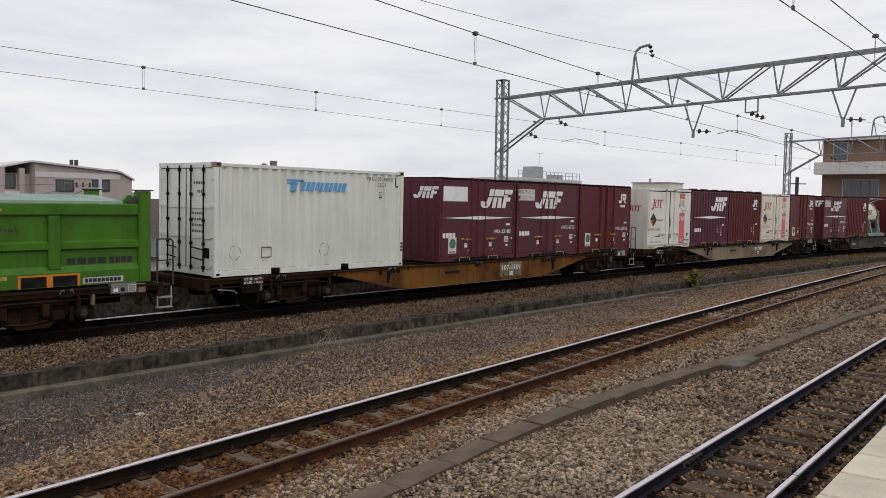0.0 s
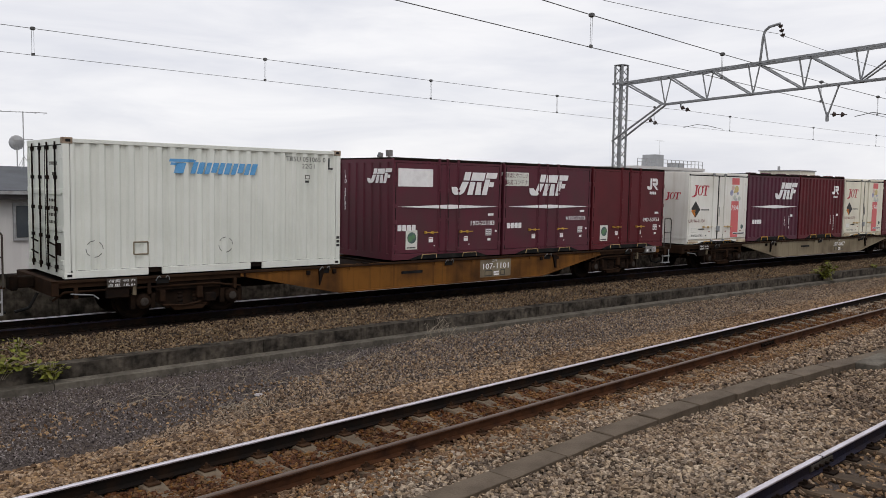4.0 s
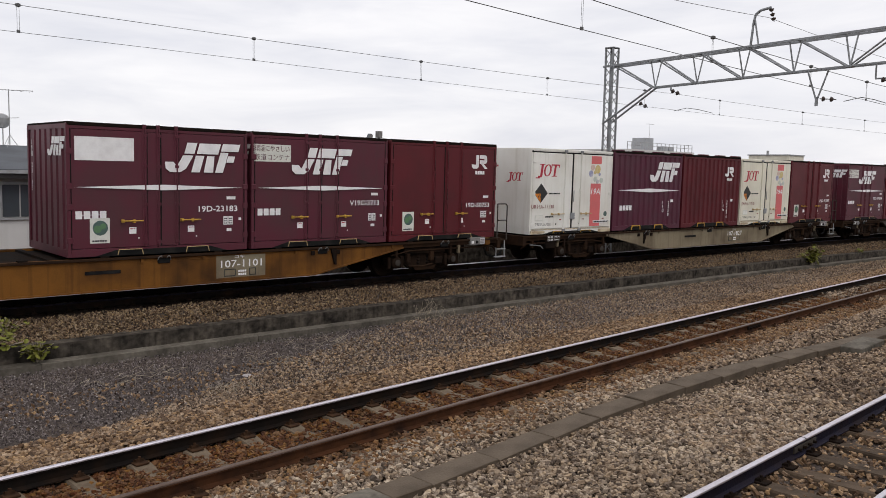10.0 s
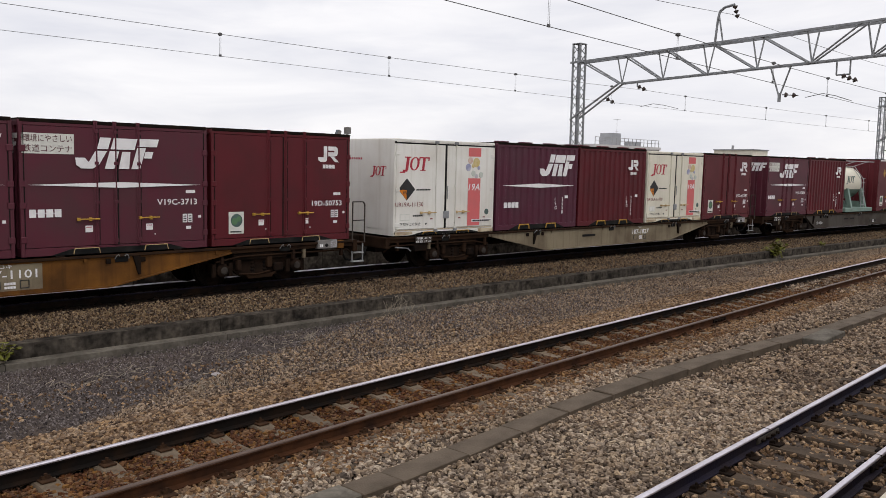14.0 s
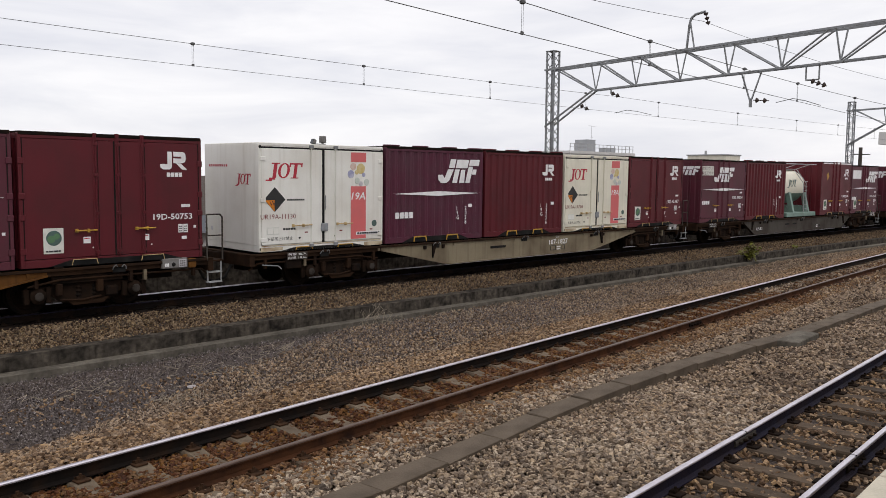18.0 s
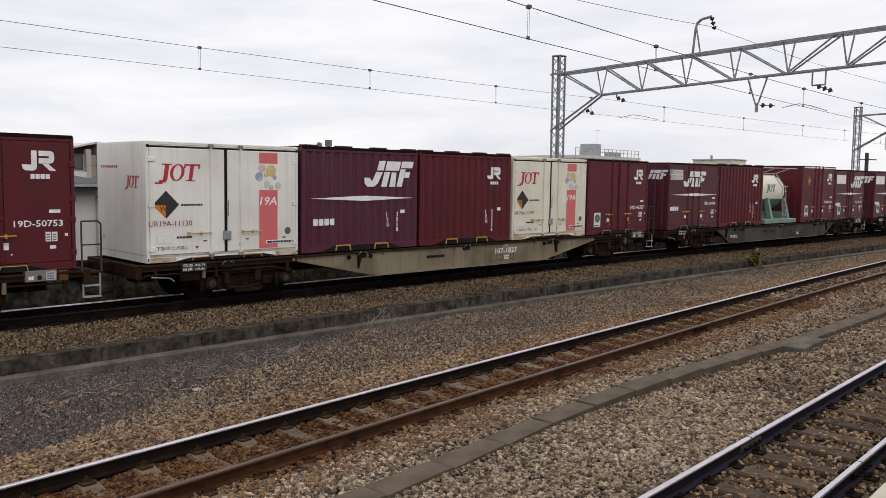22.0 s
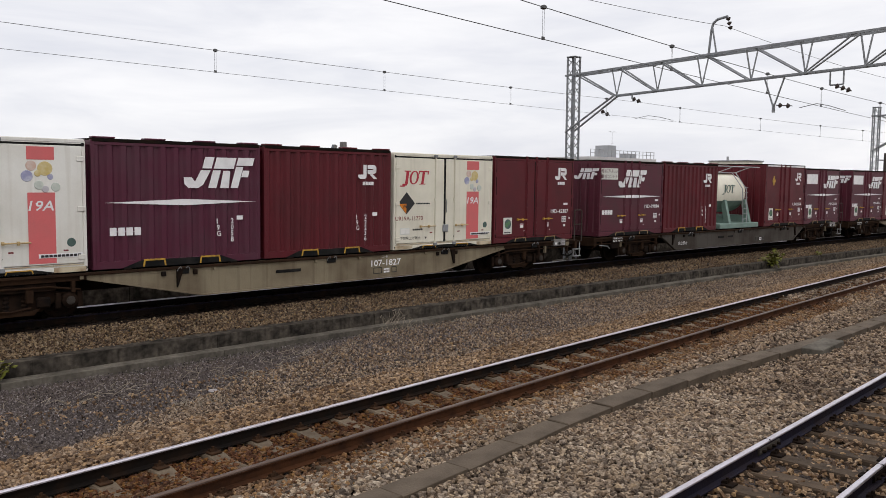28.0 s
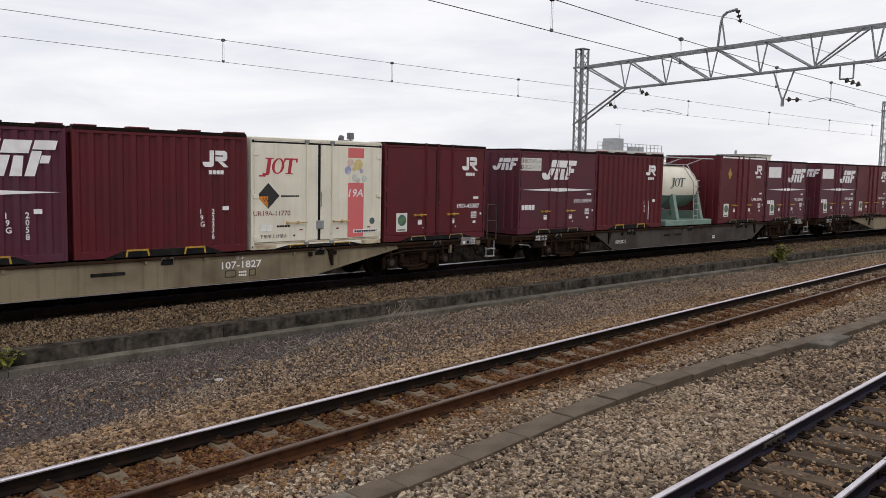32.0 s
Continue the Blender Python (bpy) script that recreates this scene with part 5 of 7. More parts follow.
            box(bm, -L / 2 + 0.006, -L / 2 + 0.0125, yy - 0.5 * w / n, yy, z0 + 0.015, z0 + hh - 0.01)
        part("lettering", bm, "slate", c)
    part("data_plate", box(B(), -L / 2 + 0.004, -L / 2 + 0.0125, -1.0, -0.72, 0.42, 0.66), "grime", c)
    # emblem and numbers on the long side
    y = -h + 0.0125
    X = lambda f: -L / 2 + f * L
    bm = B()
    z0, z1, s = 2.03, 2.28, 0.08
    strokes = [(0.318, 0.40, 0.92, 1.16), (0.345, 0.378, 0.0, 0.86), (0.325, 0.352, 0.66, 0.86), (0.385, 0.408, 0.92, 1.1)]
    for k, a in enumerate((0.403, 0.452, 0.50, 0.549, 0.598)):
        strokes += [(a, a + 0.017, 0.0, 0.94), (a + 0.022, a + 0.042, 0.12 * (k % 2), 0.94)]
    for a, b, f0, f1 in strokes:
        zz0, zz1 = z0 + f0 * (z1 - z0), z0 + f1 * (z1 - z0)
        flat(bm, [(X(a) + s * f0, zz0), (X(b) + s * f0, zz0), (X(b) + s * f1, zz1), (X(a) + s * f1, zz1)], y)
    part("emblem", bm, "blue", c, "blue slanted emblem")
    words(c, "TRSU 051065 0", X(0.765), 2.36, 0.105, "ink", y, 1.02)
    words(c, "22G1", X(0.832), 2.21, 0.10, "ink", y, 0.32)
    tag = plate(c, X(0.845), X(0.845) + 0.12, 1.97, 2.06, "slate", y, "sticker", "small outlined square mark")
    plate(tag, X(0.845) + 0.015, X(0.845) + 0.105, 1.985, 2.045, "pale", y - 0.004, "field")
    bars(c, X(0.845), 1.89, 0.11, 0.05, "ink", y, 2)
    part("hook_mark", flat(B(), [(X(0.945), 2.20), (X(0.965), 2.20), (X(0.965), 2.24), (X(0.951), 2.24), (X(0.951), 2.46), (X(0.945), 2.46)], y), "ink", c, "black painted hook mark")
    for x in (X(0.235),):
        bm = B()
        for k in range(4):
            rods(bm, [(x - 0.14, y - 0.006, 0.42), (x + 0.14, y - 0.006, 0.42), (x + 0.14, y - 0.006, 0.66), (x - 0.14, y - 0.006, 0.66), (x - 0.14, y - 0.006, 0.42)][k:k + 2], 0.014, 4)
        part("frame_mark", bm, "khaki", c, "square mark outlined in dull yellow")
    for x in (X(0.09), X(0.53)):
        bm = B()
        for k in range(0, 12):
            if k % 3 == 2:
                continue
            a, b = 2 * math.pi * k / 12, 2 * math.pi * (k + 0.9) / 12
            rod(bm, (x + 0.16 * math.cos(a), y - 0.003, 0.55 + 0.16 * math.sin(a)), (x + 0.16 * math.cos(b), y - 0.003, 0.55 + 0.16 * math.sin(b)), 0.006, 4)
        part("circle_mark", bm, "ink", c)
    bm = B()
    for k in range(3):
        box(bm, L / 2 - 0.1, L / 2 - 0.02, -h - 0.004, -h, 0.42 + 0.09 * k, 0.48 + 0.09 * k)
    part("lettering", bm, "ink", c)
    return c


def green_container():
    """Open-topped green waste container under a pale cover."""
    c = thing("bulk_container", "green steel open-top bulk container under a pale green cover", "container", "containers on the train")
    L, h, Ht = 6.0, 1.22, 1.66
    part("body", box(B(), -L / 2 + 0.1, L / 2 - 0.28, -h + 0.075, h - 0.075, 0.28, Ht - 0.12), "green", c)
    part("top_rail", box(B(), -L / 2 + 0.1, L / 2 - 0.28, -h + 0.004, -h + 0.09, Ht - 0.24, Ht, 0.02), "green", c)
    bm = B()
    extrude(bm, [(-h + 0.07, 0.72), (-h + 0.004, 0.76), (-h + 0.004, 0.88), (-h + 0.07, 0.92)], 0, -L / 2 + 0.1, L / 2 - 0.285)
    part("side_rib", bm, "green", c)
    bm = B()
    extrude(bm, [(-h + 0.07, 0.42), (-h - 0.004, 0.30), (-h - 0.004, 0.02), (-h + 0.07, 0.02)], 0, -L / 2 + 0.1, L / 2 - 0.285)
    part("base_rail", bm, "green", c)
    for x in (-2.75, -0.95, 0.95):
        part("side_post", box(B(), x - 0.12, x + 0.12, -h + 0.0, -h + 0.074, 0.36, Ht - 0.245, 0.015), "green", c)
    for sy in (-1, 1):
        part("end_post", box(B(), L / 2 - 0.28, L / 2, min(sy * h, sy * (h - 0.22)), max(sy * h, sy * (h - 0.22)), 0.0, Ht + 0.27, 0.02), "green", c)
        part("post_cap", box(B(), L / 2 - 0.31, L / 2 + 0.04, min(sy * (h + 0.02), sy * (h - 0.24)), max(sy * (h + 0.02), sy * (h - 0.24)), Ht + 0.272, Ht + 0.30), "slate", c)
    part("end_beam", box(B(), L / 2 - 0.2, L / 2 - 0.02, -h + 0.22, h - 0.22, Ht - 0.5, Ht - 0.2, 0.02), "green", c)
    bm = B()
    extrude(bm, [(-h + 0.03, Ht + 0.005), (h - 0.03, Ht + 0.005), (h - 0.06, Ht + 0.05), (0.0, Ht + 0.17), (-h + 0.06, Ht + 0.05)], 0, -L / 2 + 0.15, L / 2 - 0.62)
    part("cover", bm, "tankgreen", c, "pale green sloping cover")
    for k, (px, pz, r) in enumerate(((L / 2 - 0.44, Ht + 0.02, 0.07), (L / 2 - 0.36, Ht + 0.1, 0.06))):
        part("latch_wheel", lathe(B(), [(-0.03, r), (0.03, r)], 1, 10, (px, -h + 0.05, pz)), "slate", c, "dark latch wheel")
    bm = B()
    rods(bm, [(L / 2 - 0.52, -h + 0.05, Ht - 0.1), (L / 2 - 0.45, -h + 0.05, Ht + 0.08), (L / 2 - 0.36, -h + 0.05, Ht - 0.04)], 0.025)
    part("latch", bm, "slate", c, "dark latch lever")
    bm = B()
    extrude(bm, [(L / 2 - 0.62, Ht), (L / 2 - 0.40, Ht), (L / 2 - 0.36, Ht + 0.18), (L / 2 - 0.45, Ht + 0.18)], 1, -h + 0.14, -h + 0.24)
    part("bracket", bm, "green", c)
    for a, b in ((0.30, 0.78), (0.90, 1.38)):
        part("fork_pocket", box(B(), a, b, -h - 0.008, -h - 0.005, 0.03, 0.235), "black", c, "dark fork pocket opening")
    bm = B()
    for a, b, e, d in ((0.24, 1.44, 0.235, 0.27), (0.24, 0.29, 0.02, 0.235), (0.78, 0.90, 0.02, 0.235), (1.39, 1.44, 0.02, 0.235)):
        box(bm, a, b, -h - 0.02, -h - 0.003, e, d)
    part("pocket_rim", bm, "orange", c, "orange fork pocket rim")
    bars(c, 1.22, 0.44, 0.85, 0.13, "ink", -h + 0.0745, 4)
    bars(c, 2.1, 0.44, 0.52, 0.13, "ink", -h + 0.0745, 4)
    words(c, "our planet", -0.75, 1.08, 0.12, "ink", -h + 0.0745, 1.05)
    sg = plate(c, 1.5, 2.36, 0.05, 0.17, "sticker", -h - 0.004, "sign", "pale lettered sign")
    bars(sg, 1.54, 0.07, 0.78, 0.08, "ink", -h - 0.008, 9)
    plate(c, -0.15, 0.05, 0.2, 0.27, "yellow", -h - 0.004, "sticker", "small faded sticker")
    plate(c, -0.2, -0.02, 1.5, 1.56, "yellow", -h + 0.004, "sticker", "small faded sticker")
    return c


def tank_container():
    """Horizontal tank on a pale green cradle."""
    c = thing("tank_container", "pale tank container on a green cradle", "container", "containers on the train")
    prof = [(-1.55, 0.1), (-1.52, 0.36), (-1.44, 0.6), (-1.28, 0.74), (-1.08, 0.81), (-0.95, 0.82), (0.85, 0.82), (0.98, 0.81), (1.18, 0.74), (1.34, 0.6), (1.42, 0.36), (1.45, 0.1)]
    for name, mat, lower, label in (("upper_shell", "cream", False, "white upper half of the tank"), ("lower_shell", "tankshell", True, "green lower part of the tank")):
        bm = lathe(B(), prof, 0, 32, (0, 0, 1.42))
        gone = [f for f in bm.faces if (f.calc_center_median().z < 1.12) != lower]
        bmesh.ops.delete(bm, geom=gone, context="FACES")
        part(name, bm, mat, c, label, smooth=True)
    part("base_frame", box(B(), -1.6, 1.55, -1.2, 1.2, 0.0, 0.2, 0.02), "tankgreen", c, "pale green steel base frame")
    for x in (-0.6, 1.05):
        bm = B()
        for sy in (-1, 1):
            extrude(bm, [(sy * 1.08, 0.18), (sy * 0.86, 0.18), (sy * 0.70, 0.95), (sy * 0.78, 1.15), (sy * 0.84, 1.15)][::sy], 0, x - 0.09, x + 0.09)
        extrude(bm, [(-0.9, 0.16), (0.9, 0.16), (0.7, 0.5), (-0.7, 0.5)], 0, x - 0.06, x + 0.06)
        part("cradle", bm, "tankgreen", c, "green cradle leg")
    bm = B()
    box(bm, -0.5, 1.0, -0.35, 0.35, 2.25, 2.28)
    for sy in (-0.35, 0.35):
        rods(bm, [(-1.7, sy * 3, 2.5), (1.7, sy * 3, 2.5)], 0.025, 5)
        for x in (-0.45, 0.95):
            rods(bm, [(x, sy, 2.26), (x, sy * 3, 2.5)], 0.02, 5)
    part("walkway", bm, "pipe", c)
    bm = B()
    for x in (0.45, 0.75):
        rods(bm, [(x, -1.08, 0.1), (x, -1.0, 1.6), (x, -0.5, 2.26)], 0.02, 5)
    for k in range(7):
        z = 0.35 + 0.22 * k
        rod(bm, (0.45, -1.08, z), (0.75, -1.08, z), 0.013, 5)
    part("ladder", bm, "pipe", c, "steel ladder")
    bm = B()
    for pts in red_strokes(-0.85, 1.42, 0.95, 0.34):
        flat(bm, pts, -0.815)
    part("emblem", bm, "teal", c, "dark green slanted emblem")
    return c


def hazard_container():
    c = door_container("brick", "dark red steel container with a small diamond placard", "UM20A", "none", emblem="mark", Ht=2.66)
    y = -HALF + 0.004
    cx, cz, r = -1.1, 1.95, 0.22
    part("diamond", flat(B(), [(cx - r * 0.7, cz), (cx, cz - r), (cx + r * 0.7, cz), (cx, cz + r)], y - 0.002), "yellow", c, "yellow and black diamond placard")
    for a, b in ((-1.7, -0.5), (-0.4, 1.75)):
        part("roof_stripe", box(B(), a, b, -HALF - 0.006, -HALF - 0.001, 2.56, 2.62), "mark", c, "white roof edge stripe")
    return c


def wagon(mat, label, number, x_number=1.6, rear=(5.8, 3.4), front=(6.25, 3.6)):
    """Low container wagon: deep fish-belly sills, two bogies, end steps and couplers. x = 0 at its middle, z = 0 at rail top."""
    w = thing("container_wagon", label, "wagon", "wagons of the train")
    for sy in (-1, 1):
        y0, y1 = sorted((sy * 1.20, sy * 1.12))
        sill = [(-rear[0], 0.98), (front[0], 0.98), (front[0], 0.84), (front[1], 0.33), (-rear[1], 0.33), (-rear[0], 0.84)]
        s = part("side_sill", extrude(B(), sill, 1, y0, y1), mat, w)
        for a, b in ((-9.75, -rear[0] - 0.002), (front[0] + 0.002, 9.75)):
            part("end_sill", box(B(), a, b, y0, y1, 0.84, 0.98), "rust", w, "rusty end sill")
        yy = sy * 1.20
        bm = B()
        box(bm, -9.75, 9.75, min(yy, yy + sy * 0.05), max(yy, yy + sy * 0.05), 0.93, 0.985, 0.008)
        part("top_flange", bm, "rust", s, "rusty top flange")
        bm = B()
        e = sorted((yy, yy + sy * 0.04))
        box(bm, -rear[1], front[1], e[0], e[1], 0.33, 0.36)
        for a, (e0, e1) in ((-1, rear), (1, front)):
            extrude(bm, [(a * e1, 0.33), (a * e0, 0.84), (a * e0, 0.87), (a * e1, 0.36)][::a], 1, e[0], e[1])
        part("bottom_flange", bm, mat, s)
        if sy < 0:
            for a, (e0, e1) in ((-1, rear), (1, front)):
                xa = a * (0.2 * e0 + 0.8 * e1)
                part("stiffener", extrude(B(), [(xa - 0.09, 0.93), (xa + 0.06, 0.93), (xa + 0.07 * a, 0.55), (xa - 0.03 + 0.05 * a, 0.55)], 1, -1.25, -1.2), "grime", s, "dark stiffener bracket")
                for k in (1.55, 2.25):
                    part("lug", box(B(), a * k * 1.0 + 2.0 * a - 0.05, a * k + 2.0 * a + 0.05, -1.245, -1.2, 0.80, 0.90, 0.01), "grime", s, "dark lashing lug")
            for a in (-5.9, -3.1, -0.45, 0.85, 3.1, 5.9):
                part("deck_bracket", box(B(), a - 0.03, a + 0.03, -1.235, -1.2, 0.86, 0.94), mat, s)
            for a, b in (((-1.55, -0.87),) if mat != "slate" else ((-1.7, -1.3), (-0.95, -0.55))):
                part("slot", box(B(), a, b, -1.206, -1.199, 0.67, 0.74, 0.01), "black", s, "dark oblong slot")
    part("deck", box(B(), -9.7, 9.7, -1.115, 1.115, 0.86, 0.94), "grime", w, "grimy deck frame")
    part("center_beam", box(B(), -9.3, 9.3, -0.22, 0.22, 0.5, 0.86), "grime", w)
    for k in range(14):
        x = -9.1 + k * 1.4
        part("cross_member", box(B(), x - 0.06, x + 0.06, -1.11, 1.11, 0.94, 0.985), "grime", w)
    for k in range(10):
        x = (-8.62, -6.26, -4.80, -2.44, -0.98, 1.38, 2.84, 5.20, 6.66, 9.02)[k] - 0.2
        bm = B()
        box(bm, x - 0.09, x + 0.09, -1.24, -1.12, 0.985, 1.018, 0.006)
        part("twist_lock", bm, "grime", w, "container clamp")
    for k in (-7.64, -3.82, 0.0, 3.82, 7.64):
        for a, u in ((-0.1, -1), (0.08, 1)):
            bm = B()
            rods(bm, [(k + a + 0.05 * u, -1.25, 0.89), (k + a + 0.03 * u, -1.28, 0.95), (k + a - 0.01 * u, -1.29, 0.985), (k + a - 0.04 * u, -1.27, 0.94)], 0.009, 5)
            part("latch_hook", bm, "steel", w, "bent steel latch hook")
        # Black box on the sill paints the shade of the hooks' recess.
        part("latch_recess", box(B(), k - 0.13, k + 0.13, -1.225, -1.2, 0.82, 0.925, 0.006), "black", w)
    # ends: buffers beam, coupler, step ladder, handrail
    for e in (-1, 1):
        part("end_beam", box(B(), min(e * 9.75, e * 9.62), max(e * 9.75, e * 9.62), -1.25, 1.25, 0.70, 0.985, 0.01), "rust", w)
        bm = B()
        box(bm, min(e * 9.75, e * 10.1), max(e * 9.75, e * 10.1), -0.11, 0.11, 0.76, 0.98, 0.02)
        box(bm, min(e * 10.05, e * 10.2), max(e * 10.05, e * 10.2), -0.17, 0.17, 0.72, 1.02, 0.03)
        part("coupler", bm, "grime", w)
        bm = B()
        rods(bm, [(e * 9.8, -0.5, 0.7), (e * 9.95, -0.5, 0.42), (e * 10.2, -0.5, 0.36)], 0.03, 6)
        part("brake_hose", bm, "black", w)
    bm = B()
    for x in (9.64, 9.97):
        rods(bm, [(x, -1.18, 0.90), (x, -1.18, 0.42)], 0.018, 6)
    for z in (0.44, 0.66):
        box(bm, 9.64, 9.97, -1.24, -1.1, z - 0.012, z + 0.012)
    part("step", bm, "pipe", w, "pale steel step ladder")
    bm = B()
    box(bm, 9.755, 10.02, -1.22, 0.2, 0.90, 0.93)
    part("end_platform", bm, "rust", w)
    bm = B()
    rods(bm, [(9.6, -1.235, 0.93), (9.6, -1.235, 1.93), (9.92, -1.235, 1.93), (9.98, -1.235, 1.87), (9.98, -1.235, 0.93)], 0.018, 6)
    rod(bm, (9.6, -1.235, 1.47), (9.98, -1.235, 1.47), 0.015, 6)
    part("handrail", bm, "slate", w, "dark tubular handrail")
    # writing
    pl = plate(w, x_number - 0.45, x_number + 0.72, 0.42, 0.90, "slate" if mat == "slate" else "khaki", -1.2, "number_panel", "", 0.003)
    if number:
        words(pl, number, x_number - 0.35, 0.64, 0.16, "mark", -1.204, 0.98, bold=0.01)
        words(pl, "\u30b3\u30ad", x_number - 0.02, 0.835, 0.07, "mark", -1.204, 0.22)
    for a in (-0.27, 0.33):
        bm = B()
        for (p, q) in (((0, 0), (1, 0)), ((1, 0), (1, 1)), ((1, 1), (0, 1)), ((0, 1), (0, 0))):
            wd = 0.26 if a < 0 else 0.15
            rod(bm, (x_number + a + p[0] * wd, -1.208, 0.46 + 0.14 * p[1]), (x_number + a + q[0] * wd, -1.208, 0.46 + 0.14 * q[1]), 0.009, 4)
        part("outline_mark", bm, "ink", pl)
    for z in (0.46, 0.53):
        bars(pl, x_number + 0.06, z, 0.2, 0.045, "mark", -1.204, 4)
    pl = plate(w, -8.75, -8.17, 0.80, 0.975, "slate", -1.252, "weight_panel", "small grey panel with white writing")
    words(pl, "\u8377\u91cd 40.7t", -8.72, 0.90, 0.06, "mark", -1.256, 0.52)
    words(pl, "\u81ea\u91cd 18.6t", -8.72, 0.815, 0.06, "mark", -1.256, 0.52)
    if mat == "slate":
        words(w, "\u7a81\u653e\u7981\u6b62", -4.6, 0.52, 0.13, "mark", -1.2, 0.62)
    bb = part("brake_box", box(B(), 8.55, 9.12, -1.262, -1.12, 0.82, 1.03, 0.012), "greybox", w, "grey brake control box")
    bars(bb, 8.60, 0.86, 0.10, 0.07, "mark", -1.262, 2)
    part("valve_knob", lathe(B(), [(-0.03, 0.03), (0.0, 0.045)], 1, 10, (8.80, -1.262, 0.90)), "black", bb, "black valve knob")
    fr = plate(bb, 8.92, 9.09, 0.84, 1.0, "sticker", -1.262, "label_plate", "pale framed label plate")
    for k in range(3):
        bars(fr, 8.935, 0.855 + 0.047 * k, 0.14, 0.032, "greybox", -1.266, 3)
    part("side_lamp_bracket", box(B(), 9.16, 9.34, -1.24, -1.12, 0.80, 1.0, 0.015), "ochre" if mat == "ochre" else "khaki", w, "small painted bracket box")
    # pipes, hangers and boxes under the ends
    for e in (-1, 1):
        part("brake_pipe", rods(B(), [(e * 5.9, -1.16, 0.66), (e * 6.5, -1.16, 0.755), (e * 9.5, -1.16, 0.755), (e * 9.7, -1.1, 0.6)], 0.022, 6), "rust", w, "rusty brake pipe")
        for a in (6.05, 7.9, 8.2, 9.3):
            part("hanger", box(B(), e * a - 0.035, e * a + 0.035, -1.21, -1.13, 0.62, 0.835, 0.008), "khaki" if a == 8.2 else "rust", w)
        part("bogie_beam", box(B(), e * 7.05 - 0.7, e * 7.05 + 0.7, -1.14, -1.08, 0.66, 0.83, 0.02), "bogie", w)
    part("release_box", box(B(), -8.75, -8.3, -1.215, -1.1, 0.58, 0.8, 0.02), "grime", w, "grimy valve box")
    part("release_lever", rods(B(), [(-9.4, -1.2, 0.72), (-9.0, -1.24, 0.68), (-8.9, -1.24, 0.6)], 0.014, 5), "steel", w)
    for ob in w.children:
        ob.location.z -= DROP
    # bogies
    for bx in (-7.05, 7.05):
        bm = B()
        for sy in (-1, 1):
            a, b = sorted((sy * 0.93, sy * 1.05))
            extrude(bm, [(bx - 1.2, 0.34), (bx - 1.2, 0.52), (bx - 0.55, 0.60), (bx - 0.4, 0.66), (bx + 0.4, 0.66), (bx + 0.55, 0.60), (bx + 1.2, 0.52), (bx + 1.2, 0.34), (bx + 0.7, 0.40), (bx + 0.45, 0.22), (bx - 0.45, 0.22), (bx - 0.7, 0.40)], 1, a, b)
        box(bm, bx - 0.25, bx + 0.25, -0.93, 0.93, 0.42, 0.66)
        bogie = part("bogie", bm, "bogie", w, "grimy cast bogie")
        for sy in (-1, 1):
            for ax in (-0.95, 0.95):
                bm = B()
                lathe(bm, [(0.0, 0.16), (0.1, 0.15), (0.14, 0.09)] if sy > 0 else [(-0.14, 0.09), (-0.1, 0.15), (0.0, 0.16)], 1, 12, (bx + ax, sy * 1.05, 0.41))
                ab = part("axle_box", bm, "bogie", bogie)
                part("hub_cap", lathe(B(), [(sy * 0.142, 0.085), (sy * 0.155, 0.07), (sy * 0.158, 0.03)][::sy], 1, 12, (bx + ax, sy * 1.05, 0.41)), "axlecap", ab, "worn round axle cap")
                for k in (-1, 1):
                    part("pedestal", box(B(), bx + ax + k * 0.2 - 0.05, bx + ax + k * 0.2 + 0.05, min(sy * 1.03, sy * 1.12), max(sy * 1.03, sy * 1.12), 0.26, 0.56, 0.012), "bogie", ab)
            bm = B()
            for k in (-0.16, 0.16):
                lathe(bm, [(0.24 + 0.04 * q, 0.085 if q % 2 else 0.065) for q in range(9)], 2, 10, (bx + k, sy * 1.0, 0))
            part("spring", bm, "grime", bogie)
            bm = B()
            a, b = sorted((sy * 1.06, sy * 1.16))
            box(bm, bx - 0.62, bx - 0.50, a, b, 0.38, 0.62, 0.02)
            part("brake_gear", bm, "rust", bogie, "worn brake gear")
            part("damper", box(B(), bx + 0.16, bx + 0.30, a, b, 0.40, 0.66, 0.02), "rust", bogie, "brown damper casing")
            part("brake_rod", rods(B(), [(bx - 0.55, sy * 1.13, 0.30), (bx - 0.1, sy * 1.14, 0.27), (bx + 0.25, sy * 1.13, 0.32)], 0.022, 6), "rust", bogie, "rusty brake rod")
            part("spring_saddle", extrude(B(), [(bx - 0.42, 0.30), (bx - 0.3, 0.18), (bx + 0.3, 0.18), (bx + 0.42, 0.30), (bx + 0.3, 0.26), (bx - 0.3, 0.26)], 1, min(sy * 1.05, sy * 1.12), max(sy * 1.05, sy * 1.12)), "rust", bogie, "rusty curved spring saddle")
            part("brake_cylinder", box(B(), bx + 0.35, bx + 0.6, a, b, 0.3, 0.5, 0.03), "grime", bogie)
        for ax in (-0.95, 0.95):
            bm = B()
            for sy in (-1, 1):
                pr = [(0.0, 0.43), (0.03, 0.43), (0.035, 0.405), (0.125, 0.40), (0.125, 0.33), (0.08, 0.3), (0.08, 0.14), (0.13, 0.12)]
                lathe(bm, [(sy * (0.5 + a), r) for a, r in (pr if sy > 0 else pr[::-1])][::1], 1, 20, (0, 0, 0))
            rod(bm, (0, -1.0, 0), (0, 1.0, 0), 0.075, 10)
            for k in range(3):
                th = 2 * math.pi * k / 3
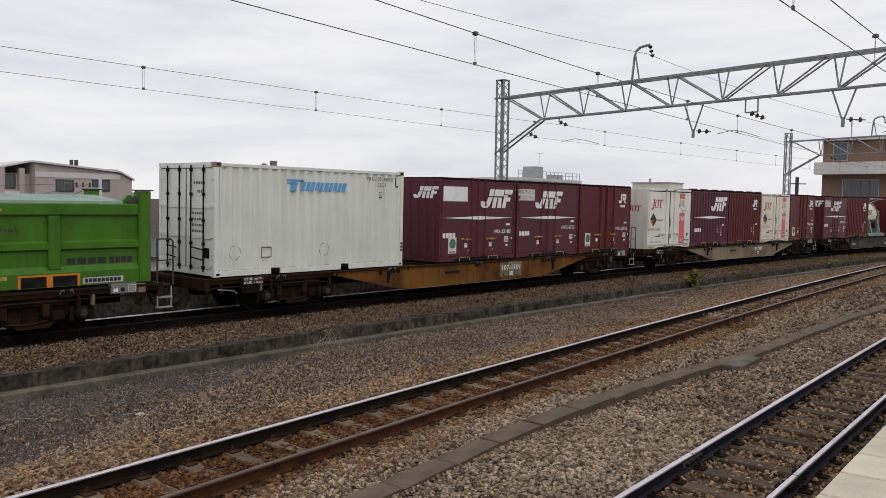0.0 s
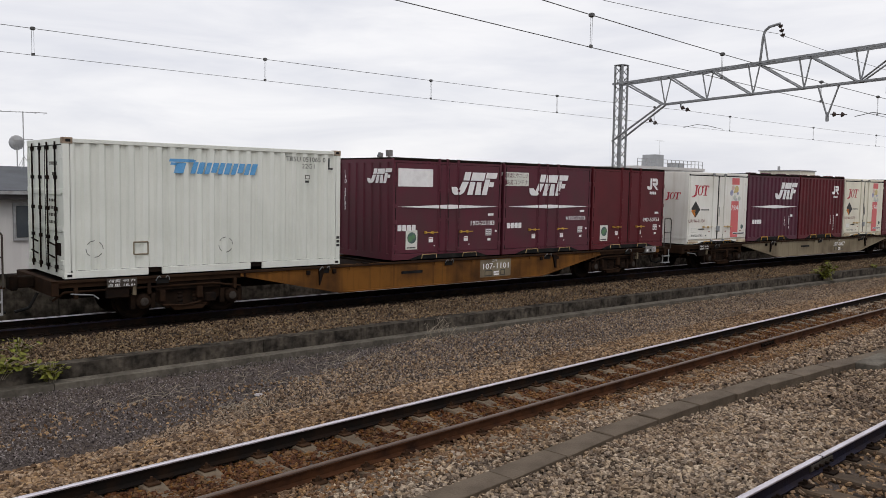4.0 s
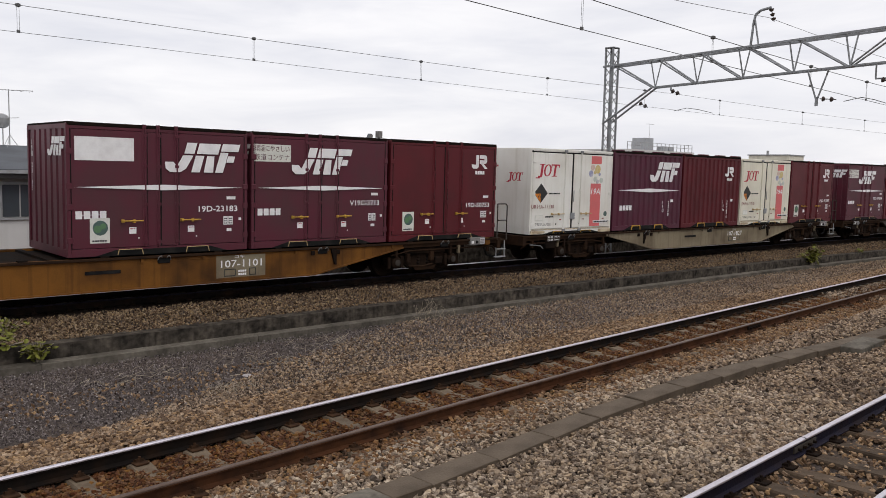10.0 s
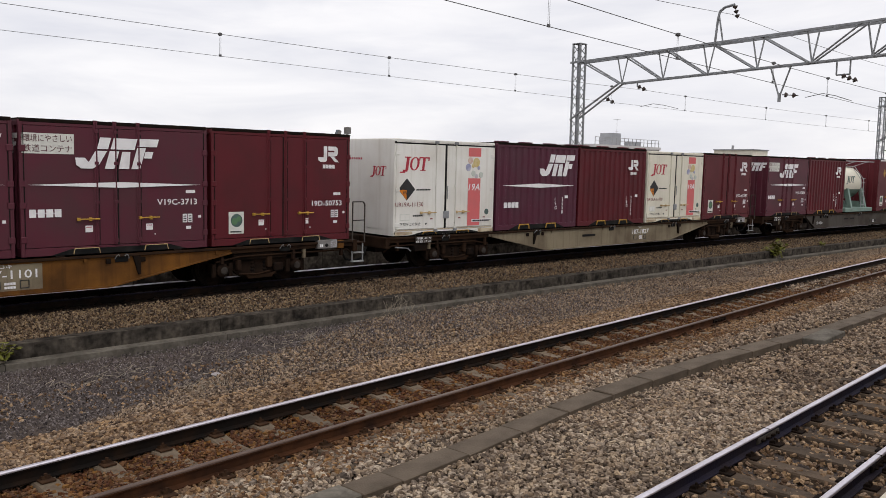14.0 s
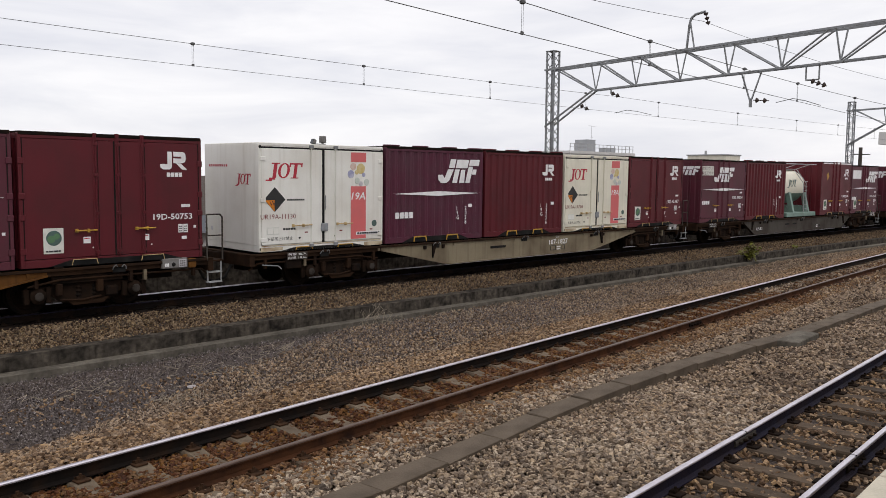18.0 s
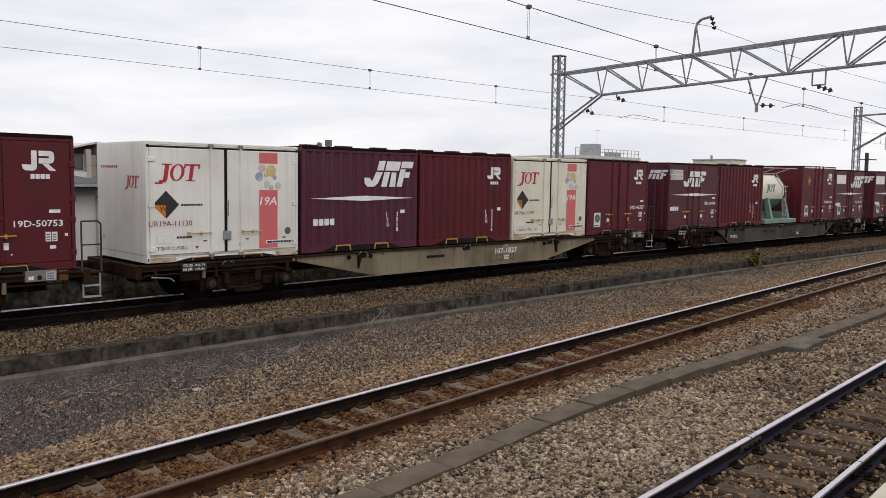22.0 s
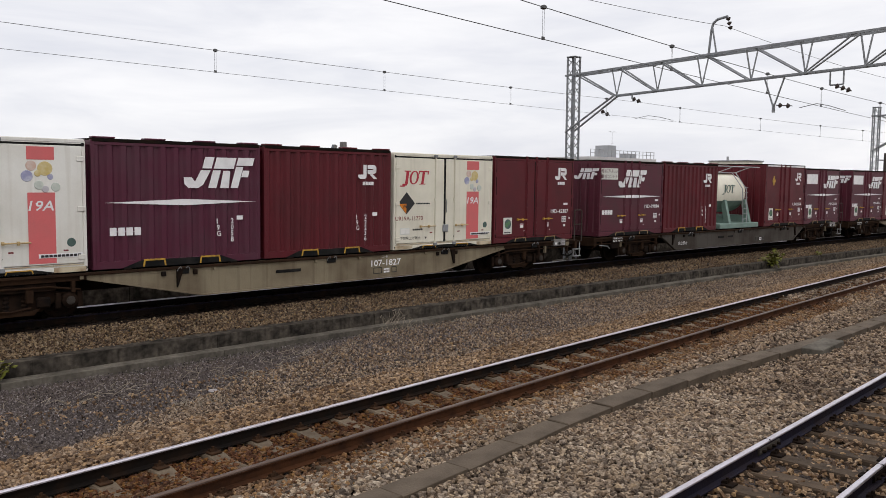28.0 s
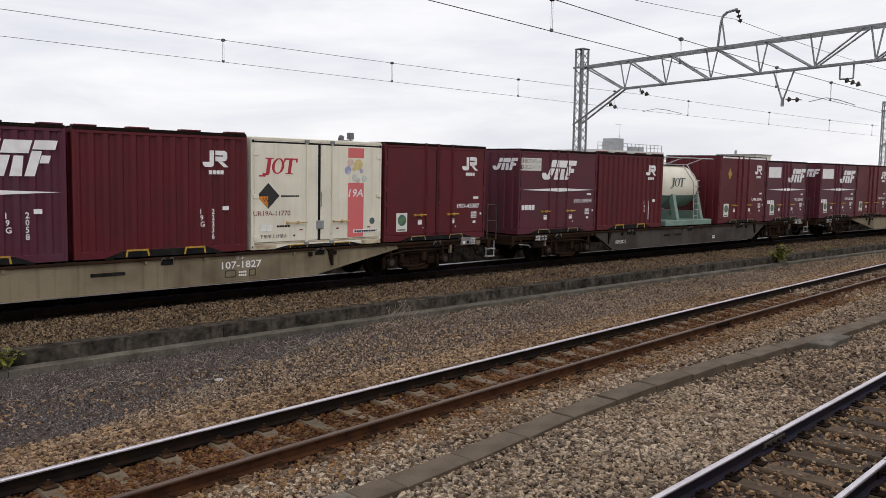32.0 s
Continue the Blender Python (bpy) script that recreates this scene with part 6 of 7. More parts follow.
                box(bm, 0.2 * math.cos(th) - 0.03, 0.2 * math.cos(th) + 0.03, -0.64, -0.6, 0.2 * math.sin(th) - 0.03, 0.2 * math.sin(th) + 0.03)
            wh = part("wheelset", bm, "grime", w, "rusty wheelset")
            wh.location = (bx + ax, 0, 0.41)
            WHEELS.append((wh, bx + ax))
    return w


A = -9.47
TRAIN = [A - WAGON - 0.12, A, A + WAGON, A + 2 * WAGON, A + 3 * WAGON, A + 4 * WAGON]
WAGONS = []
for i, (mat, label, number) in enumerate((
        ("slate", "dark grey container wagon carrying a green bulk container", ""),
        ("ochre", "ochre brown container wagon with a deep middle sill", "107-1101"),
        ("khaki", "khaki grey container wagon with a deep middle sill", "107-1827"),
        ("slate", "dark grey container wagon with dirty sills", ""),
        ("khaki", "grey container wagon further along the train", ""))):
    wg = wagon(mat, label, number) if mat != "slate" else wagon(mat, label, number, rear=(5.7, 4.75), front=(5.7, 4.75))
    WAGONS.append(wg)
    on_train(wg, TRAIN[i], 0.0)


def slot(i):
    """Middle of the i-th of five loads on a wagon."""
    return (i - 2) * PITCH


on_train(green_container(), TRAIN[0], 9.47 - 3.0, DECK)
on_train(long_container(), TRAIN[1], -9.45 + 2.99, DECK - 0.01)
on_train(door_container("wine", "wine red steel container with a blank white board", "19D-23183", "box", bar_xs=(0.395, 0.47, 0.57)), TRAIN[1], slot(2), DECK)
on_train(door_container("wine", "wine red steel container with a slogan board", "V19C-3713", "slogan"), TRAIN[1], slot(3), DECK)
on_train(door_container("brick", "brick red steel container with a square emblem", "19D-50753", "none", bar_xs=(0.38, 0.5, 0.64), emblem="mark"), TRAIN[1], slot(4), DECK)
on_train(reefer_container("UR19A-11130", "white", "white insulated container with a salmon pink band"), TRAIN[2], slot(0), DECK)
on_train(rib_container("plum", "plum purple corrugated container with a block emblem", ("19G", "2058"), "block"), TRAIN[2], slot(1), DECK)
on_train(rib_container("brick", "brick red corrugated container with a square emblem", ("19G", "22236"), "mark"), TRAIN[2], slot(2), DECK)
on_train(reefer_container("UR19A-11770", "cream", "cream insulated container with a salmon pink band"), TRAIN[2], slot(3), DECK)
on_train(door_container("brick", "dark red steel container with a square emblem", "19D-45387", "none", bar_xs=(0.38, 0.5, 0.64), emblem="mark"), TRAIN[2], slot(4), DECK)
on_train(door_container("wine", "wine red steel container with a slogan board", "19D-39834", "slogan"), TRAIN[3], slot(0), DECK)
on_train(rib_container("brick", "brick red corrugated container with a square emblem", ("19G", "15853"), "mark"), TRAIN[3], slot(1), DECK)
on_train(tank_container(), TRAIN[3], slot(2), DECK)
on_train(hazard_container(), TRAIN[3], slot(3), DECK)
for k, (wi, si) in enumerate(((3, 4), (4, 0), (4, 1), (4, 2), (4, 3), (4, 4))):
    kind = k % 3
    if kind < 2:
        ob = door_container("wine", "wine red steel container with a blank white board", "19D-28163", "box", bar_xs=(0.395, 0.47, 0.57))
    else:
        ob = door_container("brick", "brick red steel container with a square emblem", "19D-41120", "none", bar_xs=(0.38, 0.5, 0.64), emblem="mark")
    on_train(ob, TRAIN[wi], slot(si), DECK)


# overhead line ---------------------------------------------------------------------------------------
SKEW, RISE = -0.05, 0.024


def insulator(parent, p, q, n=4):
    """A string of brown insulator discs from p to q."""
    p, q = Vector(p), Vector(q)
    bm = B()
    rod(bm, p, q, 0.015, 5)
    for k in range(n):
        a = p.lerp(q, (k + 0.5) / n)
        d = (q - p).normalized() * 0.03
        rod(bm, a - d, a + d, 0.085, 10, 0.05)
    return part("insulator", bm, "porcelain", parent, "brown insulator string")


def gantry(xp, yp, z_low, z_high, z_pole, y_end, label, hangers):
    """Steel lattice portal across the tracks: two lattice columns and a truss beam with hangers."""
    g = thing("overhead_gantry", label, "gantry", "overhead line gantries", at=Matrix.Translation((xp, yp, 0)))
    def at(y, z, dx=0.0):
        return (SKEW * (yp - y) + dx, y - yp, z)
    low = lambda y: z_low + RISE * (yp - 2.0 - y)
    high = lambda y: z_high + RISE * (yp - y)
    # columns
    for yc, top in ((yp, z_pole), (y_end, z_pole + 0.5)):
        h = 0.17
        cx, cy = SKEW * (yp - yc), yc - yp
        for sx in (-1, 1):
            for sy in (-1, 1):
                part("column_leg", box(B(), cx + sx * h - 0.03, cx + sx * h + 0.03, cy + sy * h - 0.03, cy + sy * h + 0.03, -0.7, top, 0.0), "steel", g)
        n = int((top + 0.4) / 0.36)
        for face in range(4):
            for k in range(n):
                bm = B()
                z0, z1 = top - 0.04 - 0.36 * k, top - 0.04 - 0.36 * (k + 1)
                a, b = (-h, h) if k % 2 else (h, -h)
                if face < 2:
                    y = cy + (h if face else -h)
                    rod(bm, (cx + a, y, z0), (cx + b, y, z1), 0.018, 4)
                else:
                    x = cx + (h if face == 3 else -h)
                    rod(bm, (x, cy + a, z0), (x, cy + b, z1), 0.018, 4)
                part("lacing_bar", bm, "steel", g)
        part("column_cap", box(B(), cx - h - 0.04, cx + h + 0.04, cy - h - 0.04, cy + h + 0.04, top, top + 0.03), "steel", g)
        part("footing", box(B(), cx - 0.5, cx + 0.5, cy - 0.5, cy + 0.5, -0.9, -0.35, 0.03), "concrete", g)
    # truss beam: two top chords, one bottom chord pair, paired posts and diagonals
    y0, y1 = yp + 0.25, y_end - 0.25
    for dx in (-0.22, 0.22):
        bm = B()
        extrude_line(bm, at(y0, high(y0), dx), at(y1, high(y1), dx), 0.055, 0.07)
        part("top_chord", bm, "steel", g)
        bm = B()
        extrude_line(bm, at(yp - 2.0, low(yp - 2.0), dx * 0.6), at(y1, low(y1), dx * 0.6), 0.045, 0.055)
        part("bottom_chord", bm, "steel", g)
        bm = B()
        rod(bm, at(yp + 0.2, z_low - 1.28, dx), at(yp - 2.05, low(yp - 2.05), dx * 0.6), 0.04, 5)
        part("knee_brace", bm, "steel", g)
    y, k = yp - 2.1, 0
    while y > y_end + 1.0:
        for s, yt in ((-1, y + 0.11), (1, y - 0.11)):
            bm = B()
            rod(bm, at(y, low(y)), at(yt, high(yt) - 0.02, s * 0.18), 0.028, 4)
            part("post", bm, "steel", g)
        nxt = y - 1.787
        if nxt > y_end + 1.0:
            up_first = y > 11.4
            for dx in (-0.2, 0.2):
                bm = B()
                if up_first:
                    rod(bm, at(y - 0.2, high(y - 0.2) - 0.02, dx), at(nxt + 0.06, low(nxt), dx * 0.5), 0.03, 4)
                else:
                    rod(bm, at(y, low(y), dx * 0.5), at(nxt + 0.3, high(nxt + 0.3) - 0.02, dx), 0.03, 4)
                part("diagonal", bm, "steel", g)
        y, k = nxt, k + 1
    for dx in (-0.2, 0.2):
        bm = B()
        rod(bm, at(yp - 0.3, high(yp - 0.3) - 0.03, dx), at(yp - 2.04, low(yp - 2.04), dx * 0.5), 0.03, 4)
        part("diagonal", bm, "steel", g)
    # hangers below the beam
    for kind, yh in hangers:
        if kind == "v":
            zb = low(yh) - 1.12
            bm = B()
            rod(bm, at(yh + 0.34, low(yh)), at(yh + 0.02, zb + 0.2), 0.028, 5)
            rod(bm, at(yh - 0.34, low(yh)), at(yh - 0.02, zb + 0.2), 0.028, 5)
            hang = part("hanger", bm, "steel", g, "V-shaped steel hanger")
            bm = B()
            rod(bm, at(yh, zb + 0.28), at(yh, zb), 0.055, 6)
            part("hanger_foot", bm, "steel", hang)
            insulator(hang, at(yh - 0.1, zb + 0.22), at(yh - 0.62, zb + 0.17), 2)
        elif kind == "box":
            zb = low(yh) - 0.45
            bm = B()
            rods(bm, [at(yh + 0.2, low(yh)), at(yh + 0.2, zb), at(yh - 0.2, zb), at(yh - 0.2, low(yh))], 0.026, 5)
            hang = part("hanger", bm, "steel", g, "square steel hanger")
            insulator(hang, at(yh + 0.05, zb - 0.02), at(yh - 0.45, zb - 0.22), 3)
        elif kind == "hook":
            zt = high(yh)
            bm = B()
            rods(bm, [at(yh + 0.12, zt), at(yh + 0.04, zt + 0.85), at(yh - 0.02, zt + 1.06), at(yh - 0.18, zt + 1.17), at(yh - 0.55, zt + 1.22)], 0.045, 6)
            rod(bm, at(yh - 0.18, zt), at(yh + 0.0, zt + 0.9), 0.03, 5)
            hang = part("hook_arm", bm, "steel", g, "curved steel feeder arm")
            insulator(hang, at(yh - 0.55, zt + 1.2), at(yh - 0.68, zt + 0.75), 3)
        elif kind == "knee":
            insulator(g, at(yh, 5.50), at(yh - 0.42, 5.30), 2)
        elif kind == "short":
            bm = B()
            rod(bm, at(yh, low(yh)), at(yh, low(yh) - 0.18), 0.03, 5)
            hang = part("hanger", bm, "steel", g, "short steel hanger")
            insulator(hang, at(yh, low(yh) - 0.16), at(yh - 0.4, low(yh) - 0.32), 2)
    return g


def extrude_line(bm, p, q, w, h):
    """A flat bar of width w and height h from p to q."""
    p, q = Vector(p), Vector(q)
    d = (q - p).normalized()
    side = d.cross(Vector((0, 0, 1))).normalized() * w / 2
    up = Vector((0, 0, h / 2))
    rings = [[bm.verts.new(c + a * side + b * up) for a, b in ((-1, -1), (1, -1), (1, 1), (-1, 1))] for c in (p, q)]
    for i in range(4):
        j = (i + 1) % 4
        bm.faces.new((rings[0][i], rings[0][j], rings[1][j], rings[1][i]))
    bm.faces.new(rings[0][::-1])
    bm.faces.new(rings[1])
    return bm


HANGERS = (("knee", 18.62), ("short", 17.2), ("hook", 14.0), ("v", 11.74), ("box", 9.78), ("v", 7.03), ("box", 5.2), ("v", 3.0))
gantry(26.6, 20.0, 6.01, 6.95, 7.66, -7.4, "grey steel lattice gantry carrying the overhead wires", HANGERS)
gantry(56.4, 18.6, 6.2, 7.15, 7.68, -8.8, "grey steel lattice gantry further along the line", (("short", 15.9), ("hook", 13.4), ("v", 11.4), ("box", 9.6), ("v", 6.8), ("box", 5.0), ("v", 3.0)))


def wire_line(name, label, f, xs, r=0.008):
    """A wire through the points f(x)."""
    w = thing(name, label, "wire", kind="structure")
    bm = B()
    rods(bm, [f(x) for x in xs], r, 5)
    part("strand", bm, "wire", w)
    return w


SPAN0, SPAN = 26.6, 29.8


def sag(x, low, depth):
    """Height of a wire that hangs between gantries."""
    u = ((x - SPAN0) / SPAN) % 1.0
    return low + depth * (2 * u - 1) ** 2


def contact_system(name, label, line, z_contact, z_messenger, droppers, r=0.0068):
    """Contact wire, messenger wire above it, and the droppers that tie them together."""
    c = thing(name, label, "overhead wire", kind="structure")
    xs = steps(-30, 115, 1.49)
    part("contact_wire", rods(B(), [(x, line(x), z_contact(x)) for x in xs], r, 5), "wire", c)
    part("messenger_wire", rods(B(), [(x, line(x), z_messenger(x)) for x in xs], r + 0.001, 5), "wire", c)
    for x in droppers:
        bm = B()
        zt, zb = z_messenger(x), z_contact(x)
        for dx in (-0.02, 0.02):
            rod(bm, (x + dx, line(x), zb), (x + dx, line(x), zt), 0.0035, 4)
        lathe(bm, [(-0.035, 0.02), (-0.02, 0.05), (0.02, 0.05), (0.035, 0.02)], 2, 8, (x, line(x), zt))
        box(bm, x - 0.03, x + 0.03, line(x) - 0.012, line(x) + 0.012, zb - 0.01, zb + 0.04)
        part("dropper", bm, "wire", c)
    return c


def more(places, a, b, gap=5.0):
    """The given places, carried on evenly to a and to b."""
    out = list(places)
    while out[0] - gap > a:
        out.insert(0, out[0] - gap)
    while out[-1] + gap < b:
        out.append(out[-1] + gap)
    return out


contact_system("overhead_wires_3", "contact and messenger wire above the freight track", lambda x: y_train(x) - 0.13, lambda x: 5.165 - 0.0011 * max(0.0, min(60.0, x - 8)),
               lambda x: sag(x, 5.65, 0.07), more((4.55, 9.5, 14.48, 19.54, 24.54, 29.33, 35.85, 41.85), -25, 100), 0.0048)
contact_system("overhead_wires_2", "contact and messenger wire above the middle track", lambda x: y_two(x) + 0.15, lambda x: 4.97 - 0.0058 * max(-2.0, min(30.0, x - 7)),
               lambda x: 5.36 + min(0.22, 0.0006 * (x - 22) ** 2), more((10.23, 14.56, 19.46, 23.3, 28.8), -25, 100))
contact_system("overhead_wires_1", "contact and messenger wire above the platform track", lambda x: y_one(x) - 0.05, lambda x: 5.05, lambda x: sag(x, 5.49, 0.08), more((9.84, 14.33), -25, 100, 4.6))
wire_line("feeder_wire", "bare feeder wire hung from curved arms", lambda x: (x, 13.7 + 0.5 * BEND * (x - 26.6) ** 2 * 0.6, sag(x, 7.60, 0.47) if x < SPAN0 else sag(x, 7.77, 0.30)), steps(-30, 115, 1.49), 0.008)
for gx, gy in ((26.6, 17.0), (22.3, 9.05), (24.0, 5.2)):
    bm = B()
    z = 5.33 if gy > 15 else 4.98
    rods(bm, [(gx + 0.4, gy + 0.4, z - 0.16), (gx + 0.9, gy + 0.15, z - 0.03), (gx + 1.5, gy + 0.05, z - 0.05), (gx + 2.3, gy - 0.1, z - 0.14)], 0.010, 5)
    ob = mesh_thing("pull_off_arm", bm, "wire", "slender curved pull-off arm on the contact wire", "wire arm", "pull-off arms")

# low wall behind the train -----------------------------------------------------------------------------
back = thing("boundary_wall", "dark grey boundary wall behind the freight track", "wall", kind="structure")
x = -30.0
while x < 110:
    part("wall_panel", sweep(B(), [(0, 0.62), (0.12, 0.62), (0.12, -0.9), (0, -0.9)], lambda v: y_train(v) + 3.6, 0, [x + 0.01, x + 1.5, x + 2.99]), "dampwall", back)
    x += 3.0


# buildings ---------------------------------------------------------------------------------------------
def window_unit(parent, x, y, z, w, h, panes=2, frame_mat="frame", face=-1):
    """A framed window set into a wall that faces -y (or -x with face = 0)."""
    def bx(a0, a1, d0, d1, z0, z1):
        return box(B(), a0, a1, d0, d1, z0, z1) if face else box(B(), d0, d1, a0, a1, z0, z1)
    px = y if face else x
    c = x if face else y
    t = 0.07
    bm = B()
    for a0, a1, z0, z1 in ((c - w / 2 - t, c + w / 2 + t, z - t, z), (c - w / 2 - t, c + w / 2 + t, z + h, z + h + t), (c - w / 2 - t, c - w / 2, z, z + h), (c + w / 2, c + w / 2 + t, z, z + h)):
        if face:
            box(bm, a0, a1, px - 0.08, px + 0.05, z0, z1)
        else:
            box(bm, px - 0.08, px + 0.05, a0, a1, z0, z1)
    f = part("window", bm, frame_mat, parent, "framed window")
    for k in range(panes):
        a0, a1 = c - w / 2 + w * k / panes, c - w / 2 + w * (k + 1) / panes
        ob = bx(a0 + 0.02, a1 - 0.02, px - 0.03 - 0.015 * (k % 2), px - 0.015 - 0.015 * (k % 2), z + 0.02, z + h - 0.02)
        part("pane", ob, "glass", f)
    return f


def antenna(x, y, z, h, label="thin television aerial on a roof"):
    bm = B()
    rod(bm, (0, 0, 0), (0, 0, h), 0.018, 5)
    rod(bm, (-0.75, 0, h - 0.05), (0.75, 0, h), 0.012, 5)
    for k in range(6):
        a = -0.7 + 0.28 * k
        rod(bm, (a, -0.22, h - 0.03), (a, 0.22, h - 0.03), 0.008, 4)
    rod(bm, (-0.3, 0, h * 0.5), (0.3, 0, h * 0.5 + 0.05), 0.012, 5)
    for a in (0, 2.1, 4.2):
        rod(bm, (0.3 * math.cos(a), 0.3 * math.sin(a), 0), (0, 0, 0.45), 0.01, 4)
    return mesh_thing("aerial", bm, "pipe", label, "aerial", "roof aerials", at=Matrix.Translation((x, y, z)))


# grey bungalow close behind the line
b = thing("house", "low grey house with a dark hipped roof behind the line", "house", at=Matrix.Translation((5.2, 27.0, -0.7)))
part("wall", box(B(), -5.0, 6.0, 0.0, 7.0, 0.0, 3.2), "plaster2", b, "light grey wall")
bm = B()
vs = [bm.verts.new(v) for v in ((-5.5, -0.45, 3.22), (6.5, -0.45, 3.22), (6.5, 7.45, 3.22), (-5.5, 7.45, 3.22), (-3.0, 3.5, 4.0), (3.2, 3.5, 4.0), (-5.5, -0.45, 3.12), (6.5, -0.45, 3.12), (6.5, 7.45, 3.12), (-5.5, 7.45, 3.12))]
for f in ((0, 1, 5, 4), (1, 2, 5), (2, 3, 4, 5), (3, 0, 4), (6, 7, 1, 0), (7, 8, 2, 1), (8, 9, 3, 2), (9, 6, 0, 3), (9, 8, 7, 6)):
    bm.faces.new([vs[i] for i in f])
part("roof", bm, "roofing", b, "dark sheet roof")
part("gutter", box(B(), -5.52, 6.52, -0.53, -0.45, 3.1, 3.2), "pipe", b, "pale gutter")
part("fascia", box(B(), -5.5, 6.5, -0.44, -0.40, 2.95, 3.1), "frame", b)
part("downpipe", rods(B(), [(6.2, -0.5, 3.1), (5.92, -0.06, 2.75), (5.92, -0.06, 0.0)], 0.04, 8), "pipe", b, "pale downpipe")
window_unit(b, 1.85, 0.0, 1.78, 1.0, 1.0, 2, "pipe")
window_unit(b, -2.4, 0.0, 1.78, 1.6, 1.0, 2, "pipe")
antenna(7.68, 30.4, 3.2, 1.95)
bm = B()
lathe(bm, [(-0.04, 0.05), (0.0, 0.22), (0.05, 0.25)], 1, 14, (0, 0, 0.9))
rod(bm, (0, 0, 0), (0, 0, 0.9), 0.02, 5)
mesh_thing("satellite_dish", bm, "pipe", "small grey satellite dish on a roof mast", "dish", at=Matrix.Translation((7.5, 30.5, 3.2)))

# beige apartment house with a shed roof
b = thing("apartment_house", "beige apartment house with a sloping roof", "house", at=Matrix.Translation((35.6, 85.0, -0.7)))
bm = B()
extrude(bm, [(0, 0), (10.3, 0), (10.3, 5.3), (8.9, 6.05), (0, 6.75)], 1, 0, 9)
part("wall", bm, "plaster", b, "beige rendered wall")
part("side_wing", box(B(), -5, -0.02, 1.2, 9, 0, 5.65), "plaster", b)
bm = B()
extrude(bm, [(-0.25, 6.98), (8.9, 6.28), (10.5, 5.45), (10.5, 5.3), (8.9, 6.1), (-0.25, 6.8)], 1, -0.3, 9.3)
part("roof", bm, "plaster2", b, "pale sloping roof edge")
bm = B()
extrude(bm, [(-0.28, 6.98), (-5.3, 5.80), (-5.3, 5.62), (-0.28, 6.80)], 1, 0.6, 9.3)
part("roof", bm, "plaster2", b, "pale sloping roof edge")
for x in (-1.0, -2.9, -4.7):
    part("pier", box(B(), x - 0.25, x + 0.25, 0.6, 1.2, 0, 6.2), "plaster", b)
for x in (-1.95, -3.8):
    for z in (1.4, 4.2):
        window_unit(b, x, 1.2, z, 0.9, 1.3, 1)
    part("balcony", box(B(), x - 0.68, x + 0.68, 0.62, 1.2, 3.0, 3.9), "plaster2", b)
window_unit(b, 2.95, 0, 4.0, 1.7, 1.1, 2)
window_unit(b, 6.8, 0, 4.1, 1.75, 1.1, 2)
window_unit(b, 2.95, 0, 1.0, 1.7, 1.2, 2)
window_unit(b, 6.8, 0, 1.0, 1.75, 1.2, 2)
part("band", box(B(), 0.02, 8.9, -0.05, -0.002, 5.35, 5.9), "plaster2", b, "pale wall band")
part("stair", box(B(), 10.32, 11.5, 1, 3, 0, 4.0), "grey", b)
for x in (4.6, 5.1):
    mesh_thing("chimney", box(B(), -0.14, 0.14, -0.14, 0.14, 0, 0.9), "slate", "short dark flue pipe on a sloping roof", "chimney", "roof flues", at=Matrix.Translation((35.6 + x, 87, 5.72)))

# power pole in front of the apartment house
pole = thing("power_pole", "grey concrete power pole with insulators and wires", "pole", at=Matrix.Translation((29.85, 60.0, -0.7)))
part("shaft", rod(B(), (0, 0, 0), (0, 0, 5.1), 0.16, 10, 0.11), "plaster2", pole)
part("cross_arm", box(B(), -1.9, 0.2, -0.05, 0.05, 4.05, 4.15), "pipe", pole)
for dx in (-1.8, -1.3, -0.8, -0.35, 0.1):
    part("insulator", lathe(B(), [(4.15, 0.05), (4.24, 0.11), (4.34, 0.06), (4.42, 0.09), (4.5, 0.03)], 2, 8, (dx, 0, 0)), "porcelain", pole, "brown pin insulator")
for dx, dz in ((-1.8, 0.4), (-0.8, -0.6), (0.1, -1.4)):
    part("cable", rods(B(), [(dx, 0, 4.4), (dx - 5, 1.5, 3.7 + dz), (dx - 12, 4, 3.6 + dz)], 0.02, 5), "wire", pole, "dark hanging cable")

# flat-roofed block seen past the first container
b = thing("apartment_block", "light three-storey block with small windows", "building", at=Matrix.Translation((38.0, 90.0, -2.4)))
part("wall", box(B(), 0, 8.8, 0, 10, 0, 8.0), "plaster2", b, "light rendered wall")
part("parapet", box(B(), -0.1, 8.9, -0.1, 10.1, 8.0, 8.3), "plaster2", b)
for z in (1.0, 3.6, 6.2):
    for x in (1.2, 4.4, 7.6):
        window_unit(b, x, 0, z, 1.0, 1.4, 1)
b = thing("shed", "low shed with a grey tiled roof", "shed", at=Matrix.Translation((12.0, 25.4, -0.7)))
part("wall", box(B(), 0, 6, 0.3, 3.7, 0, 1.45), "plaster2", b)
bm = B()
extrude(bm, [(0.0, 1.45), (4.0, 1.45), (2, 1.95)], 0, -0.1, 6.3)
part("roof", bm, "roofing", b, "grey tiled roof")

# block with a railed flat roof
b = thing("office_building", "pale flat-roofed building with a railed roof and plant box", "building", at=Matrix.Translation((83.5, 60.0, -0.7)))
part("wall", box(B(), 0, 14.6, 0, 10, 0, 6.4), "plaster2", b)
part("parapet", box(B(), -0.15, 14.75, -0.15, 10.15, 6.4, 6.75), "plaster2", b)
part("plant_box", box(B(), 6.6, 8.4, 2, 4, 6.4, 8.4), "grey", b, "pale roof plant box")
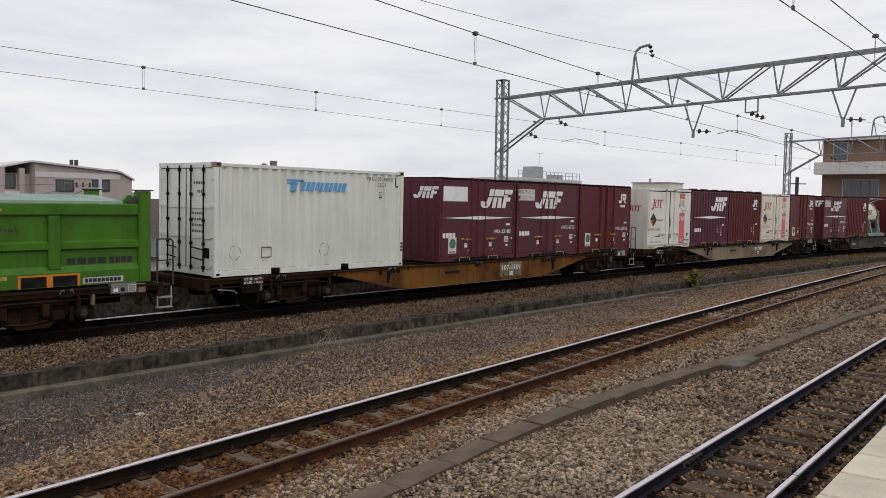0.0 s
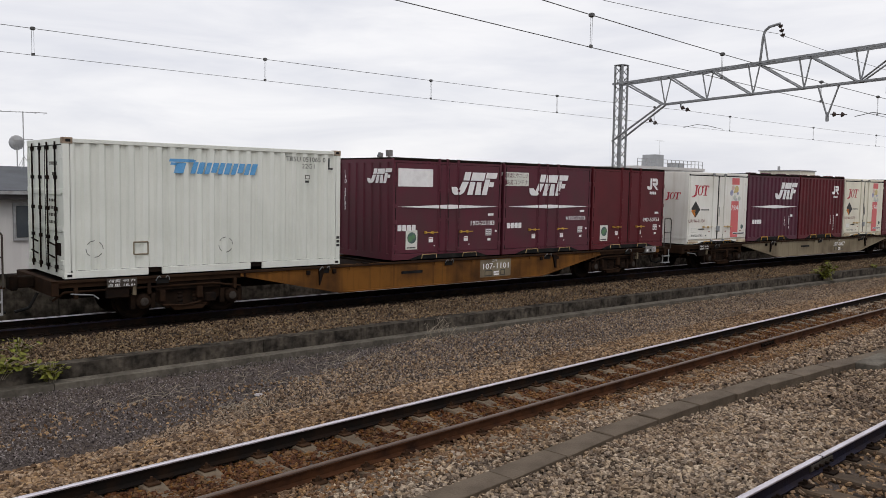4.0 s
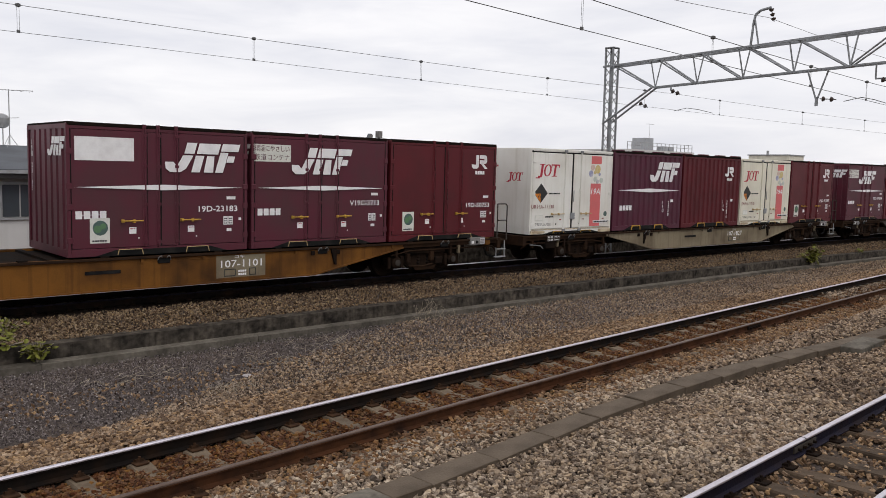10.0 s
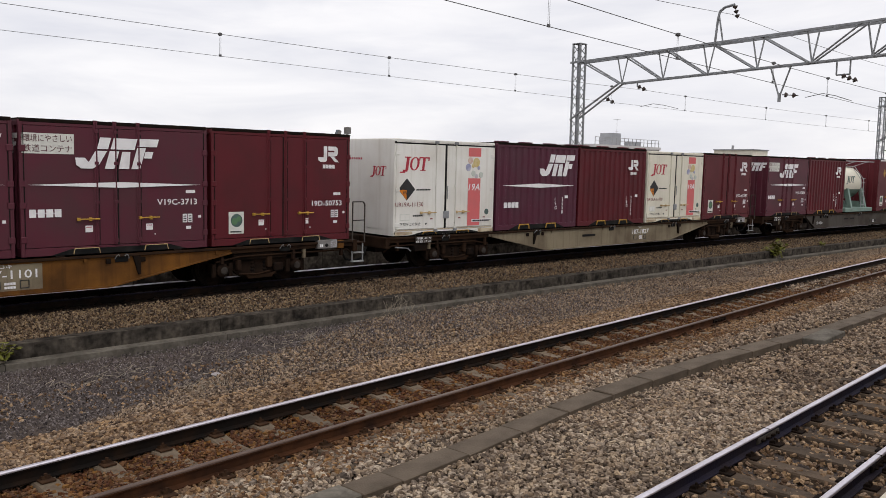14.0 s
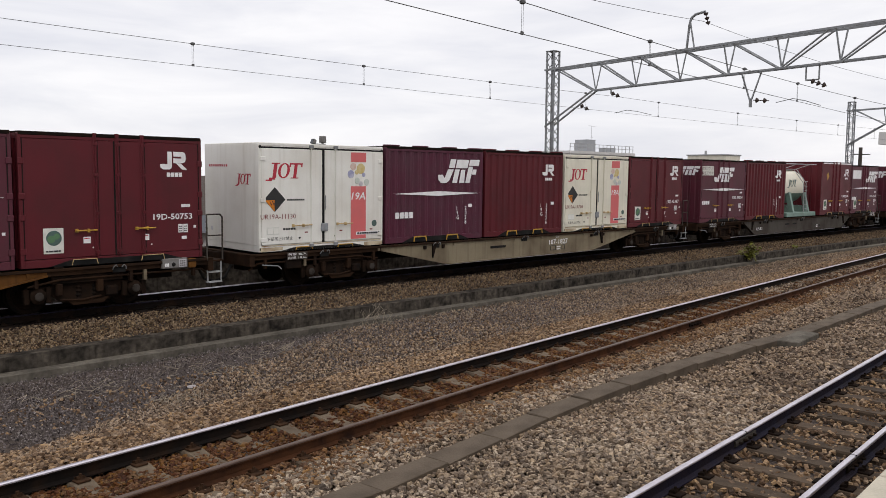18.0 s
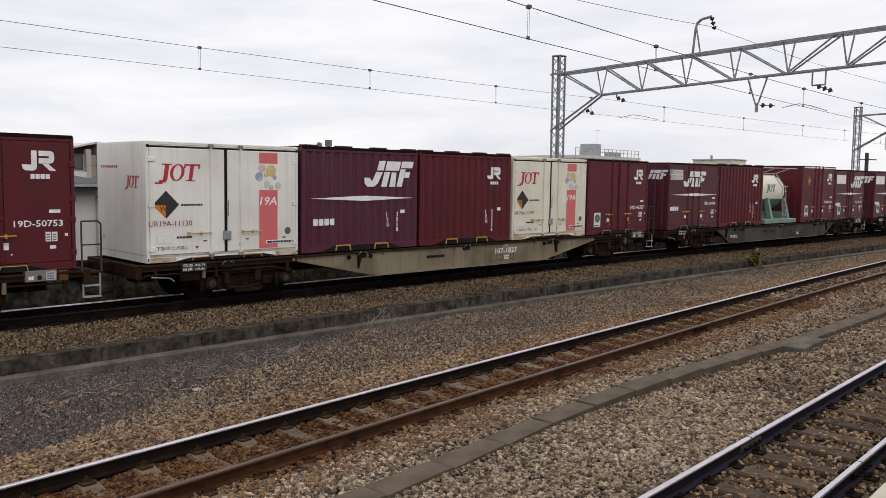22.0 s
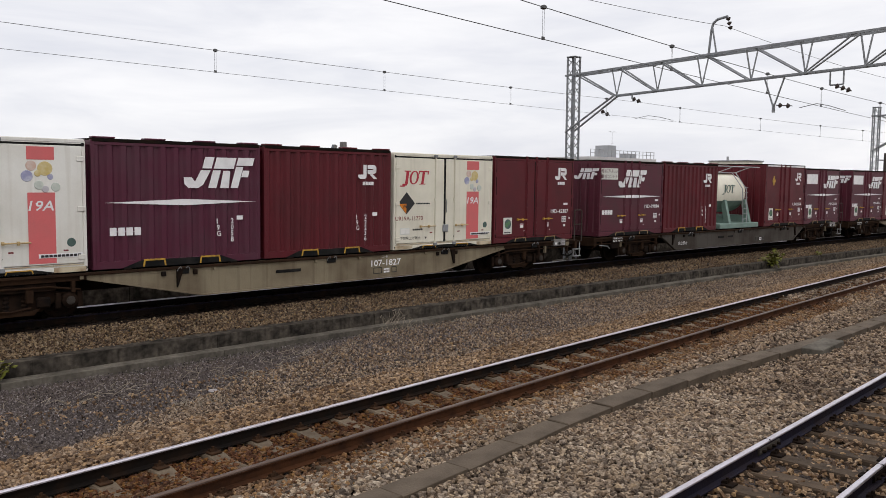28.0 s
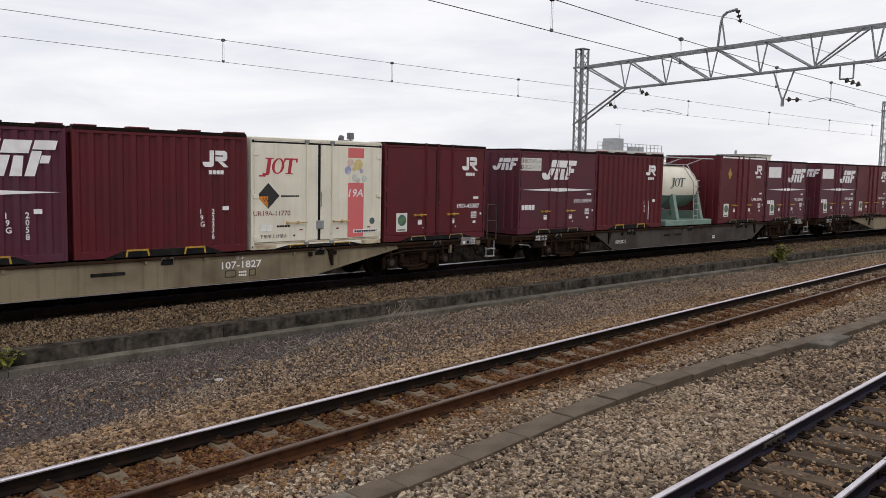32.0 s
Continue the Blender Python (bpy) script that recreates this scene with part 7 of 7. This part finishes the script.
for k in range(17):
    part("rail_post", box(B(), k * 0.9, k * 0.9 + 0.06, 0.0, 0.06, 6.75, 7.65), "pipe", b)
for z in (7.2, 7.62):
    part("guard_rail", box(B(), 0, 14.5, 0.0, 0.05, z, z + 0.05), "pipe", b)
for k in range(3):
    window_unit(b, 2.5 + 4.6 * k, 0, 3.8, 2.0, 1.4, 2)
for k, dx in enumerate((9.2, 10.6)):
    part("roof_unit", box(B(), dx, dx + 1.1, 1, 2, 6.6, 7.4, 0.03), "grey", b)
antenna(92.4, 63, 6.4, 3.2)

# pale shed roof further right
b = thing("warehouse", "pale flat-topped warehouse beyond the train", "building", at=Matrix.Translation((120.6, 57.6, -0.7)))
part("wall", box(B(), 0, 4.8, 0, 6.4, 0, 7.05), "cream", b, "cream sheet wall")
part("roof_edge", box(B(), -0.15, 4.95, -0.15, 6.55, 7.05, 7.2), "grey", b, "grey roof edge")
part("vent", box(B(), 0.6, 0.95, 3.6, 3.85, 7.2, 7.8), "pipe", b)

# brown apartment building by the far gantry
b = thing("apartment_building", "brown tiled building with pale balcony bands", "building", at=Matrix.Translation((85.0, 19.2, -0.7)))
part("wall", box(B(), 0.0, 14, -8.5, 5.5, 0, 10.0), "brown", b, "brown tiled wall")
for z in (3.0, 6.75):
    part("balcony", box(B(), -1.2, -0.02, -8.6, 5.95, z, z + 1.15), "plaster2", b, "pale balcony band")
for z, w in ((4.5, 3.1), (8.1, 1.2)):
    for y in (2.0 if w > 2 else 3.9, -3.0):
        window_unit(b, 0.0, y, z, w, 1.7, 4 if w > 2 else 2, "pipe", face=0)
part("roof_slab", box(B(), -0.4, 14.4, -8.9, 5.7, 10.0, 10.2), "plaster2", b)
mesh_thing("vent_mast", rods(rod(B(), (0, 0, 0), (0, 0, 2.2), 0.06, 6), [(-0.35, 0, 1.5), (0.35, 0, 1.5)], 0.03), "pipe", "slim roof mast on the brown building", "mast", at=Matrix.Translation((86.5, 22.6, 9.5)))
# timber pole beside the far gantry
bm = B()
rod(bm, (0, 0, 0), (0, 0, 5.8), 0.15, 8, 0.13)
rod(bm, (-0.5, 0.5, 5.3), (0.5, -0.5, 5.3), 0.04, 5)
mesh_thing("utility_pole", bm, "slate", "dark utility pole with a short cross arm", "pole", at=Matrix.Translation((64.88, 20.64, -0.7)))

# lamp mast behind the freight track
mast = thing("lamp_mast", "slim steel mast with a floodlight and a control box", "mast", at=Matrix.Translation((17.0, 22.3, -0.7)))
part("pole", rod(B(), (0, 0, 0), (0, 0, 4.55), 0.04, 8), "pipe", mast)
part("cross_arm", rod(B(), (-0.48, 0, 4.47), (0.12, 0, 4.47), 0.022, 6), "pipe", mast)
part("control_box", box(B(), -0.09, 0.10, -0.08, 0.08, 4.52, 4.74, 0.01), "greybox", mast, "grey steel box")
lamp = part("floodlight", extrude(B(), [(-0.46, 4.50), (-0.33, 4.48), (-0.30, 4.60), (-0.40, 4.64)], 1, -0.08, 0.08), "greybox", mast, "small tilted floodlight")
part("lens", extrude(B(), [(-0.465, 4.505), (-0.46, 4.495), (-0.40, 4.635), (-0.41, 4.64)], 1, -0.06, 0.06), "glass", lamp)

# distant low roofs close the view along the line
for k in range(26):
    x = -60 + 11 * k + random.uniform(-2, 2)
    w, hgt = random.uniform(6, 10), random.uniform(2.2, 3.1)
    y = 118 + random.uniform(-5, 20)
    h = thing("distant_house", "distant low house under a dark roof", "house", "distant houses", at=Matrix.Translation((x, y, -0.7)))
    part("wall", box(B(), 0, w, 0, 7, 0, hgt), "plaster2", h)
    bm = B()
    extrude(bm, [(-0.4, hgt), (7.4, hgt), (3.5, hgt + 0.9)], 0, -0.4, w + 0.4)
    part("roof", bm, "roofing", h)


# plants ----------------------------------------------------------------------------------------------------

def leaf_mesh(w, l):
    bm = B()
    prof = ((0, 0), (0.45, 0.25), (0.5, 0.55), (0.28, 0.8), (0, 1.0))
    mid = [bm.verts.new((0, v * l, 0.03 * l * math.sin(3 * v))) for u, v in prof]
    for s in (-1, 1):
        side = [mid[0]] + [bm.verts.new((s * u * w, v * l, -0.10 * l * (1 if v > 0.5 else 0.3))) for u, v in prof[1:-1]] + [mid[-1]]
        for i in range(len(prof) - 1):
            q = [mid[i], side[i], side[i + 1], mid[i + 1]]
            q = [v for k, v in enumerate(q) if v not in q[:k]]
            bm.faces.new(q if s > 0 else q[::-1])
    return mesh_of("leaf", bm, "leaf")


LEAVES = [leaf_mesh(0.11, 0.14), leaf_mesh(0.085, 0.12), leaf_mesh(0.07, 0.09)]


def shrub(label, x, y, z, w, d, h, leaves, seed, size=1.0):
    """A weed clump: stems fan out from the foot and carry single leaves."""
    rng = random.Random(seed)
    s = thing("shrub", label, "shrub", "weeds by the retaining wall", at=Matrix.Translation((x, y, z)))
    tips = []
    bm = B()
    for k in range(14):
        a = rng.uniform(0, 6.283)
        r = rng.uniform(0.2, 1.0)
        tip = Vector((math.cos(a) * r * w / 2, math.sin(a) * r * d / 2, h * rng.uniform(0.55, 1.0) * (1.1 - 0.45 * r)))
        m = tip * 0.5 + Vector((0, 0, 0.12 * h))
        base = Vector((tip.x * 0.25, tip.y * 0.25, 0))
        rods(bm, [base, m, tip], 0.006, 4)
        tips.append((base, m, tip))
    part("stem_clump", bm, "straw", s, "thin stems")
    for k in range(leaves):
        base, m, tip = rng.choice(tips)
        f = rng.uniform(0.25, 1.05)
        p = base.lerp(m, f * 2) if f < 0.5 else m.lerp(tip, f * 2 - 1)
        p = p + Vector((rng.uniform(-0.08, 0.08), rng.uniform(-0.08, 0.08), rng.uniform(-0.05, 0.05))) * max(w, 0.5)
        k2 = size * rng.uniform(0.7, 1.25)
        piece("leaf", rng.choice(LEAVES), s, Matrix.Translation(p) @ Euler((rng.uniform(-0.9, 0.5), rng.uniform(-0.6, 0.6), rng.uniform(0, 6.283))).to_matrix().to_4x4() @ Matrix.Scale(k2, 4))
    return s


shrub("yellow green leafy weeds growing over the retaining wall", 3.15, y_wall(3.15) + 0.02, -0.45, 1.4, 0.9, 0.5, 210, 5, 0.85)
shrub("yellow green leafy weeds beside the wall ledge", 4.0, y_wall(4.0) - 0.1, -0.57, 0.75, 0.4, 0.4, 100, 6, 0.75)
shrub("thin weed clump on the ballast bank", 3.75, y_wall(3.75) + 0.9, -0.29, 0.8, 0.5, 0.42, 80, 7, 0.6)
shrub("yellow green bush sprouting from the wall", 32.0, y_wall(32) - 0.15, -0.57, 1.25, 0.7, 0.85, 240, 8, 1.2)
shrub("small brownish weed on the wall", 48.6, y_wall(48.6) - 0.1, -0.57, 0.9, 0.5, 0.6, 80, 9, 1.2)
shrub("tiny weed in the gravel", 36.6, y_wall(36.6) + 0.05, -0.33, 0.4, 0.3, 0.25, 30, 10, 1.0)


def dry_weeds(label, x, y, z, n, spread, h, seed):
    rng = random.Random(seed)
    bm = B()
    for k in range(n):
        a, r = rng.uniform(0, 6.283), rng.uniform(0, spread)
        p = Vector((r * math.cos(a), r * 0.6 * math.sin(a), 0))
        q = p + Vector((rng.uniform(-0.25, 0.25), rng.uniform(-0.2, 0.2), rng.uniform(0.05, h)))
        s = q + Vector((rng.uniform(-0.15, 0.15), rng.uniform(-0.1, 0.1), rng.uniform(-0.06, 0.1)))
        rods(bm, [p, q, s], 0.004, 4)
    return tagged(new("dry_weeds", mesh_of("dry_weeds", bm, "straw")), label, "dry weeds", kind="stuff"), Matrix.Translation((x, y, z))


for args in (("bare dry stalks on the wall ledge", 12.2, 14.25, -0.57, 14, 0.35, 0.38, 1), ("bare dry stalks in the cinders", 12.1, 13.7, -0.62, 22, 0.6, 0.3, 2),
             ("flattened dry stalks on the cinder ground", 9.0, 13.0, -0.62, 40, 1.2, 0.08, 3), ("flattened dry grass tuft on the gravel", 5.7, 11.0, -0.6, 45, 0.28, 0.05, 4),
             ("scattered dry stalks on the cinder ground", 7.2, 12.2, -0.62, 50, 1.6, 0.07, 5), ("scattered dry stalks on the cinder ground", 4.6, 12.4, -0.62, 30, 1.2, 0.08, 6),
             ("flattened dry stalks on the cinder ground", 14.5, 13.0, -0.6, 36, 1.8, 0.1, 7)):
    name, x, y, z, *rest = args
    zg = max(z, z_ground(x, y) - 0.005)
    k = (2.72 - zg) / (2.72 - z)
    ob, m = dry_weeds(name, x * k, y * k, zg, *rest)
    ob.matrix_basis = m
# a pale lump of slag
mesh_thing("stone", lathe(B(), [(0, 0.05), (0.02, 0.09), (0.04, 0.05)], 2, 7), "palegrit", "pale flat stone lying in the cinders", "stone", at=pose(6.12, 11.26, z_ground(6.12, 11.26), 4, 3, 20))


# motion ------------------------------------------------------------------------------------------
RIDE = [(0, 29.64), (1, 28.08), (2, 26.59), (3, 25.13), (3.5, 24.41), (5.5, 21.73), (6, 21.08), (7, 19.82), (8, 18.61), (9, 17.45), (10, 16.34), (11, 15.29), (12, 14.26), (13, 13.29), (14, 12.35), (14.5, 11.91), (16.5, 10.20), (17, 9.79), (18, 9.03), (19, 8.30), (20, 7.59), (21, 6.91), (22, 6.21), (23, 5.44), (24, 4.63), (25, 3.77), (25.5, 3.32), (27.5, 1.44), (28, 0.94), (29, -0.06), (30, -1.12), (31, -2.24), (32, -3.40)]


def ride(t):
    """How far along the track the train stands at t seconds."""
    ts = [r[0] for r in RIDE]
    i = max(1, min(len(RIDE) - 2, sum(1 for v in ts if v <= t) - 1))
    i = min(i, len(RIDE) - 3)
    (t0, a), (t1, b), (t2, c), (t3, d) = RIDE[i - 1:i + 3]
    if t < t1 or t > t2:
        return float(np.interp(t, ts, [r[1] for r in RIDE]))
    k = (t - t1) / (t2 - t1)
    m1, m2 = (c - a) / (t2 - t0) * (t2 - t1), (d - b) / (t3 - t1) * (t2 - t1)
    return (2 * k**3 - 3 * k**2 + 1) * b + (k**3 - 2 * k**2 + k) * m1 + (-2 * k**3 + 3 * k**2) * c + (k**3 - k**2) * m2


def wagon_pose(center, t):
    x = center + ride(t)
    return pose(x, y_train(x), 0, -LEAN, 0, math.degrees(math.atan(BEND * (x - 8))))


LEAN = -0.44


def motions():
    times = [0.5 * i for i in range(65)]
    for ob, center, along, z in CARRIED:
        walk(ob, [(t, wagon_pose(center, t) @ Matrix.Translation((along, 0, z))) for t in times])
    fine = [0.25 * i for i in range(129)]
    for wheel, at in WHEELS:
        walk(wheel, [(t, pose(at, 0, 0.41) @ Matrix.Rotation(ride(t) / 0.41, 4, "Y")) for t in fine])


motions()
